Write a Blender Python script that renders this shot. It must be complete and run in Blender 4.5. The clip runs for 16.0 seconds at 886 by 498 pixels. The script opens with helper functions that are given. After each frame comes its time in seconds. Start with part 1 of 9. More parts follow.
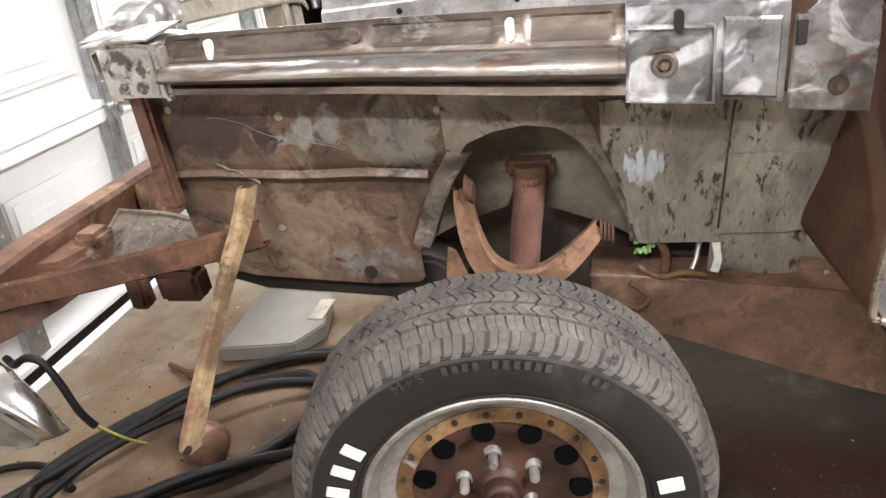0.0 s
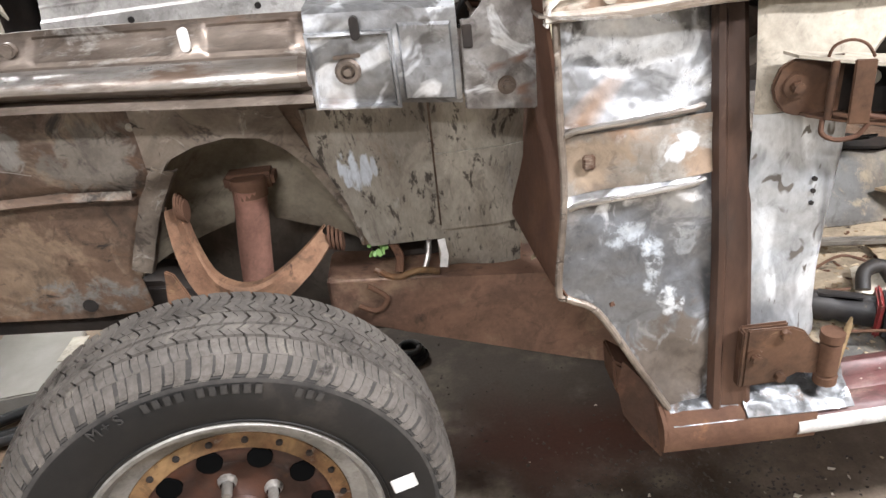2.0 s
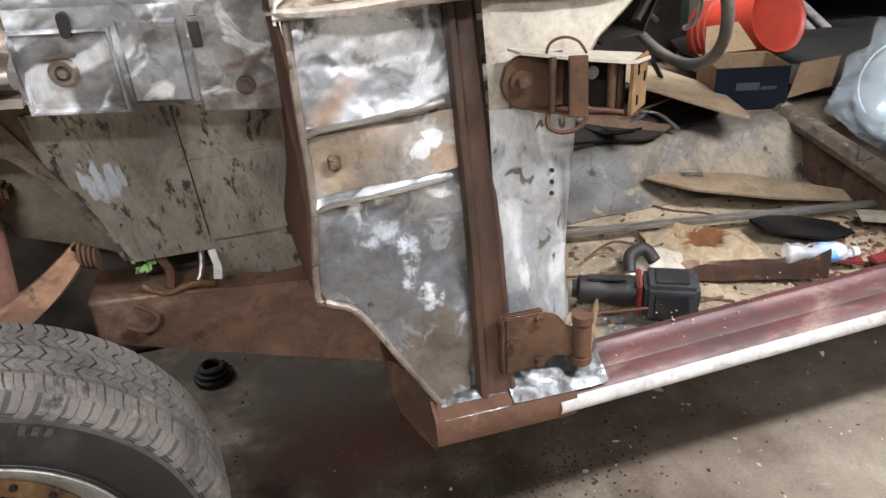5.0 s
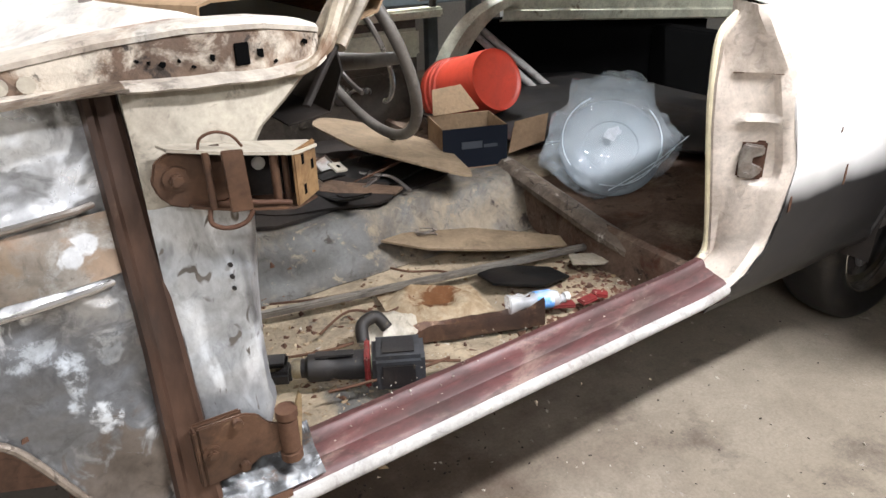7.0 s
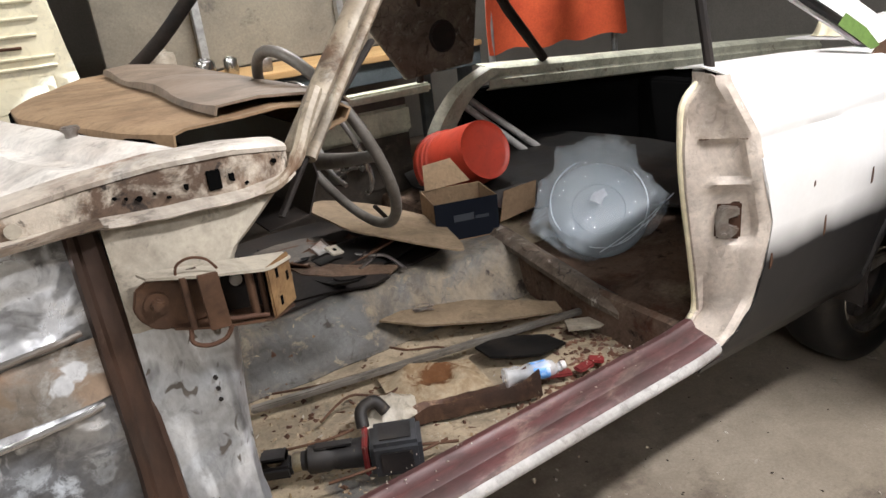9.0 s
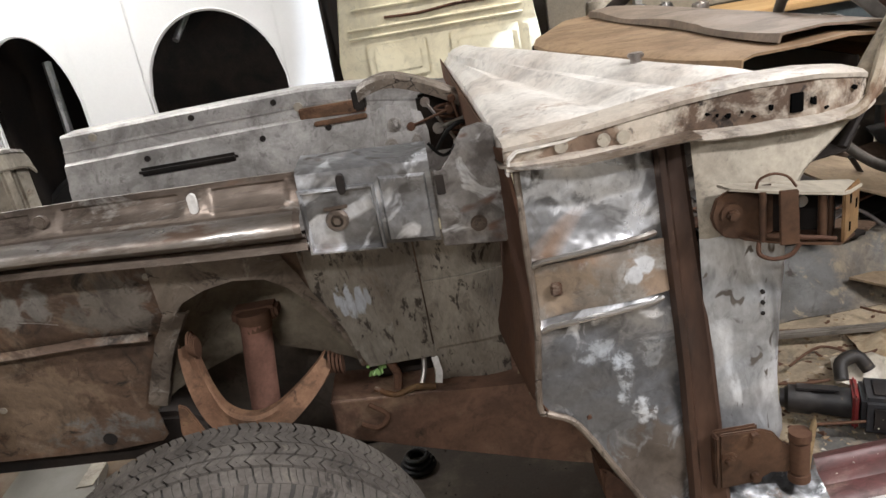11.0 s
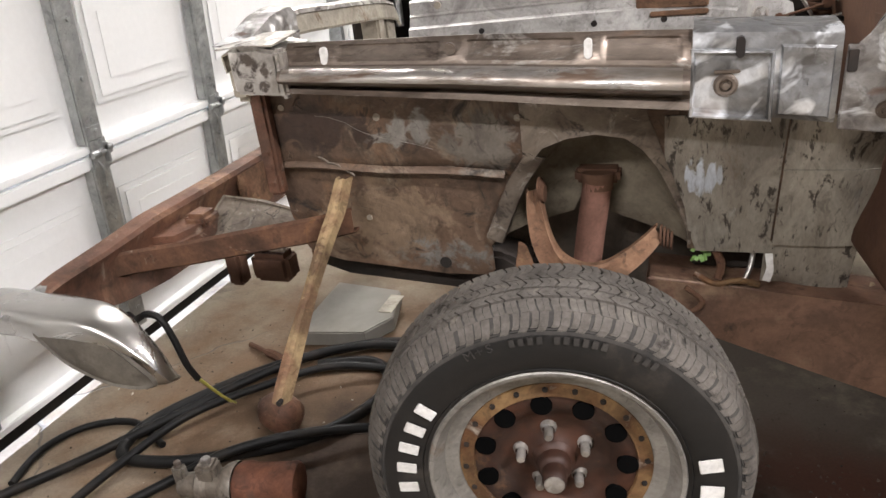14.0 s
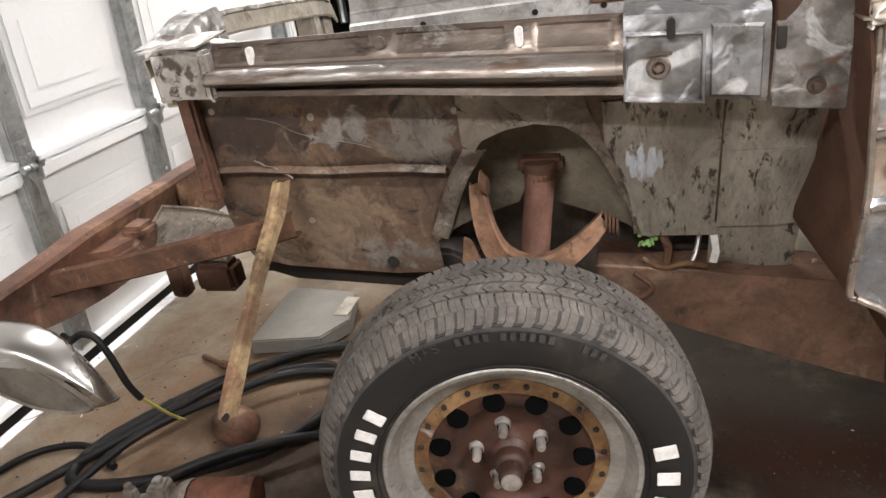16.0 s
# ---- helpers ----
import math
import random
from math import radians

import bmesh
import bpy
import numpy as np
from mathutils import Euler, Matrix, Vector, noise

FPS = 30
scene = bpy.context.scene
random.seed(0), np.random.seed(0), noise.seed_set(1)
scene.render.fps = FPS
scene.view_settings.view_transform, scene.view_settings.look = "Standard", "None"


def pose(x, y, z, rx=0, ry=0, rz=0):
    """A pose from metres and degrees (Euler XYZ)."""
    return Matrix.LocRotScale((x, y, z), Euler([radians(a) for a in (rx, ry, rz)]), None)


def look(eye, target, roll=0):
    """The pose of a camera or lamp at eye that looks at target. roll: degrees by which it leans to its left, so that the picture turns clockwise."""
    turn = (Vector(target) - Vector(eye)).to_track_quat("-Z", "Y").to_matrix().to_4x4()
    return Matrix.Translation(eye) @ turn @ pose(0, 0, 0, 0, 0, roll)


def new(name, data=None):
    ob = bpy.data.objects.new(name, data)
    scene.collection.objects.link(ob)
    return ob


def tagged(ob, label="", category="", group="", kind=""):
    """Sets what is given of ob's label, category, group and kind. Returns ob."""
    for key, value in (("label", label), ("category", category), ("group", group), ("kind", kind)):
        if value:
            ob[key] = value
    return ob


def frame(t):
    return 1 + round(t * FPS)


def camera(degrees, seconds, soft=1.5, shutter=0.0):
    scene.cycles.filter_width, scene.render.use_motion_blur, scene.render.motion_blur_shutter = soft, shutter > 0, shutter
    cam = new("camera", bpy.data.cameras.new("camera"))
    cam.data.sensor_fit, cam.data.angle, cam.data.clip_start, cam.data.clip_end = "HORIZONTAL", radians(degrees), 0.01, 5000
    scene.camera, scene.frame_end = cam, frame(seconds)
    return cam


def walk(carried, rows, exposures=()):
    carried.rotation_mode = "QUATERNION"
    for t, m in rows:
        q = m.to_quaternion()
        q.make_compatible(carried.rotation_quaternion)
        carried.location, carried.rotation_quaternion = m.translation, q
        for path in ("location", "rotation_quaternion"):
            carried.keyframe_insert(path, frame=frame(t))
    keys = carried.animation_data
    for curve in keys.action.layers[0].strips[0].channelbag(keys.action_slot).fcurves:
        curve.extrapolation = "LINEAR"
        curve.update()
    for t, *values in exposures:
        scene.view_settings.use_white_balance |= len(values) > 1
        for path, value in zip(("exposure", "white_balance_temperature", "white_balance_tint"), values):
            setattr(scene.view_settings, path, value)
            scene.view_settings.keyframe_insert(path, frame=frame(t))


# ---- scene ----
cam = camera(64.8, 16.0)
PATH = [
    (0, (0.18, -0.716, 1.074), (-0.321, 1.006, 0.187), -8.2),
    (0.5, (0.192, -0.709, 1.077), (-0.247, 1.029, 0.19), -7.2),
    (1, (0.202, -0.705, 1.07), (-0.178, 1.042, 0.174), -6.9),
    (1.5, (0.252, -0.692, 1.068), (0.07, 1.075, 0.15), -7.0),
    (2, (0.32, -0.687, 1.059), (0.329, 1.081, 0.123), -6.5),
    (2.5, (0.368, -0.68, 1.038), (0.556, 1.04, 0.034), -5.5),
    (3, (0.395, -0.682, 1.039), (0.644, 1.043, 0.058), -5.6),
    (5.5, (0.471, -0.692, 1.035), (1.0, 0.984, 0.081), -2.8),
    (6, (0.508, -0.68, 1.016), (1.167, 0.928, 0.027), -2.0),
    (6.5, (0.545, -0.68, 1.028), (1.322, 0.898, 0.077), -2.4),
    (7, (0.601, -0.704, 1.067), (1.558, 0.828, 0.208), -1.4),
    (7.5, (0.635, -0.727, 1.094), (1.666, 0.79, 0.298), -2.5),
    (8, (0.67, -0.747, 1.112), (1.759, 0.739, 0.333), -3.3),
    (8.2, (0.689, -0.751, 1.115), (1.791, 0.731, 0.349), -4.2),
    (10.3, (0.482, -0.741, 1.15), (0.874, 1.1, 0.475), -9.6),
    (10.5, (0.451, -0.742, 1.147), (0.748, 1.112, 0.458), -9.9),
    (11, (0.369, -0.752, 1.142), (0.374, 1.12, 0.44), -9.9),
    (11.5, (0.317, -0.756, 1.141), (0.182, 1.094, 0.392), -9.0),
    (12, (0.28, -0.781, 1.131), (-0.003, 1.047, 0.372), -8.2),
    (12.5, (0.251, -0.801, 1.12), (-0.175, 0.991, 0.34), -8.1),
    (13, (0.221, -0.828, 1.103), (-0.33, 0.922, 0.308), -7.2),
    (13.5, (0.206, -0.841, 1.095), (-0.413, 0.88, 0.285), -6.7),
    (14, (0.192, -0.852, 1.088), (-0.47, 0.85, 0.272), -6.6),
    (14.5, (0.194, -0.849, 1.082), (-0.462, 0.854, 0.262), -7.1),
    (15, (0.197, -0.834, 1.073), (-0.416, 0.873, 0.231), -7.3),
    (15.5, (0.211, -0.821, 1.071), (-0.36, 0.899, 0.225), -7.8),
    (16, (0.217, -0.816, 1.077), (-0.35, 0.908, 0.237), -8.6),
]
walk(cam, [(t, look(eye, target, roll)) for t, eye, target, roll in PATH],
     [(0, 4.0, 6350, 10), (1.5, 4.0, 6250, 10), (3, 3.85, 6200, 9), (5.5, 3.56, 6180, 9), (6.4, 3.53, 6190, 9), (7.4, 3.37, 6220, 9), (8.1, 3.0, 6350, 10), (10.3, 2.92, 6450, 10), (11.2, 2.85, 6450, 10), (12.5, 2.98, 6480, 10), (13.5, 3.47, 6520, 11), (15, 3.45, 6520, 11), (16, 3.55, 6520, 11)])

# ---- world, lamps, exposure ----
world = bpy.data.worlds.new("garage_world")
scene.world = world
world.use_nodes = True
wn = world.node_tree.nodes
sky = wn.new("ShaderNodeTexSky")
sky.sky_type = "NISHITA"
sky.sun_disc = False
sky.sun_elevation = radians(35)
sky.sun_rotation = radians(120)
world.node_tree.links.new(sky.outputs["Color"], wn["Background"].inputs["Color"])
wn["Background"].inputs["Strength"].default_value = 0.10
scene.view_settings.exposure = 0.0


def lamp(name, place, target, size_x, size_y, watts, colour):
    data = bpy.data.lights.new(name, "AREA")
    data.shape, data.size, data.size_y, data.energy, data.color = "RECTANGLE", size_x, size_y, watts, colour
    ob = new(name, data)
    ob.matrix_world = look(place, target)
    return ob


# two unseen twin-tube shop lights under the ceiling, on the camera's walking side
lamp("ceiling_area_light", (1.95, -0.98, 2.36), (1.95, -0.9, 0), 1.2, 0.14, 14.0, (1.0, 0.975, 0.985))
lamp("ceiling_area_light", (-0.30, -2.0, 2.36), (-0.30, -1.6, 0), 1.2, 0.16, 6.4, (1.0, 0.97, 0.97))
# unseen fill lights added to brighten the door, van and far side
lamp("ceiling_area_light", (-1.15, 1.75, 2.36), (-1.25, 1.7, 0), 0.16, 0.9, 8.2, (1.0, 0.985, 0.975))
lamp("ceiling_area_light", (2.1, 1.8, 2.36), (2.1, 1.8, 0), 1.2, 0.16, 9.5, (1.0, 0.975, 0.97))

# ---- materials ----


def surf(name, base, second=None, scale=6.0, mix=(0.4, 0.65), spots=(), rough=0.6, rough_to=None, metal=0.0, bump=0.15, grain=90.0, stretch=(1, 1, 1), coat=0.0, patches=(), grime=0.0, detail=10.0, spec=None, dents=None, turn=0.0, cracks=(), swirl=0.4, dent_scale=15.0):
    """Node material: two colours mixed by a large noise, then spot layers (colour, scale, low, high, roughness, metal), fine grain in tone and relief."""
    m = bpy.data.materials.new(name)
    m.use_nodes = True
    t = m.node_tree
    N, L = t.nodes, t.links
    b = N["Principled BSDF"]
    tc = N.new("ShaderNodeTexCoord")
    mp = N.new("ShaderNodeMapping")
    mp.inputs["Scale"].default_value = stretch
    mp.inputs["Rotation"].default_value = (0, radians(turn), 0)
    L.new(tc.outputs["Object"], mp.inputs["Vector"])

    def noise_ramp(sc, lo, hi, detail=6.0, rgh=0.62, dist=0.4):
        n = N.new("ShaderNodeTexNoise")
        n.inputs["Scale"].default_value = sc
        n.inputs["Detail"].default_value = detail
        n.inputs["Roughness"].default_value = rgh
        n.inputs["Distortion"].default_value = dist
        L.new(mp.outputs["Vector"], n.inputs["Vector"])
        r = N.new("ShaderNodeMapRange")
        r.inputs["From Min"].default_value, r.inputs["From Max"].default_value = lo, hi
        L.new(n.outputs["Fac"], r.inputs["Value"])
        return n, r.outputs["Result"]

    def mixc(fac, a, bcol):
        x = N.new("ShaderNodeMix")
        x.data_type = "RGBA"
        L.new(fac, x.inputs["Factor"])
        if isinstance(a, tuple):
            x.inputs[6].default_value = (*a, 1)
        else:
            L.new(a, x.inputs[6])
        if isinstance(bcol, tuple):
            x.inputs[7].default_value = (*bcol, 1)
        else:
            L.new(bcol, x.inputs[7])
        return x.outputs[2]

    def mixf(fac, a, bval):
        x = N.new("ShaderNodeMix")
        L.new(fac, x.inputs["Factor"])
        if isinstance(a, float):
            x.inputs[2].default_value = a
        else:
            L.new(a, x.inputs[2])
        x.inputs[3].default_value = bval
        return x.outputs[0]

    big, fac = noise_ramp(scale, *mix)
    col = mixc(fac, base, second if second else tuple(c * 0.72 for c in base))
    rg = mixf(fac, rough, rough_to if rough_to is not None else min(1.0, rough + 0.12))
    mt = metal
    for c, sc, lo, hi, r2, m2 in spots:
        _, f = noise_ramp(sc, lo, hi, detail, 0.7 if detail > 6 else 0.5, swirl)
        col = mixc(f, col, c)
        rg = mixf(f, rg, r2)
        mt = mixf(f, mt, m2)
    for centre, size, c, r2, m2, *solid in patches:
        # worn spot, stain, painted glint or shade of its own place and ragged outline
        s1 = N.new("ShaderNodeVectorMath")
        s1.operation = "SUBTRACT"
        s1.inputs[1].default_value = centre
        L.new(tc.outputs["Object"], s1.inputs[0])
        s2 = N.new("ShaderNodeVectorMath")
        s2.operation = "DIVIDE"
        s2.inputs[1].default_value = size
        L.new(s1.outputs[0], s2.inputs[0])
        s3 = N.new("ShaderNodeVectorMath")
        s3.operation = "LENGTH"
        L.new(s2.outputs[0], s3.inputs[0])
        wide = size[0] > 0.3
        n3, _ = noise_ramp(6 if wide else 28, 0, 1, 7.0, 0.6, 0.0 if wide else 0.8)
        s4 = N.new("ShaderNodeMath")
        s4.operation = "MULTIPLY_ADD"
        s4.inputs[1].default_value = 2.4
        L.new(n3.outputs["Fac"], s4.inputs[0])
        L.new(s3.outputs["Value"], s4.inputs[2])
        s5 = N.new("ShaderNodeMapRange")
        s5.inputs["From Min"].default_value, s5.inputs["From Max"].default_value = (2.7, 1.5) if wide else (2.2, 1.9)
        L.new(s4.outputs[0], s5.inputs["Value"])
        k = 0.3 * solid[0] if solid else 0.0
        n6, f6 = noise_ramp(14 if wide else 46, 0.43 - k, 0.53 - k, 8.0, 0.7, 0.3)
        s6 = N.new("ShaderNodeMath")
        s6.operation = "MULTIPLY"
        L.new(s5.outputs["Result"], s6.inputs[0])
        L.new(f6, s6.inputs[1])
        f = s6.outputs[0]
        col = mixc(f, col, c)
        rg = mixf(f, rg, r2)
        mt = mixf(f, mt, m2)
    relief = []
    for c, sc, width, lo, hi in cracks:
        # a broken net of scratches or cracked mud
        wob, _ = noise_ramp(sc * 1.3, 0, 1, 4.0, 0.6, 0.0)
        v1 = N.new("ShaderNodeVectorMath")
        v1.operation = "MULTIPLY_ADD"
        v1.inputs[1].default_value = (0.55 / sc, 0.55 / sc, 0.55 / sc)
        L.new(wob.outputs["Color"], v1.inputs[0])
        L.new(mp.outputs["Vector"], v1.inputs[2])
        vo = N.new("ShaderNodeTexVoronoi")
        vo.feature = "DISTANCE_TO_EDGE"
        vo.inputs["Scale"].default_value = sc
        L.new(v1.outputs[0], vo.inputs["Vector"])
        v2 = N.new("ShaderNodeMapRange")
        v2.inputs["From Min"].default_value, v2.inputs["From Max"].default_value = width, width * 0.3
        L.new(vo.outputs["Distance"], v2.inputs["Value"])
        _, f7 = noise_ramp(sc * 0.45, lo, hi, 5.0, 0.6, 0.5)
        v3 = N.new("ShaderNodeMath")
        v3.operation = "MULTIPLY"
        L.new(v2.outputs["Result"], v3.inputs[0])
        L.new(f7, v3.inputs[1])
        col = mixc(v3.outputs[0], col, c)
        relief.append(v3.outputs[0])
    if grime:
        # dirt smeared over everything: broad smudges and small ragged specks
        for sc, lo, hi, amount, streak in ((7.5, 0.46, 0.62, grime, 1), (31.0, 0.56, 0.63, grime * 0.8, 1)):
            _, f = noise_ramp(sc, lo, hi, 10.0, 0.68, 0.9)
            a = N.new("ShaderNodeMath")
            a.operation = "MULTIPLY"
            a.inputs[1].default_value = amount
            L.new(f, a.inputs[0])
            col = mixc(a.outputs[0], col, (0.028, 0.021, 0.016))
            rg = mixf(a.outputs[0], rg, 0.72)
    g, gf = noise_ramp(grain, 0.25, 0.75, 4.0, 0.7, 0.0)
    hv = N.new("ShaderNodeHueSaturation")
    vr = N.new("ShaderNodeMapRange")
    vr.inputs["To Min"].default_value, vr.inputs["To Max"].default_value = (0.82, 1.16) if bump > 0.045 else (0.97, 1.02)
    L.new(gf, vr.inputs["Value"])
    L.new(vr.outputs["Result"], hv.inputs["Value"])
    L.new(col, hv.inputs["Color"])
    L.new(hv.outputs["Color"], b.inputs["Base Color"])
    L.new(rg, b.inputs["Roughness"])
    if isinstance(mt, float):
        b.inputs["Metallic"].default_value = mt
    else:
        L.new(mt, b.inputs["Metallic"])
    b.inputs["Coat Weight"].default_value = coat
    b.inputs["Specular IOR Level"].default_value = spec if spec is not None else (0.1 if rough >= 0.55 else 0.4)
    if bump:
        b1 = N.new("ShaderNodeBump")
        b1.inputs["Strength"].default_value = bump
        b1.inputs["Distance"].default_value = 0.004
        L.new(g.outputs["Fac"], b1.inputs["Height"])
        b2 = N.new("ShaderNodeBump")
        b2.inputs["Strength"].default_value = bump if dents is None else dents
        b2.inputs["Distance"].default_value = 0.012
        if dents is None:
            L.new(big.outputs["Fac"], b2.inputs["Height"])
        else:
            soft = N.new("ShaderNodeTexNoise")
            soft.inputs["Scale"].default_value = dent_scale
            soft.inputs["Detail"].default_value = 2.0
            soft.inputs["Roughness"].default_value = 0.35
            L.new(tc.outputs["Object"], soft.inputs["Vector"])
            b2.inputs["Distance"].default_value = 0.016
            L.new(soft.outputs["Fac"], b2.inputs["Height"])
        L.new(b1.outputs["Normal"], b2.inputs["Normal"])
        last = b2
        for h in relief:
            b3 = N.new("ShaderNodeBump")
            b3.invert = True
            b3.inputs["Strength"].default_value = 0.7
            b3.inputs["Distance"].default_value = 0.003
            L.new(h, b3.inputs["Height"])
            L.new(last.outputs["Normal"], b3.inputs["Normal"])
            last = b3
        L.new(last.outputs["Normal"], b.inputs["Normal"])
    return m


DRUST = (0.07, 0.037, 0.025)
M = {}
# dark patches under the car paint in its shade along with oil and dirt
M["concrete"] = surf("floor_concrete", (0.278, 0.240, 0.190), (0.195, 0.164, 0.125), 1.6, (0.35, 0.7),
    [((0.11, 0.09, 0.072), 3.2, 0.56, 0.70, 0.75, 0.0), ((0.36, 0.325, 0.28), 14, 0.63, 0.7, 0.8, 0.0)] , rough=0.7, bump=0.15, grain=140, spec=0.1, cracks=[((0.12, 0.10, 0.08), 1.1, 0.006, 0.52, 0.58)],
    patches=[((-0.75, 0.45, 0), (0.80, 0.85, 1), (0.135, 0.088, 0.055), 0.6, 0.0, 1.2), ((-0.42, 0.16, 0), (0.40, 0.40, 1), (0.028, 0.018, 0.013), 0.55, 0.0, 1.5), ((0.95, 0.38, 0), (0.65, 0.40, 1), (0.11, 0.082, 0.062), 0.8, 0.0, 1.2), ((0.60, 0.50, 0), (0.40, 0.42, 1), (0.022, 0.016, 0.012), 0.7, 0.0, 1.6), ((0.32, 0.86, 0), (0.60, 0.42, 1), (0.046, 0.037, 0.030), 0.7, 0.0, 1.4), ((0.50, 0.40, 0), (0.31, 0.12, 1), (0.030, 0.012, 0.008), 0.6, 0.0, 0.9)], grime=0.14)
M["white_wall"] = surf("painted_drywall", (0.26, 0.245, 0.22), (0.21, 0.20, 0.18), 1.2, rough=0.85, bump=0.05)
M["door_white"] = surf("white_door_paint", (0.88, 0.88, 0.87), (0.84, 0.84, 0.83), 1.0, rough=0.5, bump=0.04, grain=60)
M["galv"] = surf("galvanised_steel", (0.50, 0.51, 0.50), (0.38, 0.39, 0.385), 9, rough=0.42, metal=0.85, bump=0.05, grain=40, grime=0.25)
M["rail_metal"] = surf("ground_rail_steel", (0.255, 0.21, 0.175), (0.10, 0.074, 0.057), 6, (0.42, 0.58),
    [((0.50, 0.47, 0.43), 12, 0.575, 0.65, 0.26, 0.8), ((0.05, 0.033, 0.025), 9, 0.54, 0.63, 0.5, 0.4), ((0.17, 0.085, 0.045), 5, 0.58, 0.70, 0.55, 0.1)], rough=0.33, rough_to=0.48, metal=0.7, bump=0.08, stretch=(0.45, 1, 1.6), grime=0.45, detail=7.0, dents=0.35)
M["cap_metal"] = surf("grinder_blotched_steel", (0.44, 0.41, 0.375), (0.25, 0.225, 0.195), 9, (0.42, 0.58),
    [((0.055, 0.043, 0.036), 20, 0.60, 0.67, 0.45, 0.3), ((0.66, 0.64, 0.61), 15, 0.58, 0.68, 0.3, 0.6)], rough=0.33, metal=0.65, bump=0.08, grime=0.3, detail=4.0, dents=0.6, swirl=1.4, dent_scale=26.0,
    patches=[((-0.520, 0.18, 0.931), (0.017, 0.1, 0.013), (0.085, 0.068, 0.055), 0.42, 0.4), ((-0.493, 0.18, 0.914), (0.013, 0.1, 0.017), (0.085, 0.068, 0.055), 0.42, 0.4), ((-0.530, 0.18, 0.885), (0.011, 0.1, 0.012), (0.07, 0.055, 0.045), 0.42, 0.4), ((-0.497, 0.18, 0.886), (0.013, 0.1, 0.011), (0.09, 0.072, 0.06), 0.42, 0.4), ((-0.552, 0.18, 0.925), (0.008, 0.1, 0.014), (0.07, 0.055, 0.045), 0.42, 0.4), ((-0.535, 0.18, 0.908), (0.012, 0.1, 0.009), (0.20, 0.18, 0.16), 0.36, 0.6)])
# pale patches paint glints into the kick panel's colour
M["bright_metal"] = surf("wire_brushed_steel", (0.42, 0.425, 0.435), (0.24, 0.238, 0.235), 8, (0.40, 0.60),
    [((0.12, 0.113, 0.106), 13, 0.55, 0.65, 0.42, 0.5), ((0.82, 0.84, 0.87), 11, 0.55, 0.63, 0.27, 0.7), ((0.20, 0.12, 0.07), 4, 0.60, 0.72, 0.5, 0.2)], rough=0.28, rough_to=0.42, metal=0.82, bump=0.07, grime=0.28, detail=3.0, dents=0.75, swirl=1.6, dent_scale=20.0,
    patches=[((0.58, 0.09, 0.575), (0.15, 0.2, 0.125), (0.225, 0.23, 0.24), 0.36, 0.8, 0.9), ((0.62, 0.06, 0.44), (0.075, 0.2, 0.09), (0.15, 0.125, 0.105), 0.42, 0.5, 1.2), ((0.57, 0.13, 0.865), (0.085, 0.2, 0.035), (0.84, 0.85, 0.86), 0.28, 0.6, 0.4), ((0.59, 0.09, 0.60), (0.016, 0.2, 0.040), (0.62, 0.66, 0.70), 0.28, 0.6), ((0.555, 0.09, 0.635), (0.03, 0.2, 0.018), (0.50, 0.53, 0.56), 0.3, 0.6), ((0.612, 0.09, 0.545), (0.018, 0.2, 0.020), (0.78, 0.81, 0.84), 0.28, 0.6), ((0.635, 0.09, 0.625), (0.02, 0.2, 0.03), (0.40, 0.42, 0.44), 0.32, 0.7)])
M["sill_steel"] = surf("silvery_ground_sill_steel", (0.19, 0.20, 0.21), (0.085, 0.085, 0.085), 16, (0.42, 0.58), [((0.44, 0.46, 0.48), 20, 0.56, 0.64, 0.25, 0.95), ((0.11, 0.065, 0.04), 10, 0.58, 0.68, 0.5, 0.2)], rough=0.36, rough_to=0.5, metal=0.95, bump=0.1, grime=0.45, dents=0.7, swirl=1.5, dent_scale=30.0)
M["pillar_metal"] = surf("pale_wire_brushed_steel", (0.66, 0.685, 0.71), (0.48, 0.495, 0.51), 8, (0.40, 0.60), [((0.26, 0.265, 0.27), 11, 0.56, 0.68, 0.36, 0.65), ((0.82, 0.85, 0.88), 12, 0.54, 0.68, 0.28, 0.6), ((0.13, 0.115, 0.10), 30, 0.64, 0.69, 0.45, 0.3)], rough=0.3, rough_to=0.42, metal=0.7, bump=0.07, grime=0.25, detail=2.5, dents=0.7, swirl=1.0, dent_scale=18.0, stretch=(1.3, 1, 0.75))
M["sage"] = surf("dull_sage_green_paint", (0.60, 0.61, 0.49), (0.47, 0.47, 0.37), 5, (0.4, 0.6), [((0.16, 0.11, 0.07), 10, 0.62, 0.7, 0.8, 0.0)], rough=0.4, bump=0.06, grime=0.3)
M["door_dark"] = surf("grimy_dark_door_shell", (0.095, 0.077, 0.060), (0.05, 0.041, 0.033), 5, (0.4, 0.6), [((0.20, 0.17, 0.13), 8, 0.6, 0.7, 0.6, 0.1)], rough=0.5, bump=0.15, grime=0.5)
M["jamb_cream"] = surf("worn_pinkish_cream_paint", (0.60, 0.53, 0.46), (0.48, 0.41, 0.345), 5, (0.4, 0.65), [((0.20, 0.125, 0.08), 12, 0.65, 0.72, 0.7, 0.0), ((0.70, 0.65, 0.59), 7, 0.58, 0.7, 0.35, 0.0)], rough=0.38, bump=0.06, grime=0.3)
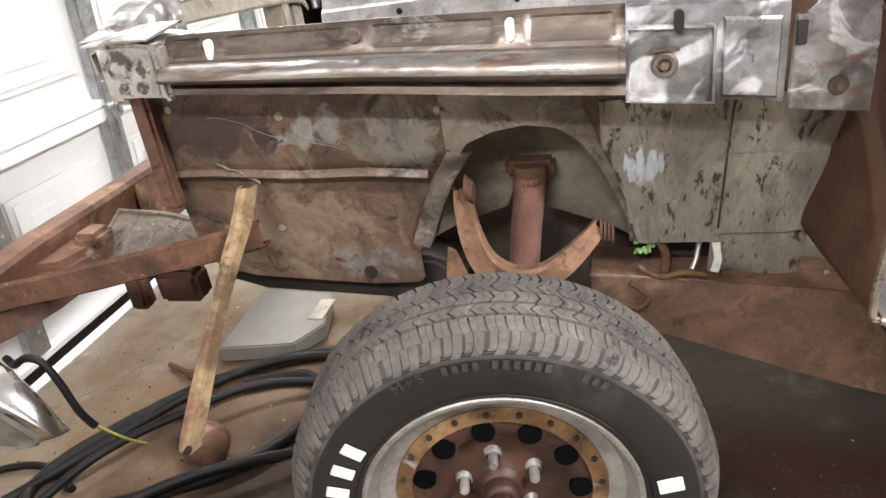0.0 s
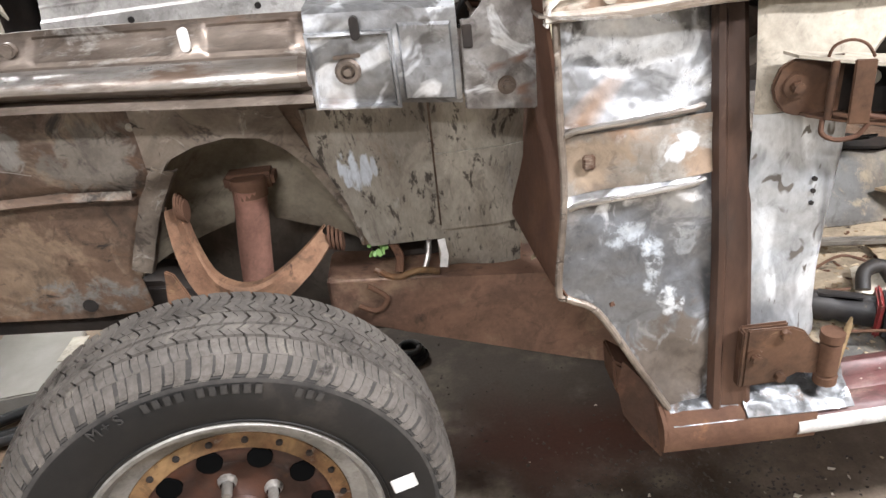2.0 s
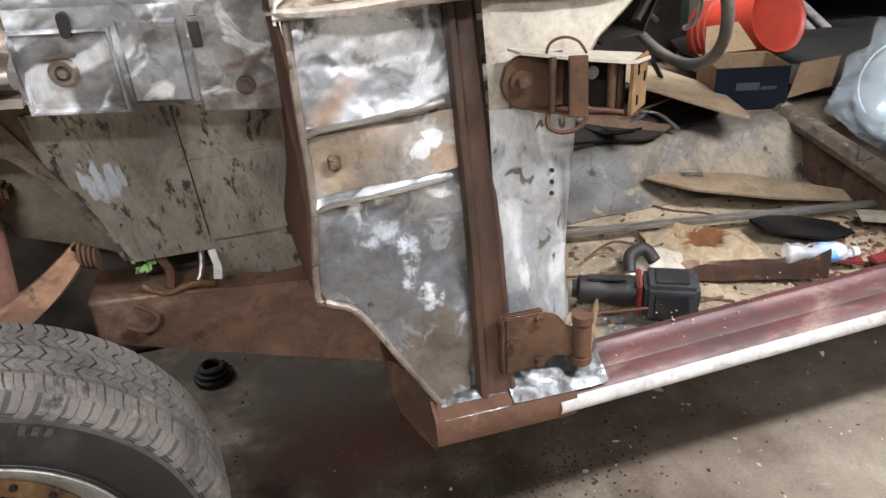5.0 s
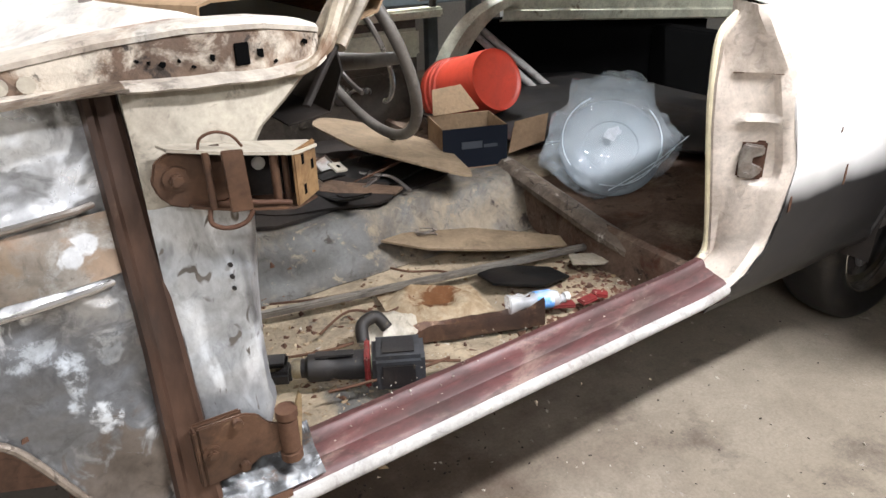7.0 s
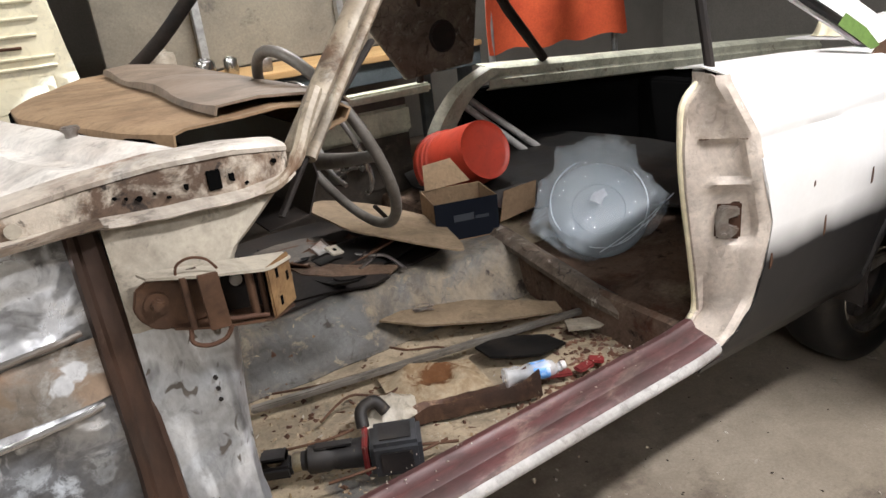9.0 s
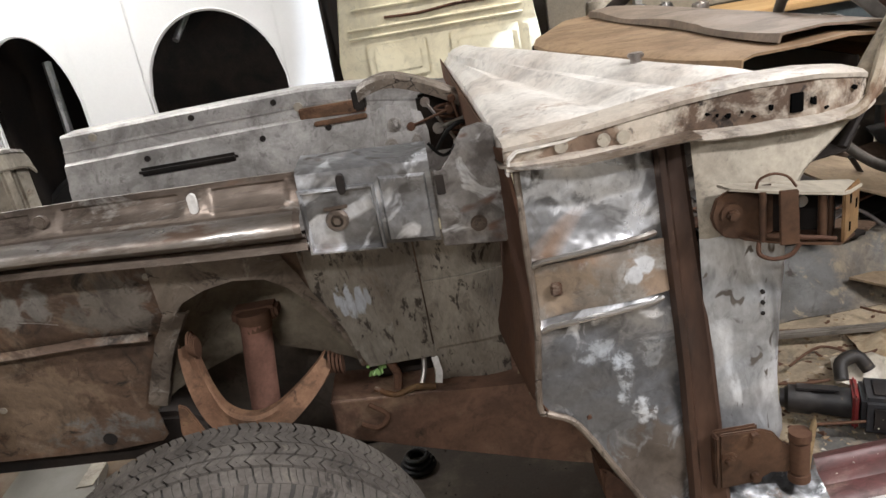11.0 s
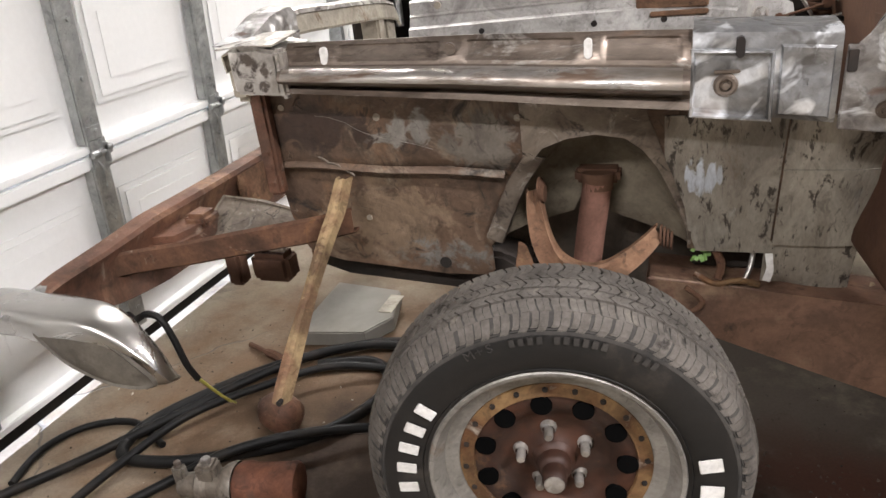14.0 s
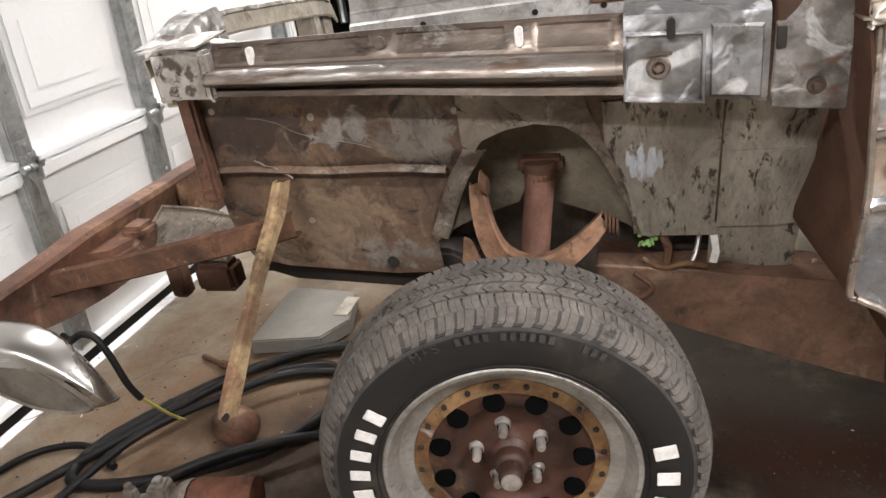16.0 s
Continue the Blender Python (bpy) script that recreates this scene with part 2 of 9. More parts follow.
M["polished_bead"] = surf("polished_bead_steel", (0.52, 0.50, 0.475), (0.26, 0.225, 0.19), 6, (0.42, 0.6),
    [((0.78, 0.77, 0.75), 10, 0.55, 0.64, 0.22, 0.85), ((0.13, 0.09, 0.066), 8, 0.56, 0.66, 0.45, 0.4)], rough=0.24, rough_to=0.38, metal=0.8, bump=0.06, stretch=(0.35, 1, 2.2), grime=0.3, detail=7.0, dents=0.5)
M["apron"] = surf("grimy_fender_apron", (0.175, 0.114, 0.077), (0.082, 0.052, 0.036), 4.5, (0.38, 0.62),
    [((0.28, 0.215, 0.155), 6, 0.56, 0.68, 0.55, 0.1), ((0.20, 0.115, 0.065), 5.5, 0.58, 0.70, 0.6, 0.0), ((0.035, 0.027, 0.021), 15, 0.57, 0.66, 0.7, 0.0), ((0.34, 0.29, 0.23), 30, 0.65, 0.71, 0.6, 0.0)],
    rough=0.42, metal=0.15, bump=0.45, dents=0.5, cracks=[((0.05, 0.035, 0.025), 19.0, 0.026, 0.57, 0.66)], swirl=1.0,
    patches=[((-0.15, 0.265, 0.755), (0.075, 0.2, 0.055), (0.19, 0.165, 0.138), 0.5, 0.1, 1.2), ((-0.300, 0.265, 0.785), (0.020, 0.2, 0.034), (0.29, 0.27, 0.24), 0.45, 0.2, 0.9), ((-0.262, 0.265, 0.78), (0.028, 0.2, 0.036), (0.27, 0.25, 0.225), 0.45, 0.2, 1.0), ((-0.33, 0.265, 0.768), (0.05, 0.2, 0.010), (0.30, 0.275, 0.245), 0.45, 0.2, 0.8), ((-0.36, 0.28, 0.60), (0.14, 0.2, 0.09), (0.195, 0.135, 0.088), 0.65, 0.0, 1.2), ((-0.25, 0.28, 0.52), (0.09, 0.2, 0.035), (0.20, 0.185, 0.165), 0.5, 0.2), ((-0.47, 0.265, 0.79), (0.12, 0.2, 0.055), (0.055, 0.034, 0.025), 0.5, 0.1, 1.3)], grime=0.5)
M["primer"] = surf("brown_grey_primer", (0.36, 0.328, 0.275), (0.26, 0.23, 0.19), 5, (0.4, 0.6),
    [((0.055, 0.045, 0.036), 26, 0.555, 0.61, 0.6, 0.0), ((0.16, 0.095, 0.055), 5, 0.60, 0.74, 0.6, 0.0), ((0.36, 0.34, 0.31), 12, 0.61, 0.69, 0.35, 0.3)], rough=0.42, metal=0.2, bump=0.14, dents=0.4, stretch=(2.2, 1, 0.75), turn=-35, grime=0.35, detail=7.0,
    patches=[((0.192, 0.27, 0.682), (0.011, 0.3, 0.030), (0.60, 0.64, 0.69), 0.45, 0.2, 0.75), ((0.206, 0.27, 0.690), (0.010, 0.3, 0.042), (0.62, 0.66, 0.71), 0.45, 0.2, 0.8), ((0.222, 0.27, 0.684), (0.010, 0.3, 0.036), (0.58, 0.62, 0.67), 0.45, 0.2, 0.7), ((0.236, 0.27, 0.69), (0.006, 0.3, 0.02), (0.50, 0.53, 0.57), 0.45, 0.2, 0.4)])
M["dome"] = surf("dusty_olive_tower", (0.20, 0.172, 0.128), (0.14, 0.116, 0.086), 5, rough=0.6, bump=0.1, spots=[((0.06, 0.045, 0.035), 9, 0.6, 0.7, 0.8, 0.0)], grime=0.30)
M["rust"] = surf("surface_rust", (0.135, 0.07, 0.043), (0.06, 0.034, 0.024), 8, (0.4, 0.6), [((0.24, 0.12, 0.055), 9, 0.60, 0.70, 0.85, 0.0), ((0.30, 0.25, 0.20), 13, 0.62, 0.70, 0.6, 0.2), ((0.03, 0.02, 0.016), 22, 0.62, 0.69, 0.8, 0.0)], rough=0.75, bump=0.25, grain=160, grime=0.45)
M["hinge_brown"] = surf("brown_oily_hinge_steel", (0.125, 0.070, 0.044), (0.055, 0.031, 0.022), 10, (0.4, 0.6), [((0.30, 0.20, 0.125), 14, 0.57, 0.67, 0.35, 0.3), ((0.19, 0.10, 0.05), 7, 0.57, 0.68, 0.5, 0.1)], rough=0.32, metal=0.45, bump=0.15, grime=0.4, dents=0.3)
M["rust_dark"] = surf("dark_rust", DRUST, (0.10, 0.055, 0.035), 6, (0.4, 0.6), [((0.2, 0.1, 0.05), 10, 0.63, 0.74, 0.8, 0.0)], rough=0.7, bump=0.2)
M["frame_brown"] = surf("red_brown_frame_paint", (0.19, 0.108, 0.073), (0.105, 0.060, 0.042), 5, (0.4, 0.6), [((0.27, 0.185, 0.12), 6, 0.55, 0.69, 0.4, 0.1), ((0.04, 0.026, 0.019), 11, 0.59, 0.68, 0.6, 0.0)], rough=0.40, metal=0.15, bump=0.12, grime=0.35, dents=0.4)
M["rust_strip"] = surf("red_brown_rust", (0.12, 0.068, 0.046), (0.062, 0.036, 0.026), 7, (0.4, 0.62), spots=[((0.26, 0.18, 0.135), 10, 0.59, 0.69, 0.28, 0.5), ((0.03, 0.019, 0.014), 13, 0.6, 0.68, 0.5, 0.2)], rough=0.3, metal=0.4, bump=0.12, stretch=(1, 1, 0.25), grime=0.40, dents=0.25)
M["bumper_rust"] = surf("red_brown_bumper_rust", (0.165, 0.078, 0.048), (0.095, 0.047, 0.031), 7, (0.4, 0.62), [((0.27, 0.15, 0.09), 6, 0.55, 0.68, 0.6, 0.1), ((0.30, 0.235, 0.18), 13, 0.6, 0.68, 0.5, 0.2), ((0.05, 0.03, 0.022), 17, 0.6, 0.68, 0.8, 0.0)], rough=0.5, metal=0.2, bump=0.25, grain=150, grime=0.50, dents=0.3)
M["orange_rust"] = surf("orange_rust", (0.235, 0.135, 0.082), (0.13, 0.070, 0.044), 9, (0.4, 0.62), [((0.36, 0.235, 0.12), 12, 0.60, 0.72, 0.8, 0.0), ((0.045, 0.027, 0.02), 18, 0.59, 0.68, 0.8, 0.0)], rough=0.6, bump=0.28, grain=150, grime=0.55)
M["stay"] = surf("yellow_primer_over_rust", (0.34, 0.245, 0.135), (0.20, 0.115, 0.07), 9, (0.42, 0.58), [((0.11, 0.06, 0.036), 13, 0.55, 0.64, 0.7, 0.0), ((0.46, 0.36, 0.22), 18, 0.60, 0.68, 0.7, 0.0)], rough=0.6, bump=0.25, grime=0.5)
M["shock"] = surf("pink_rusty_shock", (0.20, 0.105, 0.078), (0.12, 0.062, 0.046), 9, rough=0.75, bump=0.15, grime=0.35)
M["cream"] = surf("dirty_cream_paint", (0.40, 0.36, 0.29), (0.26, 0.22, 0.17), 6, (0.45, 0.7), [((0.20, 0.125, 0.075), 10, 0.62, 0.70, 0.8, 0.0), ((0.62, 0.60, 0.54), 5, 0.6, 0.7, 0.4, 0.0), ((0.10, 0.075, 0.055), 26, 0.66, 0.71, 0.8, 0.0)], rough=0.42, bump=0.1, grime=0.40)
M["pillar_cream"] = surf("grimy_pillar_cream", (0.36, 0.305, 0.225), (0.24, 0.19, 0.135), 9, (0.4, 0.6), [((0.14, 0.085, 0.05), 10, 0.56, 0.66, 0.8, 0.0), ((0.5, 0.46, 0.38), 14, 0.6, 0.68, 0.5, 0.0)], rough=0.45, bump=0.12, grime=0.5)
M["cowl"] = surf("worn_white_cowl_paint", (0.70, 0.665, 0.61), (0.52, 0.455, 0.39), 4, (0.45, 0.70), [((0.27, 0.165, 0.10), 8, 0.61, 0.70, 0.7, 0.0), ((0.36, 0.32, 0.28), 12, 0.62, 0.7, 0.4, 0.3)], rough=0.42, bump=0.08, grime=0.3, dents=0.35)
M["cowl_edge"] = surf("dirty_cowl_edge_paint", (0.47, 0.42, 0.355), (0.31, 0.25, 0.20), 6, (0.45, 0.68), [((0.22, 0.13, 0.08), 9, 0.58, 0.68, 0.7, 0.0), ((0.62, 0.58, 0.52), 8, 0.58, 0.7, 0.4, 0.0)], rough=0.42, bump=0.12, grime=0.5, dents=0.4)
M["grey_apron"] = surf("grey_primered_apron", (0.43, 0.415, 0.395), (0.335, 0.32, 0.305), 4, spots=[((0.13, 0.10, 0.085), 12, 0.62, 0.72, 0.6, 0.2)], rough=0.5, metal=0.3, bump=0.06, grime=0.40)
M["maroon"] = surf("dusty_maroon_paint", (0.11, 0.043, 0.041), (0.07, 0.029, 0.028), 10, (0.42, 0.58), [((0.27, 0.19, 0.155), 9, 0.52, 0.72, 0.8, 0.0), ((0.045, 0.025, 0.022), 16, 0.62, 0.7, 0.6, 0.0)], rough=0.42, bump=0.1, stretch=(0.6, 1.4, 1), grime=0.50)
M["white_paint"] = surf("old_white_paint", (0.72, 0.71, 0.695), (0.66, 0.645, 0.62), 2.5, rough=0.35, bump=0.03, spots=[((0.5, 0.42, 0.34), 16, 0.7, 0.76, 0.6, 0.0)])
M["sill_white"] = surf("scuffed_white_sill", (0.46, 0.445, 0.425), (0.31, 0.285, 0.262), 9, (0.45, 0.7), [((0.2, 0.13, 0.1), 14, 0.64, 0.72, 0.7, 0.0)], rough=0.4, bump=0.08, grime=0.35)
M["floorpan"] = surf("dirt_covered_floorpan", (0.36, 0.29, 0.20), (0.22, 0.18, 0.13), 4.5, (0.38, 0.62), [((0.13, 0.125, 0.115), 3.4, 0.56, 0.66, 0.5, 0.2), ((0.31, 0.245, 0.17), 16, 0.56, 0.66, 0.95, 0.0), ((0.035, 0.026, 0.02), 24, 0.61, 0.68, 0.9, 0.0)], rough=0.85, bump=0.4, grain=120, grime=0.40)
M["tunnel"] = surf("blue_grey_tunnel_paint", (0.112, 0.112, 0.106), (0.080, 0.075, 0.067), 3.5, (0.4, 0.6), [((0.215, 0.175, 0.125), 5, 0.45, 0.64, 0.75, 0.0), ((0.27, 0.22, 0.155), 17, 0.57, 0.66, 0.9, 0.0), ((0.035, 0.026, 0.02), 13, 0.60, 0.66, 0.7, 0.0), ((0.12, 0.07, 0.04), 8, 0.61, 0.70, 0.7, 0.0)], rough=0.45, bump=0.35, grime=0.45, dents=0.5)
M["cowl_rust"] = surf("pocked_brown_cowl_band", (0.235, 0.165, 0.115), (0.11, 0.07, 0.047), 8, (0.42, 0.58), [((0.50, 0.44, 0.36), 10, 0.51, 0.60, 0.5, 0.0), ((0.025, 0.018, 0.014), 22, 0.59, 0.65, 0.8, 0.0)], rough=0.5, bump=0.35, grime=0.45)
# white patches paint a glint into the band, tan ones are stain
M["band_steel"] = surf("tan_stained_bare_steel", (0.38, 0.345, 0.30), (0.235, 0.18, 0.135), 8, (0.4, 0.6), [((0.70, 0.69, 0.67), 9, 0.53, 0.62, 0.28, 0.8), ((0.21, 0.115, 0.06), 5, 0.57, 0.68, 0.5, 0.1), ((0.07, 0.05, 0.04), 22, 0.6, 0.66, 0.6, 0.2)], rough=0.33, metal=0.65, bump=0.08, grime=0.4, dents=0.6, patches=[((0.515, 0.08, 0.735), (0.05, 0.2, 0.035), (0.27, 0.205, 0.145), 0.45, 0.3, 1.2), ((0.655, 0.08, 0.72), (0.03, 0.2, 0.03), (0.25, 0.18, 0.125), 0.45, 0.3, 1.0), ((0.620, 0.08, 0.734), (0.016, 0.2, 0.013), (0.80, 0.81, 0.82), 0.28, 0.6, 1.2), ((0.642, 0.08, 0.744), (0.014, 0.2, 0.016), (0.84, 0.85, 0.86), 0.28, 0.6, 1.2)])
M["patch_metal"] = surf("scuffed_repair_steel", (0.33, 0.315, 0.30), (0.15, 0.135, 0.125), 16, (0.42, 0.58), [((0.62, 0.62, 0.62), 14, 0.57, 0.63, 0.3, 0.7), ((0.13, 0.07, 0.045), 12, 0.60, 0.68, 0.5, 0.1)], rough=0.36, metal=0.65, bump=0.1, grime=0.4, detail=4.0, dents=0.7, swirl=1.4, dent_scale=26.0)
M["hoop"] = surf("scratched_grey_brown_steel", (0.235, 0.195, 0.155), (0.13, 0.10, 0.076), 8, (0.4, 0.6), [((0.42, 0.385, 0.34), 15, 0.58, 0.66, 0.4, 0.3), ((0.055, 0.040, 0.030), 14, 0.57, 0.65, 0.6, 0.0)], rough=0.4, metal=0.25, bump=0.3, dents=0.5, swirl=1.2, grime=0.45, cracks=[((0.04, 0.029, 0.022), 20.0, 0.028, 0.52, 0.62)])
M["seat_rust"] = surf("dusty_rusted_seat_pan", (0.165, 0.115, 0.084), (0.08, 0.048, 0.036), 4, (0.4, 0.6), [((0.29, 0.23, 0.17), 4, 0.50, 0.66, 0.8, 0.0), ((0.085, 0.036, 0.022), 6, 0.57, 0.68, 0.7, 0.0), ((0.025, 0.018, 0.014), 14, 0.58, 0.66, 0.9, 0.0)], rough=0.65, bump=0.45, grain=120, grime=0.5, dents=0.5)
M["rubber"] = surf("tyre_rubber", (0.009, 0.0088, 0.0087), (0.020, 0.018, 0.0165), 5, (0.45, 0.7), [((0.055, 0.045, 0.036), 5, 0.57, 0.74, 0.7, 0.0)], rough=0.45, bump=0.05, grain=120, grime=0.1, spec=0.35)
M["void"] = surf("black_opening_and_shade", (0.004, 0.004, 0.004), (0.003, 0.003, 0.003), 5, rough=0.9, bump=0.0, spec=0.0)
M["tread"] = surf("dusty_tread_rubber", (0.14, 0.126, 0.112), (0.082, 0.074, 0.066), 9, (0.4, 0.62), [((0.20, 0.178, 0.15), 22, 0.58, 0.68, 0.9, 0.0), ((0.04, 0.036, 0.032), 16, 0.6, 0.68, 0.8, 0.0)], rough=0.8, bump=0.25, grain=150, grime=0.3)
M["shoulder"] = surf("dusty_shoulder_rubber", (0.055, 0.050, 0.045), (0.028, 0.026, 0.024), 9, (0.4, 0.6), [((0.10, 0.088, 0.075), 14, 0.58, 0.68, 0.8, 0.0)], rough=0.7, bump=0.12, grain=150, spec=0.3)
M["letter"] = surf("white_tyre_letter", (0.72, 0.71, 0.69), (0.6, 0.58, 0.55), 20, rough=0.7, bump=0.05, grime=0.10)
M["rim_silver"] = surf("silver_wheel_lip", (0.36, 0.345, 0.32), (0.25, 0.235, 0.21), 5, (0.4, 0.65), [((0.23, 0.14, 0.08), 9, 0.62, 0.72, 0.7, 0.1), ((0.10, 0.085, 0.07), 16, 0.62, 0.7, 0.6, 0.1)], rough=0.42, metal=0.5, bump=0.06, grime=0.35, dents=0.2)
M["rim_rust"] = surf("rusted_wheel_centre", (0.058, 0.023, 0.013), (0.030, 0.014, 0.010), 7, (0.4, 0.62), [((0.17, 0.078, 0.030), 7, 0.58, 0.70, 0.7, 0.0), ((0.022, 0.013, 0.010), 16, 0.6, 0.68, 0.6, 0.1)], rough=0.45, metal=0.2, bump=0.15, grime=0.45)
M["band"] = surf("corroded_yellow_brown_band", (0.235, 0.145, 0.070), (0.10, 0.046, 0.024), 9, (0.4, 0.6), [((0.40, 0.36, 0.30), 9, 0.57, 0.67, 0.5, 0.3), ((0.12, 0.055, 0.03), 13, 0.58, 0.68, 0.7, 0.0)], rough=0.55, metal=0.2, bump=0.18, grime=0.45)
M["steel"] = surf("worn_bare_steel", (0.42, 0.40, 0.38), (0.25, 0.2, 0.17), 20, rough=0.35, metal=0.9, bump=0.06, grime=0.30)
M["chrome"] = surf("chrome_plate", (0.50, 0.49, 0.475), (0.40, 0.385, 0.36), 3, rough=0.2, rough_to=0.36, metal=1.0, bump=0.015, spots=[((0.25, 0.17, 0.12), 13, 0.66, 0.74, 0.6, 0.3)])
M["black"] = surf("black_rubber_hose", (0.006, 0.0057, 0.0055), (0.020, 0.016, 0.013), 9, (0.5, 0.7), rough=0.5, bump=0.08, spec=0.2)
M["dark"] = surf("dark_metal_and_shade", (0.020, 0.018, 0.017), (0.038, 0.03, 0.025), 6, rough=0.6, bump=0.08)
M["card"] = surf("brown_cardboard", (0.30, 0.21, 0.13), (0.235, 0.16, 0.10), 4, rough=0.85, bump=0.05, grime=0.20)
M["vinyl"] = surf("tan_vinyl_board", (0.265, 0.20, 0.132), (0.195, 0.145, 0.095), 5, rough=0.6, bump=0.06, grime=0.30)
M["dash_board"] = surf("warm_tan_dash_board", (0.32, 0.22, 0.132), (0.235, 0.155, 0.092), 5, rough=0.55, bump=0.06, grime=0.30)
M["dash_vinyl"] = surf("brown_dash_pad", (0.235, 0.172, 0.12), (0.165, 0.12, 0.084), 5, rough=0.5, bump=0.1, grime=0.30)
M["bucket"] = surf("orange_red_plastic", (0.46, 0.046, 0.022), (0.37, 0.036, 0.018), 4, rough=0.35, bump=0.02, grime=0.2, spots=[((0.55, 0.17, 0.11), 7, 0.62, 0.74, 0.5, 0.0)])
M["blue_box"] = surf("dark_blue_carton_print", (0.004, 0.0055, 0.010), (0.006, 0.008, 0.013), 4, rough=0.6, bump=0.02, spec=0.12)
M["van_white"] = surf("white_van_paint", (0.78, 0.78, 0.76), (0.74, 0.74, 0.72), 1.5, rough=0.3, bump=0.02, coat=0.3)
M["yellow_cream"] = surf("pale_yellow_paint", (0.74, 0.68, 0.49), (0.67, 0.60, 0.42), 3, rough=0.45, bump=0.04, spots=[((0.3, 0.2, 0.1), 10, 0.67, 0.74, 0.7, 0.0)], grime=0.20)
M["wood"] = surf("pale_shelf_wood", (0.55, 0.36, 0.17), (0.46, 0.29, 0.13), 3, rough=0.6, bump=0.08, stretch=(0.3, 4, 4))
M["grime"] = surf("oily_floor_grime", (0.03, 0.025, 0.021), (0.055, 0.044, 0.035), 12, rough=0.85, bump=0.4, grain=100)

# ---- building helpers ----


def fill(ob, bm, material, smooth=True):
    me = bpy.data.meshes.new(ob if isinstance(ob, str) else ob.name)
    bmesh.ops.recalc_face_normals(bm, faces=bm.faces)
    for f in bm.faces:
        f.smooth = smooth
    bm.to_mesh(me)
    bm.free()
    me.materials.append(M[material])
    if smooth:
        me.set_sharp_from_angle(angle=radians(38))
    return me


def part(name, bm, material, parent=None, label="", smooth=True):
    ob = new(name, fill(name, bm, material, smooth))
    if parent is not None:
        ob.parent = parent
    if label:
        ob["label"] = label
    return ob


def thing(name, label, category, group="", kind="", place=(0, 0, 0)):
    ob = new(name)
    ob.location = place
    return tagged(ob, label, category, group, kind)


def bm_new():
    return bmesh.new()


def box(bm, lo, hi, bevel=0.0, m=None, seg=2):
    r = bmesh.ops.create_cube(bm, size=1.0)
    vs = r["verts"]
    for v in vs:
        v.co = Vector([lo[i] + (v.co[i] + 0.5) * (hi[i] - lo[i]) for i in range(3)])
    if bevel:
        es = {e for v in vs for e in v.link_edges}
        out = bmesh.ops.bevel(bm, geom=list(es), offset=bevel, segments=seg, affect="EDGES", clamp_overlap=True)
        vs = list({v for f in out["faces"] for v in f.verts} | {v for v in vs if v.is_valid})
    if m is not None:
        bmesh.ops.transform(bm, matrix=m, verts=[v for v in vs if v.is_valid])
    return bm


def sheet(bm, rows, thick=0.003, close=False):
    """A skin through rows of points, given thickness to one side."""
    V = [[bm.verts.new(p) for p in r] for r in rows]
    fs = []
    for a, b in zip(V, V[1:]):
        n = len(a)
        for i in range(n if close else n - 1):
            j = (i + 1) % n
            try:
                fs.append(bm.faces.new((a[i], a[j], b[j], b[i])))
            except ValueError:
                pass
    if thick:
        bm.normal_update()
        nr = {}
        for f in fs:
            if f.calc_area() < 1e-10:
                continue
            for v in f.verts:
                nr[v] = nr.get(v, Vector()) + f.normal
        back = {}
        for r in V:
            for v in r:
                n = nr.get(v, Vector((0, 1, 0)))
                back[v] = bm.verts.new(v.co - thick * (n.normalized() if n.length > 1e-6 else Vector((0, 1, 0))))
        edges = {}
        for f in fs:
            bm.faces.new([back[v] for v in reversed(f.verts)])
            vs = list(f.verts)
            for k in range(len(vs)):
                a, c = vs[k], vs[(k + 1) % len(vs)]
                edges.setdefault(frozenset((a, c)), []).append((a, c))
        for e in edges.values():
            if len(e) == 1:
                a, c = e[0]
                bm.faces.new((c, a, back[a], back[c]))
    return bm


def prism(bm, outline, axis, lo, hi, bevel=0.0, m=None):
    """A flat outline (two coordinates, the axis left out) pushed from lo to hi along the axis."""
    def at(p, d):
        return {"x": (d, p[0], p[1]), "y": (p[0], d, p[1]), "z": (p[0], p[1], d)}[axis]
    a = [bm.verts.new(at(p, lo)) for p in outline]
    b = [bm.verts.new(at(p, hi)) for p in outline]
    fs = [bm.faces.new(a), bm.faces.new(b[::-1])]
    n = len(a)
    for i in range(n):
        fs.append(bm.faces.new((a[i], b[i], b[(i + 1) % n], a[(i + 1) % n])))
    vs = a + b
    if bevel:
        out = bmesh.ops.bevel(bm, geom=list({e for f in fs for e in f.edges}), offset=bevel, segments=2, affect="EDGES", clamp_overlap=True)
        vs = list({v for f in out["faces"] for v in f.verts} | {v for v in vs if v.is_valid})
    if m is not None:
        bmesh.ops.transform(bm, matrix=m, verts=vs)
    return bm


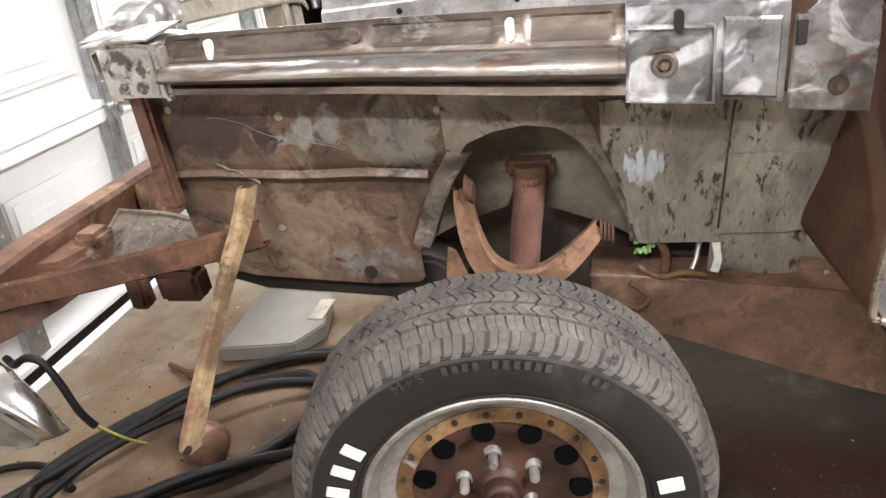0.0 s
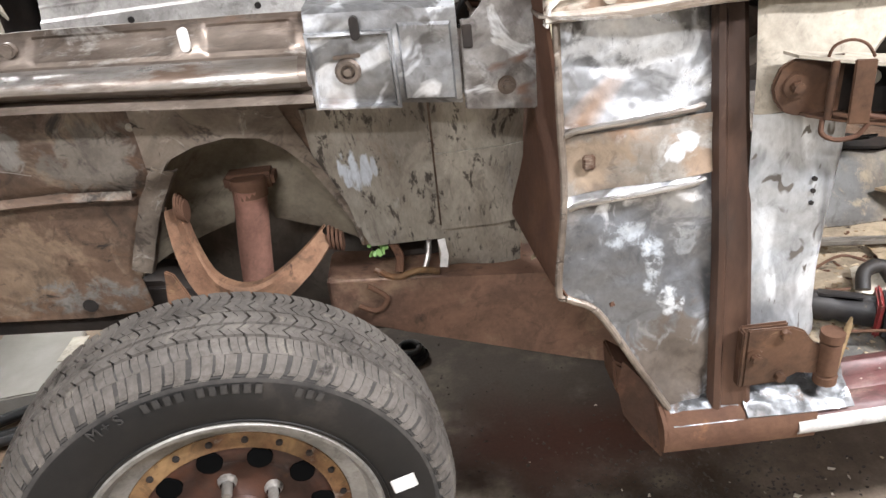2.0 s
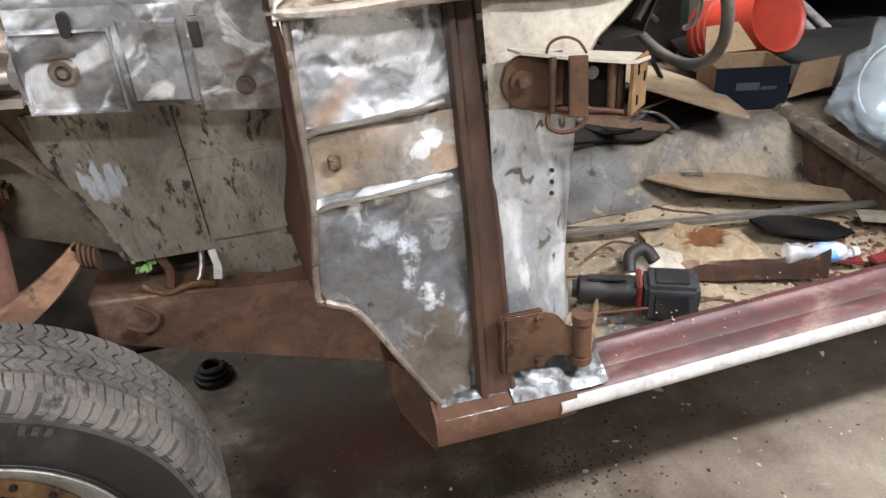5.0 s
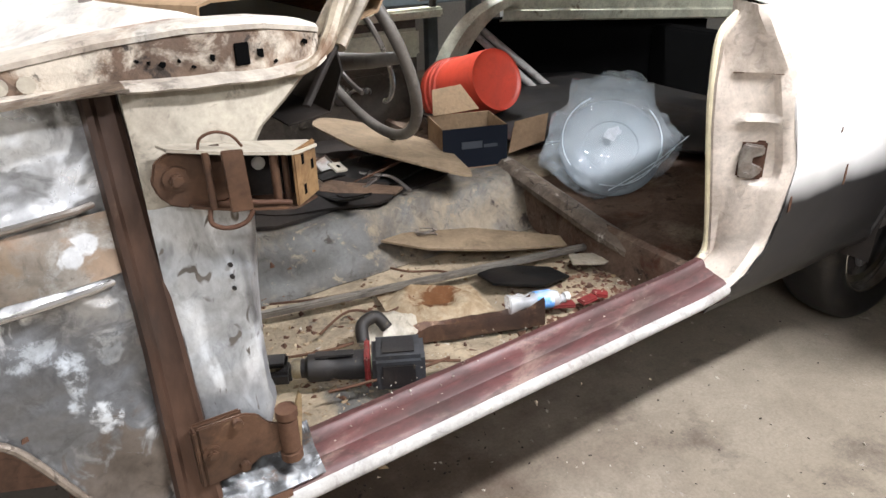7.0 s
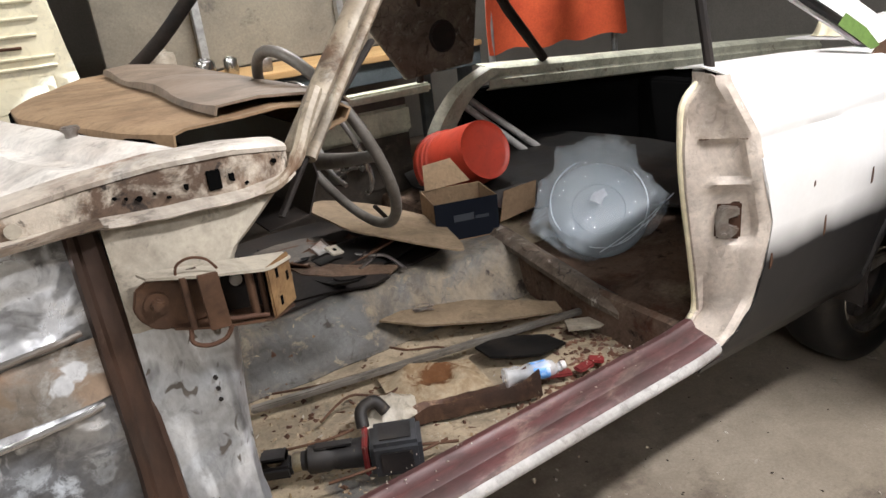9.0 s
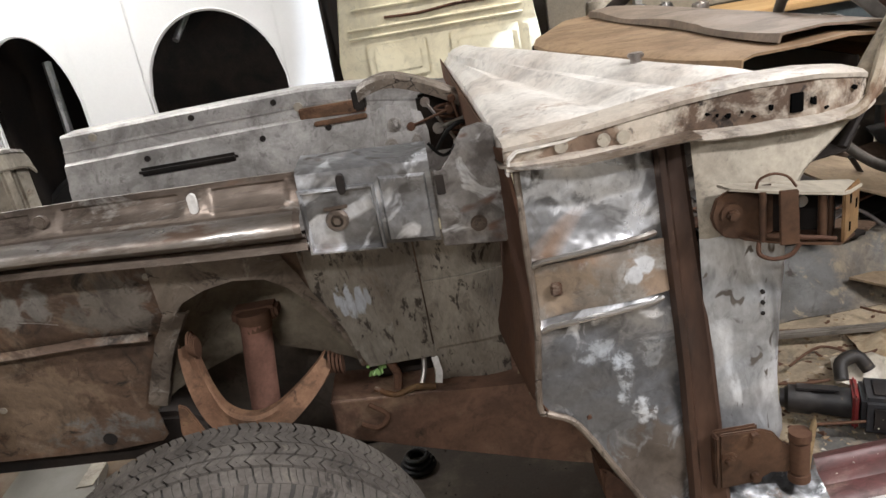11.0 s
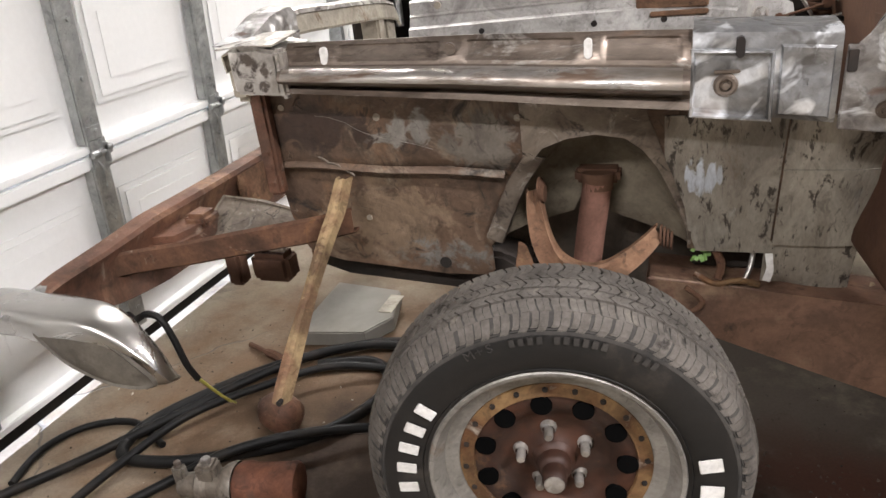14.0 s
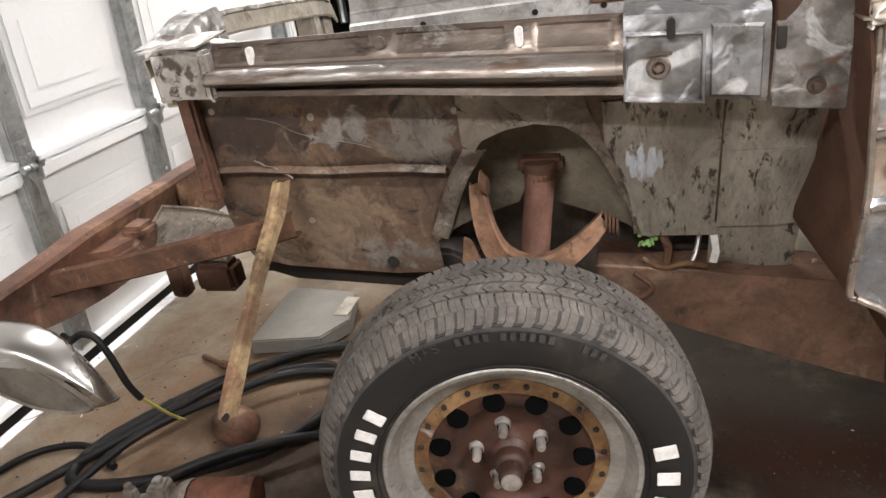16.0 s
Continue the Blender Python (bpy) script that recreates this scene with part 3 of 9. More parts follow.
def tube(bm, path, radius, seg=10, cap=True, flat=1.0):
    """A round bar along a path; radius may be a number or one per point."""
    P = [Vector(p) for p in path]
    rad = radius if isinstance(radius, (list, tuple)) else [radius] * len(P)
    up = Vector((0.13, 0.21, 0.97))
    rings = []
    for i, p in enumerate(P):
        d = (P[min(i + 1, len(P) - 1)] - P[max(i - 1, 0)]).normalized()
        s = d.cross(up)
        s = s.normalized() if s.length > 1e-4 else d.orthogonal().normalized()
        u = s.cross(d)
        up = u
        rings.append([bm.verts.new(p + rad[i] * (math.cos(2 * math.pi * k / seg) * s + flat * math.sin(2 * math.pi * k / seg) * u)) for k in range(seg)])
    for a, b in zip(rings, rings[1:]):
        for k in range(seg):
            bm.faces.new((a[k], a[(k + 1) % seg], b[(k + 1) % seg], b[k]))
    if cap:
        bm.faces.new(rings[0][::-1])
        bm.faces.new(rings[-1])
    return bm


def smooth_path(points, steps=6, closed=False):
    """Catmull-Rom through the points."""
    P = [Vector(p) for p in points]
    n = len(P)
    out = []
    for i in range(n if closed else n - 1):
        p0 = P[(i - 1) % n] if closed or i > 0 else P[i]
        p1, p2 = P[i], P[(i + 1) % n]
        p3 = P[(i + 2) % n] if closed or i + 2 < n else p2
        for k in range(steps):
            t = k / steps
            out.append(0.5 * ((2 * p1) + (p2 - p0) * t + (2 * p0 - 5 * p1 + 4 * p2 - p3) * t * t + (3 * p1 - p0 - 3 * p2 + p3) * t ** 3))
    if not closed:
        out.append(P[-1])
    return out


def lathe(bm, profile, seg=48, m=None, start=0.0, sweep=360.0):
    """A profile of (radius, along) turned about the local y axis."""
    full = abs(sweep - 360) < 1e-6
    rings = []
    for k in range(seg if full else seg + 1):
        a = radians(start + sweep * k / seg)
        rings.append([bm.verts.new((r * math.cos(a), h, r * math.sin(a))) for r, h in profile])
    for k in range(seg):
        A, B = rings[k], rings[(k + 1) % len(rings)]
        for i in range(len(profile) - 1):
            try:
                bm.faces.new((A[i], B[i], B[i + 1], A[i + 1]))
            except ValueError:
                pass
    bmesh.ops.remove_doubles(bm, verts=[v for r in rings for v in r], dist=1e-6)
    if m is not None:
        bmesh.ops.transform(bm, matrix=m, verts=[v for r in rings for v in r if v.is_valid])
    return bm


def disc(bm, centre, radius, depth, axis="y", seg=16, bevel=0.0, m=None):
    """A short cylinder with its axis along x, y or z."""
    r = bmesh.ops.create_cone(bm, cap_ends=True, segments=seg, radius1=radius, radius2=radius, depth=depth)
    vs = r["verts"]
    turn = {"x": pose(0, 0, 0, 0, 90, 0), "y": pose(0, 0, 0, 90, 0, 0), "z": Matrix()}[axis]
    bmesh.ops.transform(bm, matrix=Matrix.Translation(centre) @ turn, verts=vs)
    if bevel:
        es = [e for e in {e for v in vs for e in v.link_edges} if len(e.link_faces) == 2 and e.calc_face_angle(0) > 1.0]
        out = bmesh.ops.bevel(bm, geom=es, offset=bevel, segments=2, affect="EDGES", clamp_overlap=True)
        vs = list({v for f in out["faces"] for v in f.verts} | {v for v in vs if v.is_valid})
    if m is not None:
        bmesh.ops.transform(bm, matrix=m, verts=[v for v in vs if v.is_valid])
    return bm


def curve_at(table, x):
    """Linear reading of a table of (x, value)."""
    if x <= table[0][0]:
        return table[0][1]
    for (a, u), (b, v) in zip(table, table[1:]):
        if x <= b:
            return u + (v - u) * (x - a) / (b - a)
    return table[-1][1]


def spread(lo, hi, n):
    return [lo + (hi - lo) * i / (n - 1) for i in range(n)]

# ---- the garage ----
floor_bm = bm_new()
box(floor_bm, (-9, -9, -0.2), (12, 10, 0.0))
tagged(part("floor", floor_bm, "concrete", smooth=False), "tan-grey concrete garage floor, stained, littered, and darkened under the car for shade", "floor", kind="structure")


def wall(name, lo, hi, material="white_wall", label="plain painted garage wall"):
    bm = bm_new()
    box(bm, lo, hi)
    return tagged(part(name, bm, material, smooth=False), label, "wall", kind="structure")


DX = -1.44          # inner face of the overhead door
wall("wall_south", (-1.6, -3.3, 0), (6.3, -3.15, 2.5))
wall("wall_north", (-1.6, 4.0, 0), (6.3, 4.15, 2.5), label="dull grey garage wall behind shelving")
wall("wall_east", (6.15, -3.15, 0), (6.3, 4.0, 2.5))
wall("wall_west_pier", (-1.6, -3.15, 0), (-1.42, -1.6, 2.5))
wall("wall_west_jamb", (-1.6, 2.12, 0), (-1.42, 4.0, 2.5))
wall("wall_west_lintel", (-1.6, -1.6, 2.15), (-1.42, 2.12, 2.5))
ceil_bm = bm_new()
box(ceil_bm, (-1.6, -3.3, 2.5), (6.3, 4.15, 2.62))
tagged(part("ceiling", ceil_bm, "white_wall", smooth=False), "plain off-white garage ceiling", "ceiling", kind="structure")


def overhead_door():
    d = thing("overhead_door", "white sectional garage door seen from inside, with galvanised stiles", "garage door", kind="structure")
    lean = Matrix.Translation((DX, 0, 0)) @ pose(0, 0, 0, 0, 5.0, 0)
    stiles = [0.603 + 0.537 * k for k in range(-4, 2)]
    y0, y1 = -1.6, 2.10
    heights = [0.058, 0.648, 1.20, 1.75, 2.22]
    panel_y = [-1.6] + stiles + [2.10]
    for a, b in zip(heights, heights[1:]):
        bm = bm_new()
        box(bm, (-0.045, y0, a), (-0.012, y1, b - 0.006))
        # raised rectangles with a drawn bead
        for p, q in zip(panel_y, panel_y[1:]):
            if q - p < 0.3:
                continue
            box(bm, (-0.012, p + 0.065, a + 0.11), (-0.004, q - 0.065, b - 0.13), 0.007)
            box(bm, (-0.005, p + 0.085, a + 0.13), (0.001, q - 0.085, b - 0.15), 0.005)
            box(bm, (0.0, p + 0.13, a + 0.175), (0.003, q - 0.13, b - 0.195), 0.0028)
        # folded lip along the joint
        box(bm, (-0.012, y0, a), (0.022, y1, a + 0.022), 0.003)
        box(bm, (-0.012, y0, b - 0.046), (0.018, y1, b - 0.008), 0.004)
        bmesh.ops.transform(bm, matrix=lean, verts=bm.verts)
        part("door_section", bm, "door_white", d)
    for y in stiles:
        for a, b in zip(heights, heights[1:]):
            bm = bm_new()
            box(bm, (-0.011, y - 0.033, a + 0.024), (0.024, y + 0.033, b - 0.036), 0.003)
            box(bm, (0.024, y - 0.033, a + 0.024), (0.03, y - 0.024, b - 0.036), 0.001)
            for z in (a + 0.09, a + 0.20, b - 0.10, b - 0.2):
                disc(bm, (0.026, y + 0.008, z), 0.007, 0.006, "x", 8)
            bmesh.ops.transform(bm, matrix=lean, verts=bm.verts)
            part("stile", bm, "galv", d)
        for h in heights[1:-1]:
            hb = bm_new()
            box(hb, (0.025, y - 0.028, h - 0.075), (0.030, y + 0.022, h - 0.012), 0.001)
            box(hb, (0.025, y - 0.028, h + 0.012), (0.030, y + 0.022, h + 0.075), 0.001)
            tube(hb, [(0.036, y - 0.034, h), (0.036, y - 0.012, h)], 0.010, 10)
            tube(hb, [(0.036, y - 0.008, h), (0.036, y + 0.012, h)], 0.010, 10)
            tube(hb, [(0.036, y + 0.016, h), (0.036, y + 0.034, h)], 0.010, 10)
            box(hb, (0.026, y - 0.034, h - 0.045), (0.034, y + 0.034, h + 0.004), 0.003)
            box(hb, (0.026, y - 0.030, h + 0.0), (0.033, y + 0.030, h + 0.04), 0.003)
            box(hb, (0.030, y + 0.012, h - 0.03), (0.052, y + 0.018, h + 0.026), 0.002)
            disc(hb, (0.046, y + 0.022, h + 0.012), 0.009, 0.02, "y", 10, 0.002)
            tube(hb, smooth_path([(0.033, y - 0.016, h - 0.02), (0.040, y - 0.004, h - 0.05), (0.032, y + 0.002, h - 0.09)], 4), 0.004, 6)
            for z in (h - 0.06, h + 0.06, h + 0.03):
                disc(hb, (0.032, y + 0.006, z), 0.007, 0.008, "x", 6)
            bmesh.ops.transform(hb, matrix=lean, verts=hb.verts)
            part("door_hinge", hb, "galv", d)
    bm = bm_new()
    prism(bm, [(-0.05, 0.024), (-0.02, 0.016), (0.016, 0.024), (0.018, 0.057), (-0.048, 0.057)], "y", y0, y1, m=lean)
    part("bottom_seal", bm, "black", d, "black rubber weather seal along the bottom edge")
    # bent steel track that carries the rollers at the door's end
    bm = bm_new()
    prism(bm, [(-0.06, 2.115), (-0.055, 2.115), (-0.055, 2.155), (-0.005, 2.155), (-0.005, 2.185), (-0.010, 2.185), (-0.010, 2.16), (-0.060, 2.16)], "z", 0.03, 2.3, 0.0, Matrix.Translation((DX + 0.09, 0, 0)))
    for z in spread(0.25, 2.15, 9):
        box(bm, (DX + 0.02, 2.13, z), (DX + 0.034, 2.15, z + 0.045), 0.002)
    box(bm, (DX + 0.0, 2.125, 0.03), (DX + 0.03, 2.165, 2.3), 0.003)
    part("track", bm, "galv", d, "galvanised vertical door track")
    return d


overhead_door()
sun = bpy.data.lights.new("sun", "SUN")
sun.energy, sun.angle, sun.color = 5.0, radians(0.5), (0.70, 0.80, 1.0)
sun_ob = new("sun", sun)
sun_ob.matrix_world = look((-4, -0.4, 1.55), (0, 0, 0))

# ---- the car: body, front clip stripped of its fenders ----
car = thing("car", "stripped two-door car under restoration, rusty bare-metal front, fenders removed", "car")

RAIL_TOP = [(-0.60, 0.957), (-0.44, 0.953), (-0.13, 0.949), (0.11, 0.941), (0.36, 0.927)]
RAIL_LOW = [(-0.60, 0.878), (-0.44, 0.866), (-0.146, 0.848), (0.19, 0.821), (0.37, 0.800)]
RAIL_Y = [(-0.60, 0.196), (-0.35, 0.188), (0.05, 0.178), (0.36, 0.190)]


PADS = (-0.383, -0.163, 0.046)


def rail_profile(x):
    t, l, y = curve_at(RAIL_TOP, x), curve_at(RAIL_LOW, x), curve_at(RAIL_Y, x)
    h = t - l
    zf, zt = l + 0.58 * h, t - 0.004
    near = min(abs(x - p) for p in PADS)
    deep = 0.0045 * min(1.0, max(0.0, (near - 0.018) / 0.006)) * min(1.0, max(0.0, (0.176 - x) / 0.008)) * min(1.0, max(0.0, (x + 0.452) / 0.008))
    face = [(x, y + 0.001 + 0.026 * k ** 1.6 + (deep if 0.16 < k < 0.80 else 0.0), zf + (zt - zf) * k) for k in (1.0, 0.93, 0.84, 0.76, 0.5, 0.24, 0.14, 0.0)]
    return [(x, y + 0.060, zt - 0.008), (x, y + 0.034, zt - 0.0005)] + face + [
            (x, y - 0.003, l + 0.56 * h), (x, y - 0.013, l + 0.54 * h), (x, y - 0.022, l + 0.505 * h), (x, y - 0.0275, l + 0.46 * h), (x, y - 0.0305, l + 0.40 * h), (x, y - 0.031, l + 0.34 * h),
            (x, y - 0.026, l + 0.28 * h), (x, y - 0.010, l + 0.24 * h), (x, y - 0.004, l + 0.19 * h), (x, y - 0.012, l + 0.16 * h),
            (x, y - 0.014, l + 0.07 * h), (x, y - 0.006, l + 0.01), (x, y + 0.03, l + 0.002)]


bm = bm_new()
sheet(bm, [rail_profile(x) for x in spread(-0.462, 0.186, 150)], 0.003)
rail = part("fender_rail", bm, "rail_metal", car, "ground bare steel fender rail with a rolled bead")
bm = bm_new()
sheet(bm, [[(x, y - 0.0012, z) for x, y, z in rail_profile(x0)[10:18]] for x0 in spread(-0.455, 0.176, 40)], 0.002)
part("rail_bead", bm, "polished_bead", rail, "polished rolled bead along the rail")
# pressed pads and keyhole slots along the rail
for x in (-0.383, -0.163, 0.046, 0.248):
    t = curve_at(RAIL_TOP, x)
    y = curve_at(RAIL_Y, x)
    bm = bm_new()
    n = 7
    pts = [(x + 0.0055 * math.cos(a), t - 0.022 + 0.007 + 0.0055 * math.sin(a)) for a in spread(0, math.pi, n)] + \
          [(x + 0.0055 * math.cos(a), t - 0.022 - 0.010 + 0.0055 * math.sin(a)) for a in spread(math.pi, 2 * math.pi, n)]
    if abs(x + 0.163) < 0.01:
        disc(bm, (x, y + 0.004, t - 0.020), 0.009, 0.012, "y", 14, 0.002)
    else:
        prism(bm, pts, "y", y - 0.0005 if x < 0.2 else y - 0.004, y + 0.008)
    part("slot", bm, "dark" if x > 0.2 or x < -0.4 else ("rail_metal" if x < -0.1 and x > -0.2 else "letter"), rail, "punched slot")
# rear end of the rail: pressed square with a caged nut, then a flat cover and the end plate
bm = bm_new()
X0, X1 = 0.187, 0.290


def flat_rail(x0, x1, dy, bm):
    rows = []
    for x in spread(x0, x1, 6):
        t, l = curve_at(RAIL_TOP, x), curve_at(RAIL_LOW, x)
        rows.append([(x, 0.28, t + 0.003), (x, 0.205 + dy, t), (x, 0.196 + dy, t - 0.006)] + [(x, 0.194 + dy, z) for z in spread(t - 0.015, l + 0.008, 6)] + [(x, 0.20 + dy, l), (x, 0.23, l)])
    return sheet(bm, rows, 0.003)


flat_rail(X0, 0.372, 0.0, bm)
part("rail_cover", bm, "bright_metal", rail, "flat ground steel cover panel")
bm = bm_new()
RIM = [(X0 - 0.001, 0.908), (X0 - 0.001, 0.815), (0.292, 0.806), (0.291, 0.902)]
mid = (0.239, 0.858)
sheet(bm, [[(mid[0] + (x - mid[0]) * s, y, mid[1] + (z - mid[1]) * s) for x, z in RIM] for s, y in ((1.03, 0.193), (1.0, 0.187), (0.94, 0.186), (0.88, 0.196), (0.1, 0.197))], 0.002, close=True)
part("nut_pocket", bm, "bright_metal", rail, "pressed square pocket with a raised rim")
bm = bm_new()
RIM = [(0.300, 0.908), (0.300, 0.815), (0.363, 0.809), (0.363, 0.903)]
mid = (0.332, 0.858)
sheet(bm, [[(mid[0] + (x - mid[0]) * s, y, mid[1] + (z - mid[1]) * s) for x, z in RIM] for s, y in ((1.04, 0.1935), (0.96, 0.1895), (0.85, 0.1895), (0.7, 0.1915), (0.1, 0.192))], 0.002, close=True)
part("cover_panel", bm, "bright_metal", rail, "softly pressed bare steel panel with a bright glint")
bm = bm_new()
lathe(bm, [(0.016, 0.004), (0.0165, -0.002), (0.013, -0.006), (0.009, -0.006), (0.0075, -0.001), (0.0, 0.0)], 18, Matrix.Translation((0.232, 0.193, 0.858)))
box(bm, (0.216, 0.1885, 0.874), (0.250, 0.1935, 0.879), 0.001)
disc(bm, (0.232, 0.188, 0.858), 0.0055, 0.010, "y", 6, 0.001)
part("caged_nut", bm, "rail_metal", rail, "worn caged nut")
bm = bm_new()
prism(bm, [(0.374, 0.795), (0.466, 0.786), (0.466, 0.952), (0.450, 0.962), (0.424, 0.958), (0.411, 0.940), (0.401, 0.917), (0.388, 0.904), (0.376, 0.908)], "y", 0.183, 0.189, 0.002)
ep = part("rail_end_plate", bm, "patch_metal", car, "blotchy ground steel end plate of the rail")
bm = bm_new()
disc(bm, (0.428, 0.180, 0.821), 0.007, 0.012, "y", 6, 0.002)
disc(bm, (0.428, 0.183, 0.821), 0.012, 0.006, "y", 16, 0.002)
part("bolt", bm, "rail_metal", ep)
bm = bm_new()
box(bm, (0.377, 0.1805, 0.872), (0.389, 0.1835, 0.900), 0.001)
part("slot", bm, "dark", ep)

# front cap and the radiator yoke that runs across the nose
bm = bm_new()
prism(bm, [(-0.562, 0.952), (-0.560, 0.873), (-0.468, 0.868), (-0.456, 0.940), (-0.50, 0.950)], "y", 0.178, 0.30, 0.006)
box(bm, (-0.470, 0.172, 0.864), (-0.452, 0.2, 0.946), 0.006)
sheet(bm, [[(-0.574, 0.168, 0.950), (-0.57, 0.28, 0.958)], [(-0.52, 0.172, 0.953), (-0.52, 0.28, 0.960)], [(-0.47, 0.18, 0.950), (-0.47, 0.28, 0.960)]], 0.003)
part("rail_cap", bm, "cap_metal", car, "blotched bare steel cap at the front of the rail")
bm = bm_new()
rows = []
for y, z in ((0.20, 0.937), (0.26, 0.950), (0.32, 0.974), (0.38, 0.985), (0.46, 0.982), (0.57, 0.975), (0.72, 0.966), (0.80, 0.960), (0.872, 0.952), (0.91, 0.942), (0.93, 0.925)):
    rows.append([(-0.585, y, z - 0.03), (-0.588, y, z), (-0.575, y, z + 0.004), (-0.556, y, z), (-0.546, y, z - 0.040), (-0.549, y, z - 0.045)])
sheet(bm, rows, 0.003)
yoke = part("radiator_yoke", bm, "cream", car, "cream-painted radiator yoke with bare metal corners")
bm = bm_new()
sheet(bm, [[(-0.590, y, z + 0.007), (-0.575, y, z + 0.009), (-0.554, y, z + 0.004), (-0.549, y, z - 0.004)] for y, z in ((0.36, 0.982), (0.46, 0.980), (0.57, 0.973), (0.72, 0.964), (0.80, 0.958), (0.872, 0.950), (0.912, 0.939))], 0.002)
part("yoke_top_edge", bm, "cap_metal", yoke, "bare metal top edge of the yoke")
bm = bm_new()
sheet(bm, [[(-0.60, y, z + 0.008), (-0.552, y, z + 0.004), (-0.543, y, z - 0.008), (-0.542, y, 0.895)] for y, z in ((0.20, 0.947), (0.25, 0.955), (0.32, 0.981), (0.37, 0.989), (0.40, 0.990))], 0.002)
part("yoke_corner", bm, "patch_metal", yoke, "blotchy bare steel corner of the yoke")
for lo, hi, bv in (((-0.60, 0.22, 0.85), (-0.56, 0.30, 0.940), 0.01), ((-0.60, 0.795, 0.72), (-0.55, 0.835, 0.93), 0.006), ((-0.595, 0.865, 0.72), (-0.56, 0.925, 0.935), 0.006)):
    bm = bm_new()
    box(bm, lo, hi, bv)
    part("yoke_upright", bm, "cream", yoke)
bm = bm_new()
box(bm, (-0.62, 0.40, 0.43), (-0.57, 1.40, 0.52), 0.012)
part("lower_crossmember", bm, "rust_dark", car)

# near inner fender apron with the opening for the upper suspension
AP_TOP = [(-0.575, 0.866), (-0.074, 0.835), (0.16, 0.815), (0.48, 0.795)]
ARCH = [(-0.158, 0.545), (-0.151, 0.557), (-0.12, 0.624), (-0.085, 0.697), (-0.044, 0.75), (-0.004, 0.766), (0.044, 0.773), (0.089, 0.765), (0.115, 0.744), (0.14, 0.705), (0.165, 0.644), (0.186, 0.582), (0.190, 0.54)]
AP_LOW = [(-0.575, 0.60), (-0.557, 0.515), (-0.482, 0.495), (-0.258, 0.475), (-0.17, 0.478), (-0.1581, 0.49)] + ARCH + [(0.1901, 0.525), (0.33, 0.522), (0.3301, 0.522), (0.48, 0.52)]


def apron_y(x, z):
    front = 0.262 + 0.012 * (0.84 - z) / 0.36
    front += 0.014 * min(1.0, max(0.0, (0.728 - z) / 0.026)) + 0.03 * max(0.0, 0.715 - z) / 0.24
    rear = 0.245 + 0.13 * max(0.0, 0.83 - z) ** 0.9 / 0.31 ** 0.9
    k = min(1.0, max(0.0, (x + 0.12) / 0.28))
    k = k * k * (3 - 2 * k)
    return front * (1 - k) + rear * k


bm = bm_new()
xs = sorted(set(spread(-0.575, 0.33, 120) + [a[0] for a in ARCH] + [-0.1581, 0.1901]))
rows = []
for x in xs:
    lo, hi = curve_at(AP_LOW, x), curve_at(AP_TOP, x)
    zs = spread(lo, hi, 34)
    rows.append([(x, apron_y(x, z), z) for z in zs])
sheet(bm, rows, 0.002)
apron = part("inner_fender_apron", bm, "apron", car, "grimy rust-stained inner fender apron")
# rear part of the apron, primered, and the patched strip behind it
bm = bm_new()
rows = []
for x in spread(0.150, 0.325, 20):
    lo = 0.522 if x > 0.2 else curve_at([(0.13, 0.74), (0.15, 0.69), (0.165, 0.65), (0.186, 0.585), (0.2, 0.54)], x)
    rows.append([(x, apron_y(x, z) - 0.004, z) for z in spread(lo, 0.80, 24)])
sheet(bm, rows, 0.002)
panel = part("apron_panel", bm, "primer", apron, "olive-grey primered panel with bright scraped patches")
bm = bm_new()
for z0, z1, dy in ((0.694, 0.797, 0.0), (0.545, 0.700, -0.004), (0.440, 0.549, 0.004)):
    bm = bm_new()
    rows = []
    for x in spread(0.328 if z1 > 0.6 else 0.318, 0.462, 10):
        rows.append([(x, apron_y(0.33, z) - 0.006 + dy + 0.25 * max(0, x - 0.42), z + (0.012 * math.sin(40 * x) if z < 0.45 else 0)) for z in spread(z0, z1, 8)])
    sheet(bm, rows, 0.002)
    part("apron_patch", bm, "primer", apron, "perforated and pitted primered strip")
# scratched plate over the arch, a bare edge down its rear side, and the raised band at its front foot
bm = bm_new()
rows = []
for x in spread(-0.078, 0.196, 50):
    lo = curve_at(ARCH, x) - 0.002
    wide = curve_at([(-0.078, 0.30), (0.10, 0.30), (0.125, 0.075), (0.15, 0.045), (0.196, 0.030)], x)
    hi = min(curve_at(AP_TOP, x) - 0.002, lo + wide)
    rows.append([(x, apron_y(x, z) - 0.0055 - 0.004 * math.exp(-((z - lo) / 0.01) ** 2) - 0.0015 * noise.noise((x * 30, z * 30, 0.0)), z) for z in spread(lo, hi, 12)])
sheet(bm, rows, 0.002)
part("arch_plate", bm, "hoop", apron, "scratched and cracked plate over the arch")
bm = bm_new()
rows = []
for p in smooth_path([(-0.150, 0, 0.560), (-0.132, 0, 0.60), (-0.105, 0, 0.66), (-0.078, 0, 0.705), (-0.056, 0, 0.735)], 5):
    k = (p.z - 0.56) / 0.175
    row = []
    for s, lift in ((-0.016, -0.003), (-0.014, 0.008), (-0.006, 0.011), (0.006, 0.0105), (0.013, 0.008), (0.015, -0.003)):
        q = (p.x + s * 1.05 + 0.002 * noise.noise((k * 8, s * 90, 1.0)), p.z - s * 0.45)
        row.append((q[0], apron_y(q[0], q[1]) - lift, q[1]))
    rows.append(row)
sheet(bm, rows, 0.003)
part("arch_hoop", bm, "hoop", apron, "raised grey steel band at the front foot of the arch")
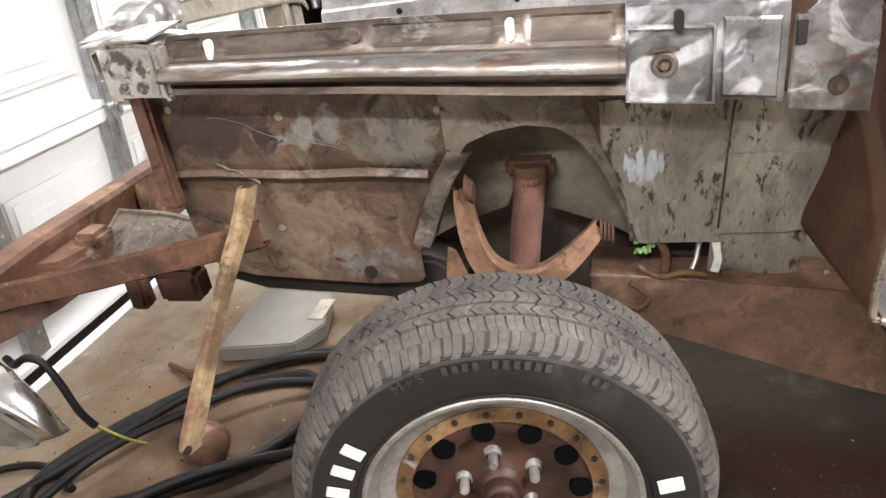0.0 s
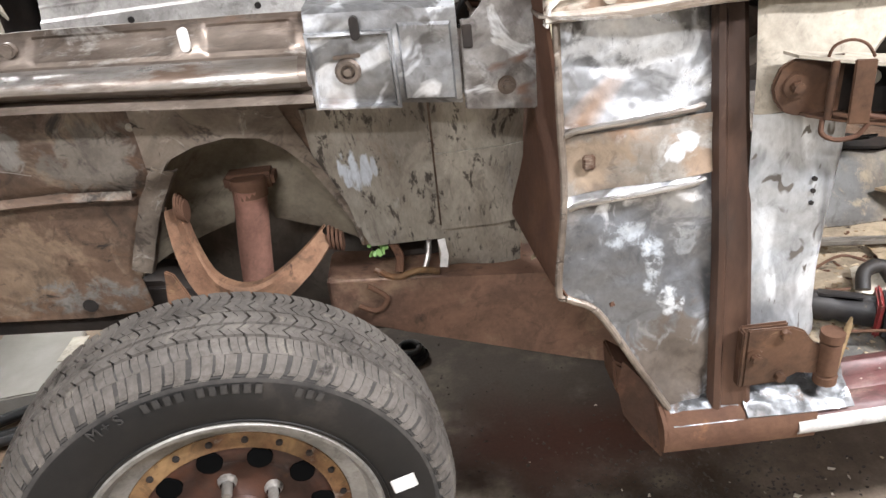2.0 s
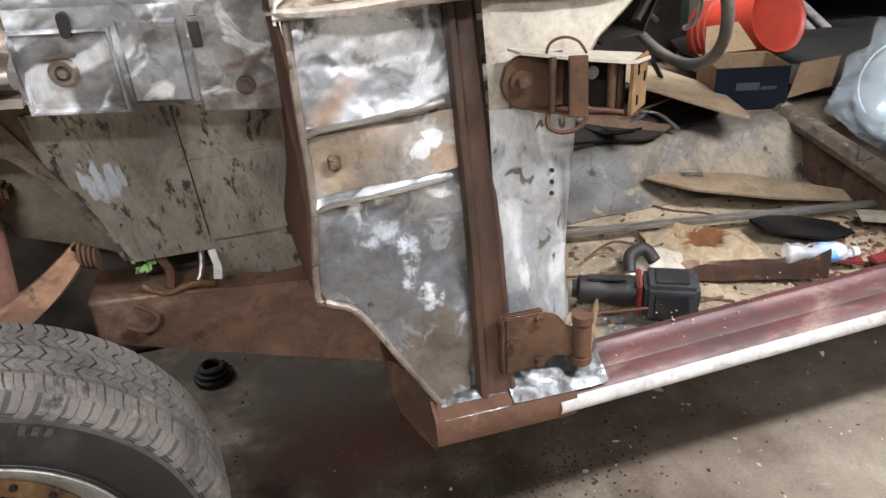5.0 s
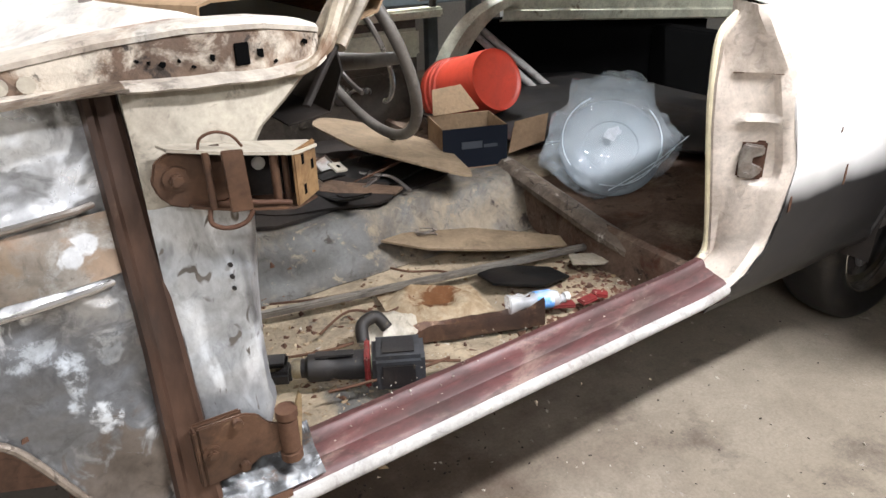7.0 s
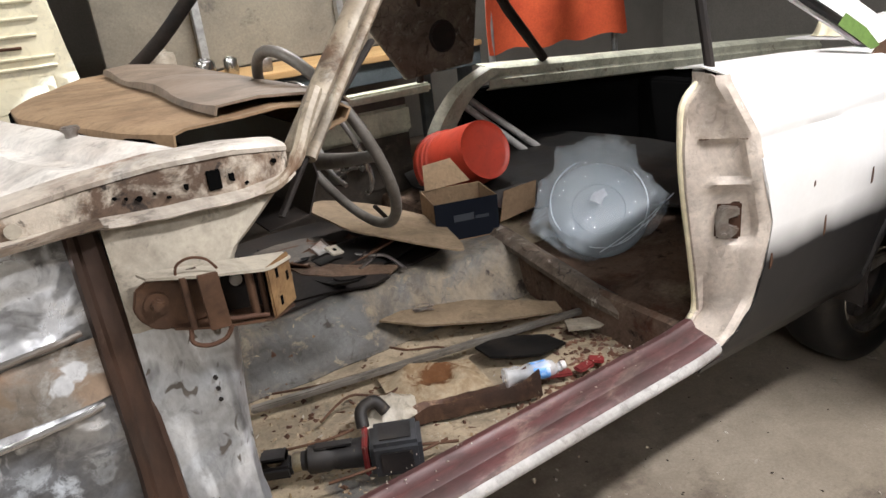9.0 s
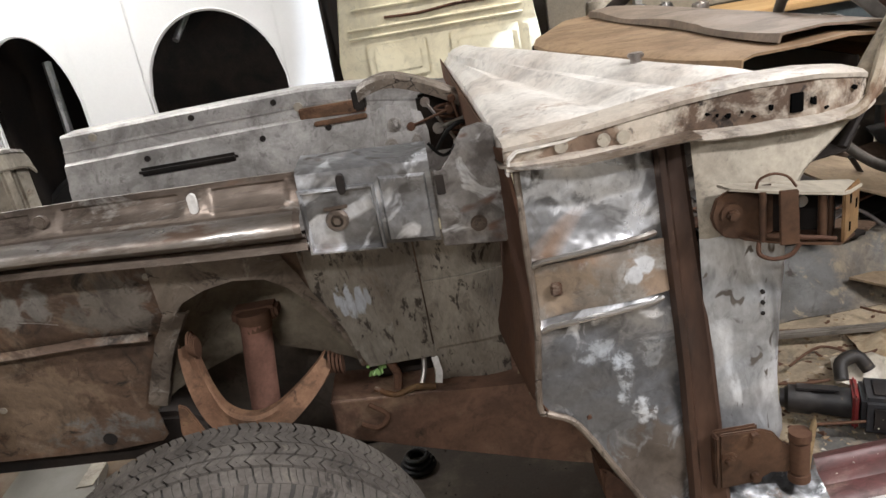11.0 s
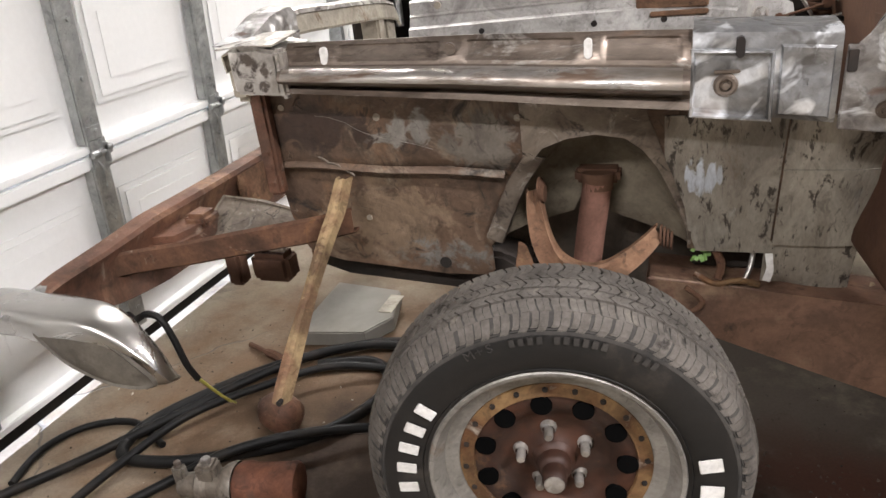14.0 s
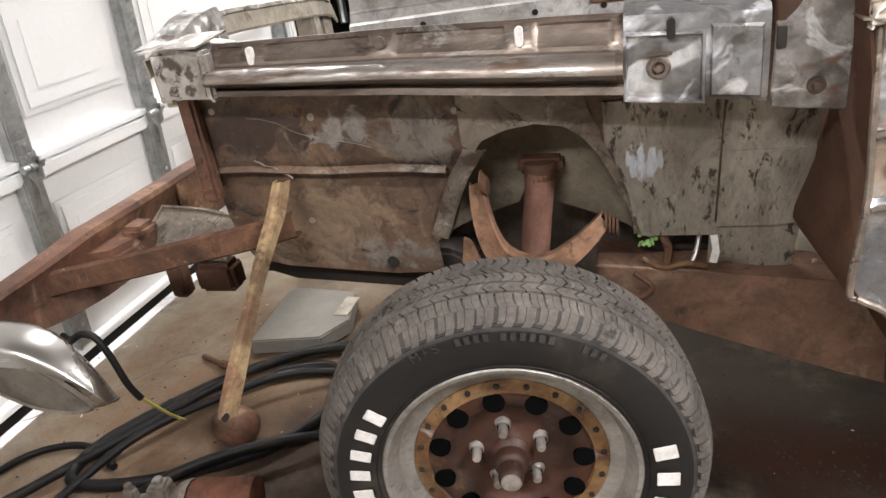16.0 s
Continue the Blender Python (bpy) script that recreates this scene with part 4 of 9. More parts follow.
# spot-weld tabs, drain hole and studs
for x, z, r in ((-0.257, 0.502, 0.012), (-0.338, 0.808, 0.0068), (-0.083, 0.801, 0.006), (-0.527, 0.83, 0.006), (-0.40, 0.60, 0.006)):
    bm = bm_new()
    disc(bm, (x, apron_y(x, z) - 0.002, z), r, 0.004, "y", 14)
    part("hole", bm, "dark" if r > 0.008 else "cream", apron)
bm = bm_new()
box(bm, (-0.578, 0.235, 0.665), (-0.545, 0.262, 0.868), 0.006)
for z in (0.685, 0.715, 0.745):
    box(bm, (-0.572, 0.231, z), (-0.555, 0.236, z + 0.01), 0.002)
part("apron_front_flange", bm, "bumper_rust", apron, "rusty front flange with punched slots")
bm = bm_new()
sheet(bm, [[(x, 0.268 + dy, 0.715 - 0.042 * (x + 0.51) + dz + 0.002 * math.sin(x * 23)) for x in spread(-0.56, -0.112, 30)] for dy, dz in ((0.001, 0.008), (-0.005, 0.003), (-0.007, -0.001), (-0.005, -0.003), (0.016, -0.003))], 0.002)
part("apron_step", bm, "apron", apron)
bm = bm_new()
tube(bm, [(p.x, apron_y(p.x, p.z) - 0.0016, p.z + 0.002 * noise.noise((p.x * 40, 0.0, 3.0))) for p in smooth_path([(-0.462, 0, 0.814), (-0.409, 0, 0.802), (-0.375, 0, 0.783), (-0.335, 0, 0.770), (-0.284, 0, 0.760), (-0.239, 0, 0.747)], 5)], 0.0009, 5)
part("scratch", bm, "cap_metal", apron, "long bright scratch")
for x0, x1, z0, z1 in ((-0.47, -0.40, 0.735, 0.700), (-0.235, -0.205, 0.712, 0.712)):
    bm = bm_new()
    tube(bm, [(x0 + (x1 - x0) * k, apron_y(x0, z0) - 0.003, z0 + (z1 - z0) * k + 0.004 * noise.noise((k * 6, x0, 0.0))) for k in spread(0, 1, 8)], 0.0022, 6)
    part("crease", bm, "hoop", apron)

# shock tower cavity behind the arch
bm = bm_new()
rows = []
cx, cz = 0.02, 0.60
for d, s in ((0.0, 1.0), (0.15, 0.985), (0.4, 0.95), (0.65, 0.87), (0.85, 0.72), (0.96, 0.5), (1.0, 0.2)):
    rows.append([(cx + (p[0] - cx) * s, apron_y(p[0], p[1]) * (1 - d) + 0.385 * d + 0.001, cz + (p[1] - cz) * s) for p in ARCH])
sheet(bm, rows, 0.002)
part("shock_tower", bm, "dome", car, "dusty olive domed shock tower")
# dark plate added to shut out the bright background behind the arch
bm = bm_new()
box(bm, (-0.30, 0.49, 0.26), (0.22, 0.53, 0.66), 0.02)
part("tower_dark_plate", bm, "door_dark", car)
bm = bm_new()
tube(bm, smooth_path([(-0.13, 0.43, 0.60), (0.0, 0.45, 0.615), (0.12, 0.44, 0.60), (0.17, 0.42, 0.575)], 5), 0.008, 8)
part("brake_line", bm, "apron", car)
bm = bm_new()
ax = [(0.036, 0.335, 0.666), (0.032, 0.336, 0.63), (0.022, 0.336, 0.56), (0.010, 0.336, 0.46)]
tube(bm, smooth_path(ax, 5), 0.026, 20)
shock = part("shock_absorber", bm, "shock", car, "pinkish rusty shock absorber tube")
bm = bm_new()
lathe(bm, [(0.0, 0.020), (0.027, 0.020), (0.029, 0.015), (0.028, 0.006), (0.027, -0.01), (0.0, -0.01)], 20, Matrix.Translation((0.036, 0.337, 0.660)) @ pose(0, 0, 0, 84, 0, 0))
box(bm, (-0.006, 0.345, 0.656), (0.074, 0.385, 0.682), 0.006)
part("upper_mount", bm, "rust_dark", shock)


def y_arm():
    """Upper control arm: a pressed U with turned edges, its two ends on bushings."""
    P = smooth_path([(-0.056, 0.275, 0.672), (-0.050, 0.268, 0.640), (-0.036, 0.252, 0.592), (-0.014, 0.232, 0.563), (0.022, 0.218, 0.551), (0.056, 0.228, 0.550), (0.088, 0.262, 0.557), (0.117, 0.298, 0.569), (0.138, 0.325, 0.582)], 5)
    bm = bm_new()
    rows = []
    for i, p in enumerate(P):
        d = (P[min(i + 1, len(P) - 1)] - P[max(i - 1, 0)]).normalized()
        out = Vector((d.z, 0, -d.x)).normalized()
        w = 0.019 + 0.020 * math.sin(math.pi * i / (len(P) - 1))
        out = out if out.z < 0.2 and out.dot(Vector((p.x - 0.04, 0, p.z - 0.75))) > 0 else -out
        rows.append([p + Vector((0, 0.016, 0.004)), p + Vector((0, -0.004, 0.006)), p + Vector((0, -0.009, 0)), p + out * w * 0.45 + Vector((0, -0.004, 0)), p + out * w + Vector((0, -0.009, 0)), p + out * (w + 0.006) + Vector((0, 0.012, 0))])
    sheet(bm, rows, 0.004)
    part("control_arm", bm, "orange_rust", car, "orange-rusted pressed upper control arm")
    bm = bm_new()
    prism(bm, [(-0.086, 0.592), (-0.074, 0.585), (-0.055, 0.53), (-0.05, 0.47), (-0.085, 0.47), (-0.095, 0.54)], "y", 0.225, 0.232, 0.002)
    part("arm_web", bm, "orange_rust", car)
    bm = bm_new()
    box(bm, (-0.06, 0.16, 0.44), (0.12, 0.24, 0.52), 0.02)
    part("arm_knuckle", bm, "rust", car)
    for x, z, y in ((-0.055, 0.672, 0.275), (0.146, 0.566, 0.33)):
        bm = bm_new()
        for k in range(4):
            disc(bm, (x + 0.006 * k * (1 if x > 0 else 0.4), y, z - 0.003 * k), 0.020 - 0.001 * k, 0.004, "x", 14)
        part("bushing", bm, "rust_dark", car)


y_arm()

# lower frame rail behind the wheel
bm = bm_new()
prism(bm, [(0.12, 0.470), (0.33, 0.452), (0.47, 0.44), (0.68, 0.42), (0.68, 0.205), (0.544, 0.249), (0.40, 0.297), (0.253, 0.347), (0.147, 0.381), (0.12, 0.40)], "y", 0.355, 0.47, 0.005)
part("frame_rail", bm, "frame_brown", car, "brown rusty frame rail with an undersealed lower edge")
bm = bm_new()
prism(bm, [(-0.55, 0.54), (-0.15, 0.50), (-0.10, 0.47), (-0.1, 0.40), (-0.5, 0.44), (-0.6, 0.46)], "y", 0.36, 0.46, 0.01)
part("front_frame_rail", bm, "dark", car)

# kick panel: bare steel side of the cowl, with two ribs and a turned front flange
KICK = [(0.486, 0.905), (0.483, 0.783), (0.482, 0.689), (0.468, 0.577), (0.478, 0.562), (0.516, 0.538), (0.566, 0.455), (0.612, 0.378), (0.640, 0.376), (0.690, 0.376), (0.690, 0.895)]
KICK_Y = [(0.37, 0.040), (0.95, 0.157)]
bm = bm_new()
rows = []
left_edge = sorted([(z, x) for x, z in KICK[:8]])
for z in spread(0.378, 0.903, 40):
    x0 = curve_at(left_edge, z)
    y = curve_at(KICK_Y, z)
    rib = max(math.exp(-((z - 0.780) / 0.006) ** 2), math.exp(-((z - 0.690) / 0.006) ** 2)) * 0.006
    rows.append([(x, y - (rib if x < 0.655 else -0.006) + 0.004 * math.sin((x + z) * 37), z + 0.06 * (x - 0.58) * (0 if z < 0.62 else 1)) for x in spread(x0, 0.69, 14)])
sheet(bm, rows, 0.003)
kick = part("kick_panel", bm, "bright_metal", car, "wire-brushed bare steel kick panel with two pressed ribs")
for z in (0.780, 0.690):
    bm = bm_new()
    y = curve_at(KICK_Y, z)
    tube(bm, [(0.487, y - 0.005, z - 0.012), (0.50, y - 0.009, z - 0.006), (0.58, y - 0.011, z), (0.64, y - 0.009, z + 0.005), (0.656, y - 0.002, z + 0.006)], 0.006, 8, flat=0.7)
    part("rib", bm, "polished_bead", kick)
bm = bm_new()
box(bm, (0.506, 0.103, 0.725), (0.521, 0.112, 0.743), 0.002)
part("square_hole", bm, "rust", kick, "rust-edged square hole")
# middle band keeps its rust
bm = bm_new()
rows = []
for z in spread(0.699, 0.771, 8):
    y = curve_at(KICK_Y, z) - 0.003
    rows.append([(x, y + 0.004 * math.sin((x + z) * 37), z + 0.06 * (x - 0.58)) for x in spread(0.486, 0.668, 10)])
sheet(bm, rows, 0.002)
part("rust_band", bm, "band_steel", kick, "tan-stained steel between the ribs")
bm = bm_new()
fl = [(0.468, 0.93), (0.480, 0.80), (0.479, 0.69), (0.466, 0.578), (0.514, 0.54), (0.564, 0.457), (0.610, 0.378)]
rows = []
for x, z in smooth_path([(a, 0, b) for a, b in fl], 4) and [(p.x, p.z) for p in smooth_path([(a, 0, b) for a, b in fl], 4)]:
    y = curve_at(KICK_Y, z)
    rows.append([(x + 0.004, y - 0.006, z), (x, y - 0.004, z), (x - 0.005, y + 0.02, z - 0.004), (x - 0.012, y + 0.12, z - 0.01), (x - 0.02, y + 0.27, z - 0.02)])
sheet(bm, rows, 0.003)
part("kick_flange", bm, "rust_dark", kick, "dark rusted flange turned in towards the engine bay")
bm = bm_new()
rows = []
for p in smooth_path([(0.484, 0.128, 0.905), (0.482, 0.12, 0.79), (0.481, 0.095, 0.69), (0.467, 0.058, 0.577), (0.480, 0.056, 0.56), (0.516, 0.055, 0.538), (0.566, 0.05, 0.455), (0.612, 0.046, 0.378)], 5):
    rows.append((p.x, curve_at(KICK_Y, p.z) - 0.003, p.z))
tube(bm, rows, 0.0050, 8)
part("flange_bead", bm, "hoop", kick, "bright hammered edge of the flange")

# brown pillar strip
bm = bm_new()
rows = []
for z in spread(0.372, 0.915, 24):
    y = curve_at(KICK_Y, z) - 0.012
    x0 = curve_at([(0.37, 0.664), (0.6, 0.672), (0.9, 0.672)], z)
    x1 = curve_at([(0.37, 0.715), (0.6, 0.714), (0.9, 0.706)], z)
    rows.append([(x0 - 0.004, y + 0.014, z), (x0, y, z), (x0 + 0.007, y - 0.003, z), (x0 + 0.012, y + 0.003, z), (x1 - 0.012, y + 0.002, z), (x1 - 0.006, y - 0.003, z), (x1, y, z), (x1 + 0.004, y + 0.014, z)])
sheet(bm, rows, 0.003)
part("pillar_strip", bm, "rust_strip", car, "red-brown rusty pillar strip")
# hinge pillar
bm = bm_new()
rows = []
for z in spread(0.44, 0.775, 24):
    x1 = curve_at([(0.44, 0.80), (0.475, 0.812), (0.50, 0.806), (0.56, 0.806), (0.64, 0.812), (0.72, 0.822), (0.78, 0.826)], z)
    y = curve_at([(0.44, 0.064), (0.8, 0.096)], z)
    rows.append([(0.708, y + 0.004, z)] + [(x, y + 0.0035 * math.sin(50 * x + 23 * z), z) for x in spread(0.716, x1 - 0.008, 8)] + [(x1, y + 0.006, z), (x1 + 0.012, y + 0.03, z), (x1 + 0.02, y + 0.14, z)])
sheet(bm, rows, 0.003)
pillar = part("hinge_pillar", bm, "pillar_metal", car, "wire-brushed bare steel hinge pillar")
bm = bm_new()
rows = []
for z in spread(0.775, 0.902, 10):
    y = curve_at([(0.77, 0.092), (0.83, 0.098), (0.90, 0.112)], z)
    x1 = curve_at([(0.77, 0.826), (0.84, 0.85), (0.87, 0.89), (0.905, 0.93)], z)
    rows.append([(0.708, y + 0.004, z)] + [(x, y, z) for x in spread(0.716, x1 - 0.008, 8)] + [(x1, y + 0.006, z), (x1 + 0.012, y + 0.04, z), (x1 + 0.02, y + 0.14, z)])
sheet(bm, rows, 0.003)
part("pillar_top", bm, "cream", pillar, "dirty cream painted top of the pillar")
for z in (0.674, 0.69, 0.658):
    bm = bm_new()
    disc(bm, (0.785, 0.0805, z), 0.003, 0.004, "y", 8)
    part("hole", bm, "dark", pillar)

# ---- sill, door opening and passenger floor ----
bm = bm_new()
SILL = [(0.20, 0.300), (0.128, 0.316), (0.116, 0.350), (0.104, 0.388), (0.094, 0.397), (0.080, 0.400), (0.074, 0.397), (0.068, 0.386), (0.050, 0.3825), (0.046, 0.3800), (0.042, 0.3805), (0.024, 0.377), (0.014, 0.370), (0.008, 0.358), (0.012, 0.346), (0.03, 0.336), (0.06, 0.322), (0.11, 0.300)]
rows = []
for x in spread(0.80, 1.70, 30):
    up = 0.02 * max(0.0, (x - 1.62) / 0.14) ** 2 if x > 1.62 else 0.0
    rows.append([(x, y, z + 0.04 * (x - 0.9) + (up if z > 0.36 else 0)) for y, z in SILL])
sheet(bm, rows, 0.003)
sill = part("sill", bm, "maroon", car, "dusty maroon door sill with scuffed paint")
bm = bm_new()
rows = []
for x in spread(0.775, 1.70, 30):
    up = 0.03 * max(0.0, (x - 1.62) / 0.16) ** 2 if x > 1.62 else 0.0
    rows.append([(x, y - 0.0035, z + 0.04 * (x - 0.9) + up) for y, z in ((0.017, 0.3725), (0.012, 0.3680), (0.008, 0.3605), (0.009, 0.3530), (0.013, 0.3475))])
sheet(bm, rows, 0.002)
part("sill_band", bm, "sill_white", sill, "scuffed white lower band of the sill")
# underside coloured dark to paint in the shade below the sill
bm = bm_new()
rows = []
for x in spread(0.80, 1.71, 20):
    rows.append([(x, y - 0.003, z + 0.04 * (x - 0.9)) for y, z in ((0.013, 0.3470), (0.020, 0.340), (0.034, 0.331), (0.062, 0.318), (0.11, 0.297))])
sheet(bm, rows, 0.002)
part("sill_underside", bm, "dark", sill, "lower face of the sill, coloured dark for the shade beneath")
bm = bm_new()
rows = []
for x in (0.596, 0.60, 0.64, 0.70, 0.76, 0.80):
    f = -0.004 if x < 0.598 else 0.0
    rows.append([(x, 0.16, 0.382 + f), (x, 0.075, 0.388 + f), (x, 0.045, 0.390 + f), (x, 0.021, 0.383 + f), (x, 0.012, 0.374), (x, 0.008, 0.354), (x, 0.011, 0.336), (x, 0.028, 0.326), (x, 0.10, 0.322)])
sheet(bm, rows, 0.004)
prism(bm, [(0.20, 0.385), (0.075, 0.390), (0.045, 0.394), (0.021, 0.383), (0.012, 0.374), (0.008, 0.354), (0.011, 0.336), (0.028, 0.326), (0.10, 0.322), (0.20, 0.322)], "x", 0.592, 0.597)
sf = part("sill_front", bm, "rust_dark", sill, "bare and rusted front end of the sill")
bm = bm_new()
sheet(bm, [[(x, y, z + 0.0035 + 0.001 * noise.noise((x * 60, y * 60, 0.0))) for y, z in ((0.075, 0.388), (0.058, 0.390), (0.045, 0.390), (0.030, 0.3815), (0.014, 0.373))] for x in spread(0.606, 0.700, 10)], 0.002)
part("bare_top", bm, "sill_steel", sf, "chipped bare metal top of the sill end")
bm = bm_new()
sheet(bm, [[(0.552, 0.075, 0.452), (0.575, 0.070, 0.425), (0.597, 0.062, 0.396)], [(0.548, 0.082, 0.40), (0.572, 0.066, 0.375), (0.594, 0.040, 0.360)], [(0.560, 0.088, 0.345), (0.578, 0.060, 0.325), (0.594, 0.020, 0.322)]], 0.003)
part("torn_gusset", bm, "rust", sf, "torn rusty gusset at the sill end")
bm = bm_new()
prism(bm, [(0.548, 0.425), (0.60, 0.386), (0.60, 0.325), (0.572, 0.335), (0.552, 0.37)], "y", 0.11, 0.17, 0.004)
part("inner_gusset", bm, "rust_dark", sf)
bm = bm_new()
sheet(bm, [[(x, y, z + 0.0012 * math.sin(30 * x)) for x in spread(0.705, 0.85, 12)] for y, z in ((0.070, 0.430), (0.058, 0.410), (0.050, 0.398), (0.030, 0.387), (0.014, 0.377))], 0.003)
part("sill_patch", bm, "sill_steel", sill, "bright ground repair patch on the sill")

# floor pan with dirt, pressed ribs, tunnel and heel board
bm = bm_new()


def pan_z(x, y):
    z = 0.288 + 0.008 * noise.noise((x * 4, y * 4, 1.0)) + 0.004 * noise.noise((x * 17, y * 17, 2.0))
    z += 0.05 * max(0.0, 0.17 - y) / 0.05 if y < 0.17 else 0.0
    t = max(0.0, min(1.0, (y - 0.66) / 0.10))
    z += 0.125 * t * t * (3 - 2 * t)
    if y > 1.0:
        t2 = max(0.0, min(1.0, (y - 1.0) / 0.10))
        z -= 0.125 * t2 * t2 * (3 - 2 * t2)
    if x < 0.82:
        z += (0.82 - x) * 0.9
    return z


rows = []
for x in spread(0.50, 2.75, 130):
    rows.append([(x, y, pan_z(x, y)) for y in spread(0.125, 1.58, 90)])
sheet(bm, rows, 0.003)
pan = part("floor_pan", bm, "floorpan", car, "dirt-covered rusty steel floor pan with a tunnel")
# painted tunnel skin over the dirt, and the rear seat step
bm = bm_new()
rows = []
for x in spread(0.62, 1.76, 40):
    rows.append([(x, y, pan_z(x, y) + 0.004 + 0.003 * noise.noise((x * 9, y * 9, 4.0))) for y in spread(0.655, 1.0, 20)])
sheet(bm, rows, 0.002)
part("tunnel", bm, "tunnel", pan, "dusty blue-grey transmission tunnel")
bm = bm_new()
rows = []
for y in spread(0.12, 1.57, 40):
    v = 0.009 * noise.noise((y * 8, 0.0, 7.0))
    w = v - 0.055 * min(1.0, max(0.0, (0.86 - y) / 0.5))
    hump = 0.03 * math.exp(-((y - 0.86) / 0.16) ** 2)
    rows.append([(1.765 + w, y, 0.285), (1.772 + w, y, 0.32 + hump), (1.776 + w, y, 0.366 + hump), (1.782 + w, y, 0.388 + hump), (1.80 + w, y, 0.394 + hump), (1.812 + w, y, 0.378 + hump), (1.86, y, 0.380 + hump + 3 * v), (1.95, y, 0.392 + hump - 2 * v), (2.05, y, 0.402 + hump + 3 * v), (2.15, y, 0.415 + hump - v), (2.3, y, 0.43), (2.7, y, 0.44)])
sheet(bm, rows, 0.003)
# rolled ridge along the front of the seat pan, overhanging the riser
ridge = bm_new()
rows = []
for p in smooth_path([(1.79, 1.02, 0.412), (1.785, 0.88, 0.428), (1.765, 0.71, 0.420), (1.748, 0.52, 0.402), (1.742, 0.40, 0.386), (1.755, 0.30, 0.366)], 6):
    g = 0.004 * noise.noise((p.y * 14, 2.0, 5.0))
    rows.append([(p.x + 0.030, p.y, p.z - 0.030), (p.x - 0.014, p.y, p.z - 0.030 + g), (p.x - 0.030, p.y, p.z - 0.020 + g), (p.x - 0.032, p.y, p.z - 0.006), (p.x - 0.018, p.y, p.z + 0.007 + g), (p.x + 0.006, p.y, p.z + 0.009 + g), (p.x + 0.024, p.y, p.z + 0.001), (p.x + 0.034, p.y, p.z - 0.016)])
sheet(ridge, rows, 0.002)
seat = part("seat_pan", bm, "seat_rust", pan, "dusty rust-stained rear seat pan with a raised front ridge")
part("seat_ridge", ridge, "hoop", seat, "dusty rolled ridge along the front of the seat pan")
# far inner side and rear bulkhead of the cabin
bm = bm_new()
box(bm, (1.0, 1.60, 0.30), (1.95, 1.66, 0.745), 0.01)
far_door = part("far_door_inner", bm, "door_dark", car, "grimy inner shell of the far door")
bm = bm_new()
box(bm, (1.05, 1.57, 0.735), (2.05, 1.64, 0.77), 0.008)
box(bm, (1.55, 1.575, 0.60), (1.95, 1.60, 0.705), 0.02)
part("far_door_top", bm, "sage", far_door)
bm = bm_new()
box(bm, (0.9, 1.56, 0.30), (1.0, 1.66, 0.96), 0.02)
part("far_hinge_post", bm, "door_dark", far_door)
for x0, x1, z0, z1 in ((1.08, 1.36, 0.50, 0.66), (1.45, 1.82, 0.40, 0.56), (1.12, 1.40, 0.36, 0.46)):
    bm = bm_new()
    box(bm, (x0, 1.588, z0), (x1, 1.602, z1), 0.006)
    part("pressed_panel", bm, "door_dark", far_door)
bm = bm_new()
lathe(bm, [(0.0, -0.030), (0.016, -0.028), (0.020, -0.018), (0.034, -0.010), (0.036, 0.0)], 18, Matrix.Translation((1.62, 1.588, 0.50)))
tube(bm, smooth_path([(1.62, 1.562, 0.50), (1.66, 1.556, 0.52), (1.70, 1.55, 0.515)], 4), 0.007, 8)
disc(bm, (1.70, 1.535, 0.515), 0.011, 0.03, "y", 12, 0.003)
part("window_crank", bm, "chrome", far_door, "chrome window crank")
bm = bm_new()
tube(bm, [(1.10, 1.586, 0.60), (1.34, 1.586, 0.60)], 0.012, 10)
part("armrest_rail", bm, "grey_apron", far_door)
bm = bm_new()
rows = []
for p in smooth_path([(1.98, 1.62, 0.30), (2.02, 1.60, 0.48), (2.06, 1.57, 0.62), (2.16, 1.55, 0.74), (2.30, 1.55, 0.80)], 5):
    rows.append([(p.x - 0.05, p.y - 0.03, p.z), (p.x - 0.02, p.y - 0.06, p.z - 0.01), (p.x + 0.05, p.y - 0.06, p.z - 0.02), (p.x + 0.1, p.y + 0.02, p.z - 0.03)])
sheet(bm, rows, 0.004)
part("far_pillar", bm, "sage", far_door, "pale green-white rear pillar of the far side")
bm = bm_new()
sheet(bm, [[(x, y, z + 0.012 - 0.075 * (x - 2.45)) for y, z in ((1.62, 0.775), (1.56, 0.768), (1.545, 0.755), (1.55, 0.725), (1.535, 0.715), (1.54, 0.68), (1.56, 0.672))] for x in spread(2.30, 4.6, 12)], 0.004)
part("far_quarter_rail", bm, "sage", far_door, "pale painted window rail of the far quarter")
# bulkhead coloured black for the shade inside the cabin
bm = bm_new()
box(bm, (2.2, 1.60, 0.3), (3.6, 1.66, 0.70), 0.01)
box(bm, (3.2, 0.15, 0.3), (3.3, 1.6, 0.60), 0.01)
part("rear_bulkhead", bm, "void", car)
bm = bm_new()
tube(bm, [(2.12, 1.53, 0.70), (2.40, 1.40, 0.42)], 0.014, 10)
tube(bm, [(2.17, 1.54, 0.70), (2.47, 1.40, 0.42)], 0.014, 10)
part("far_brace", bm, "grey_apron", car)

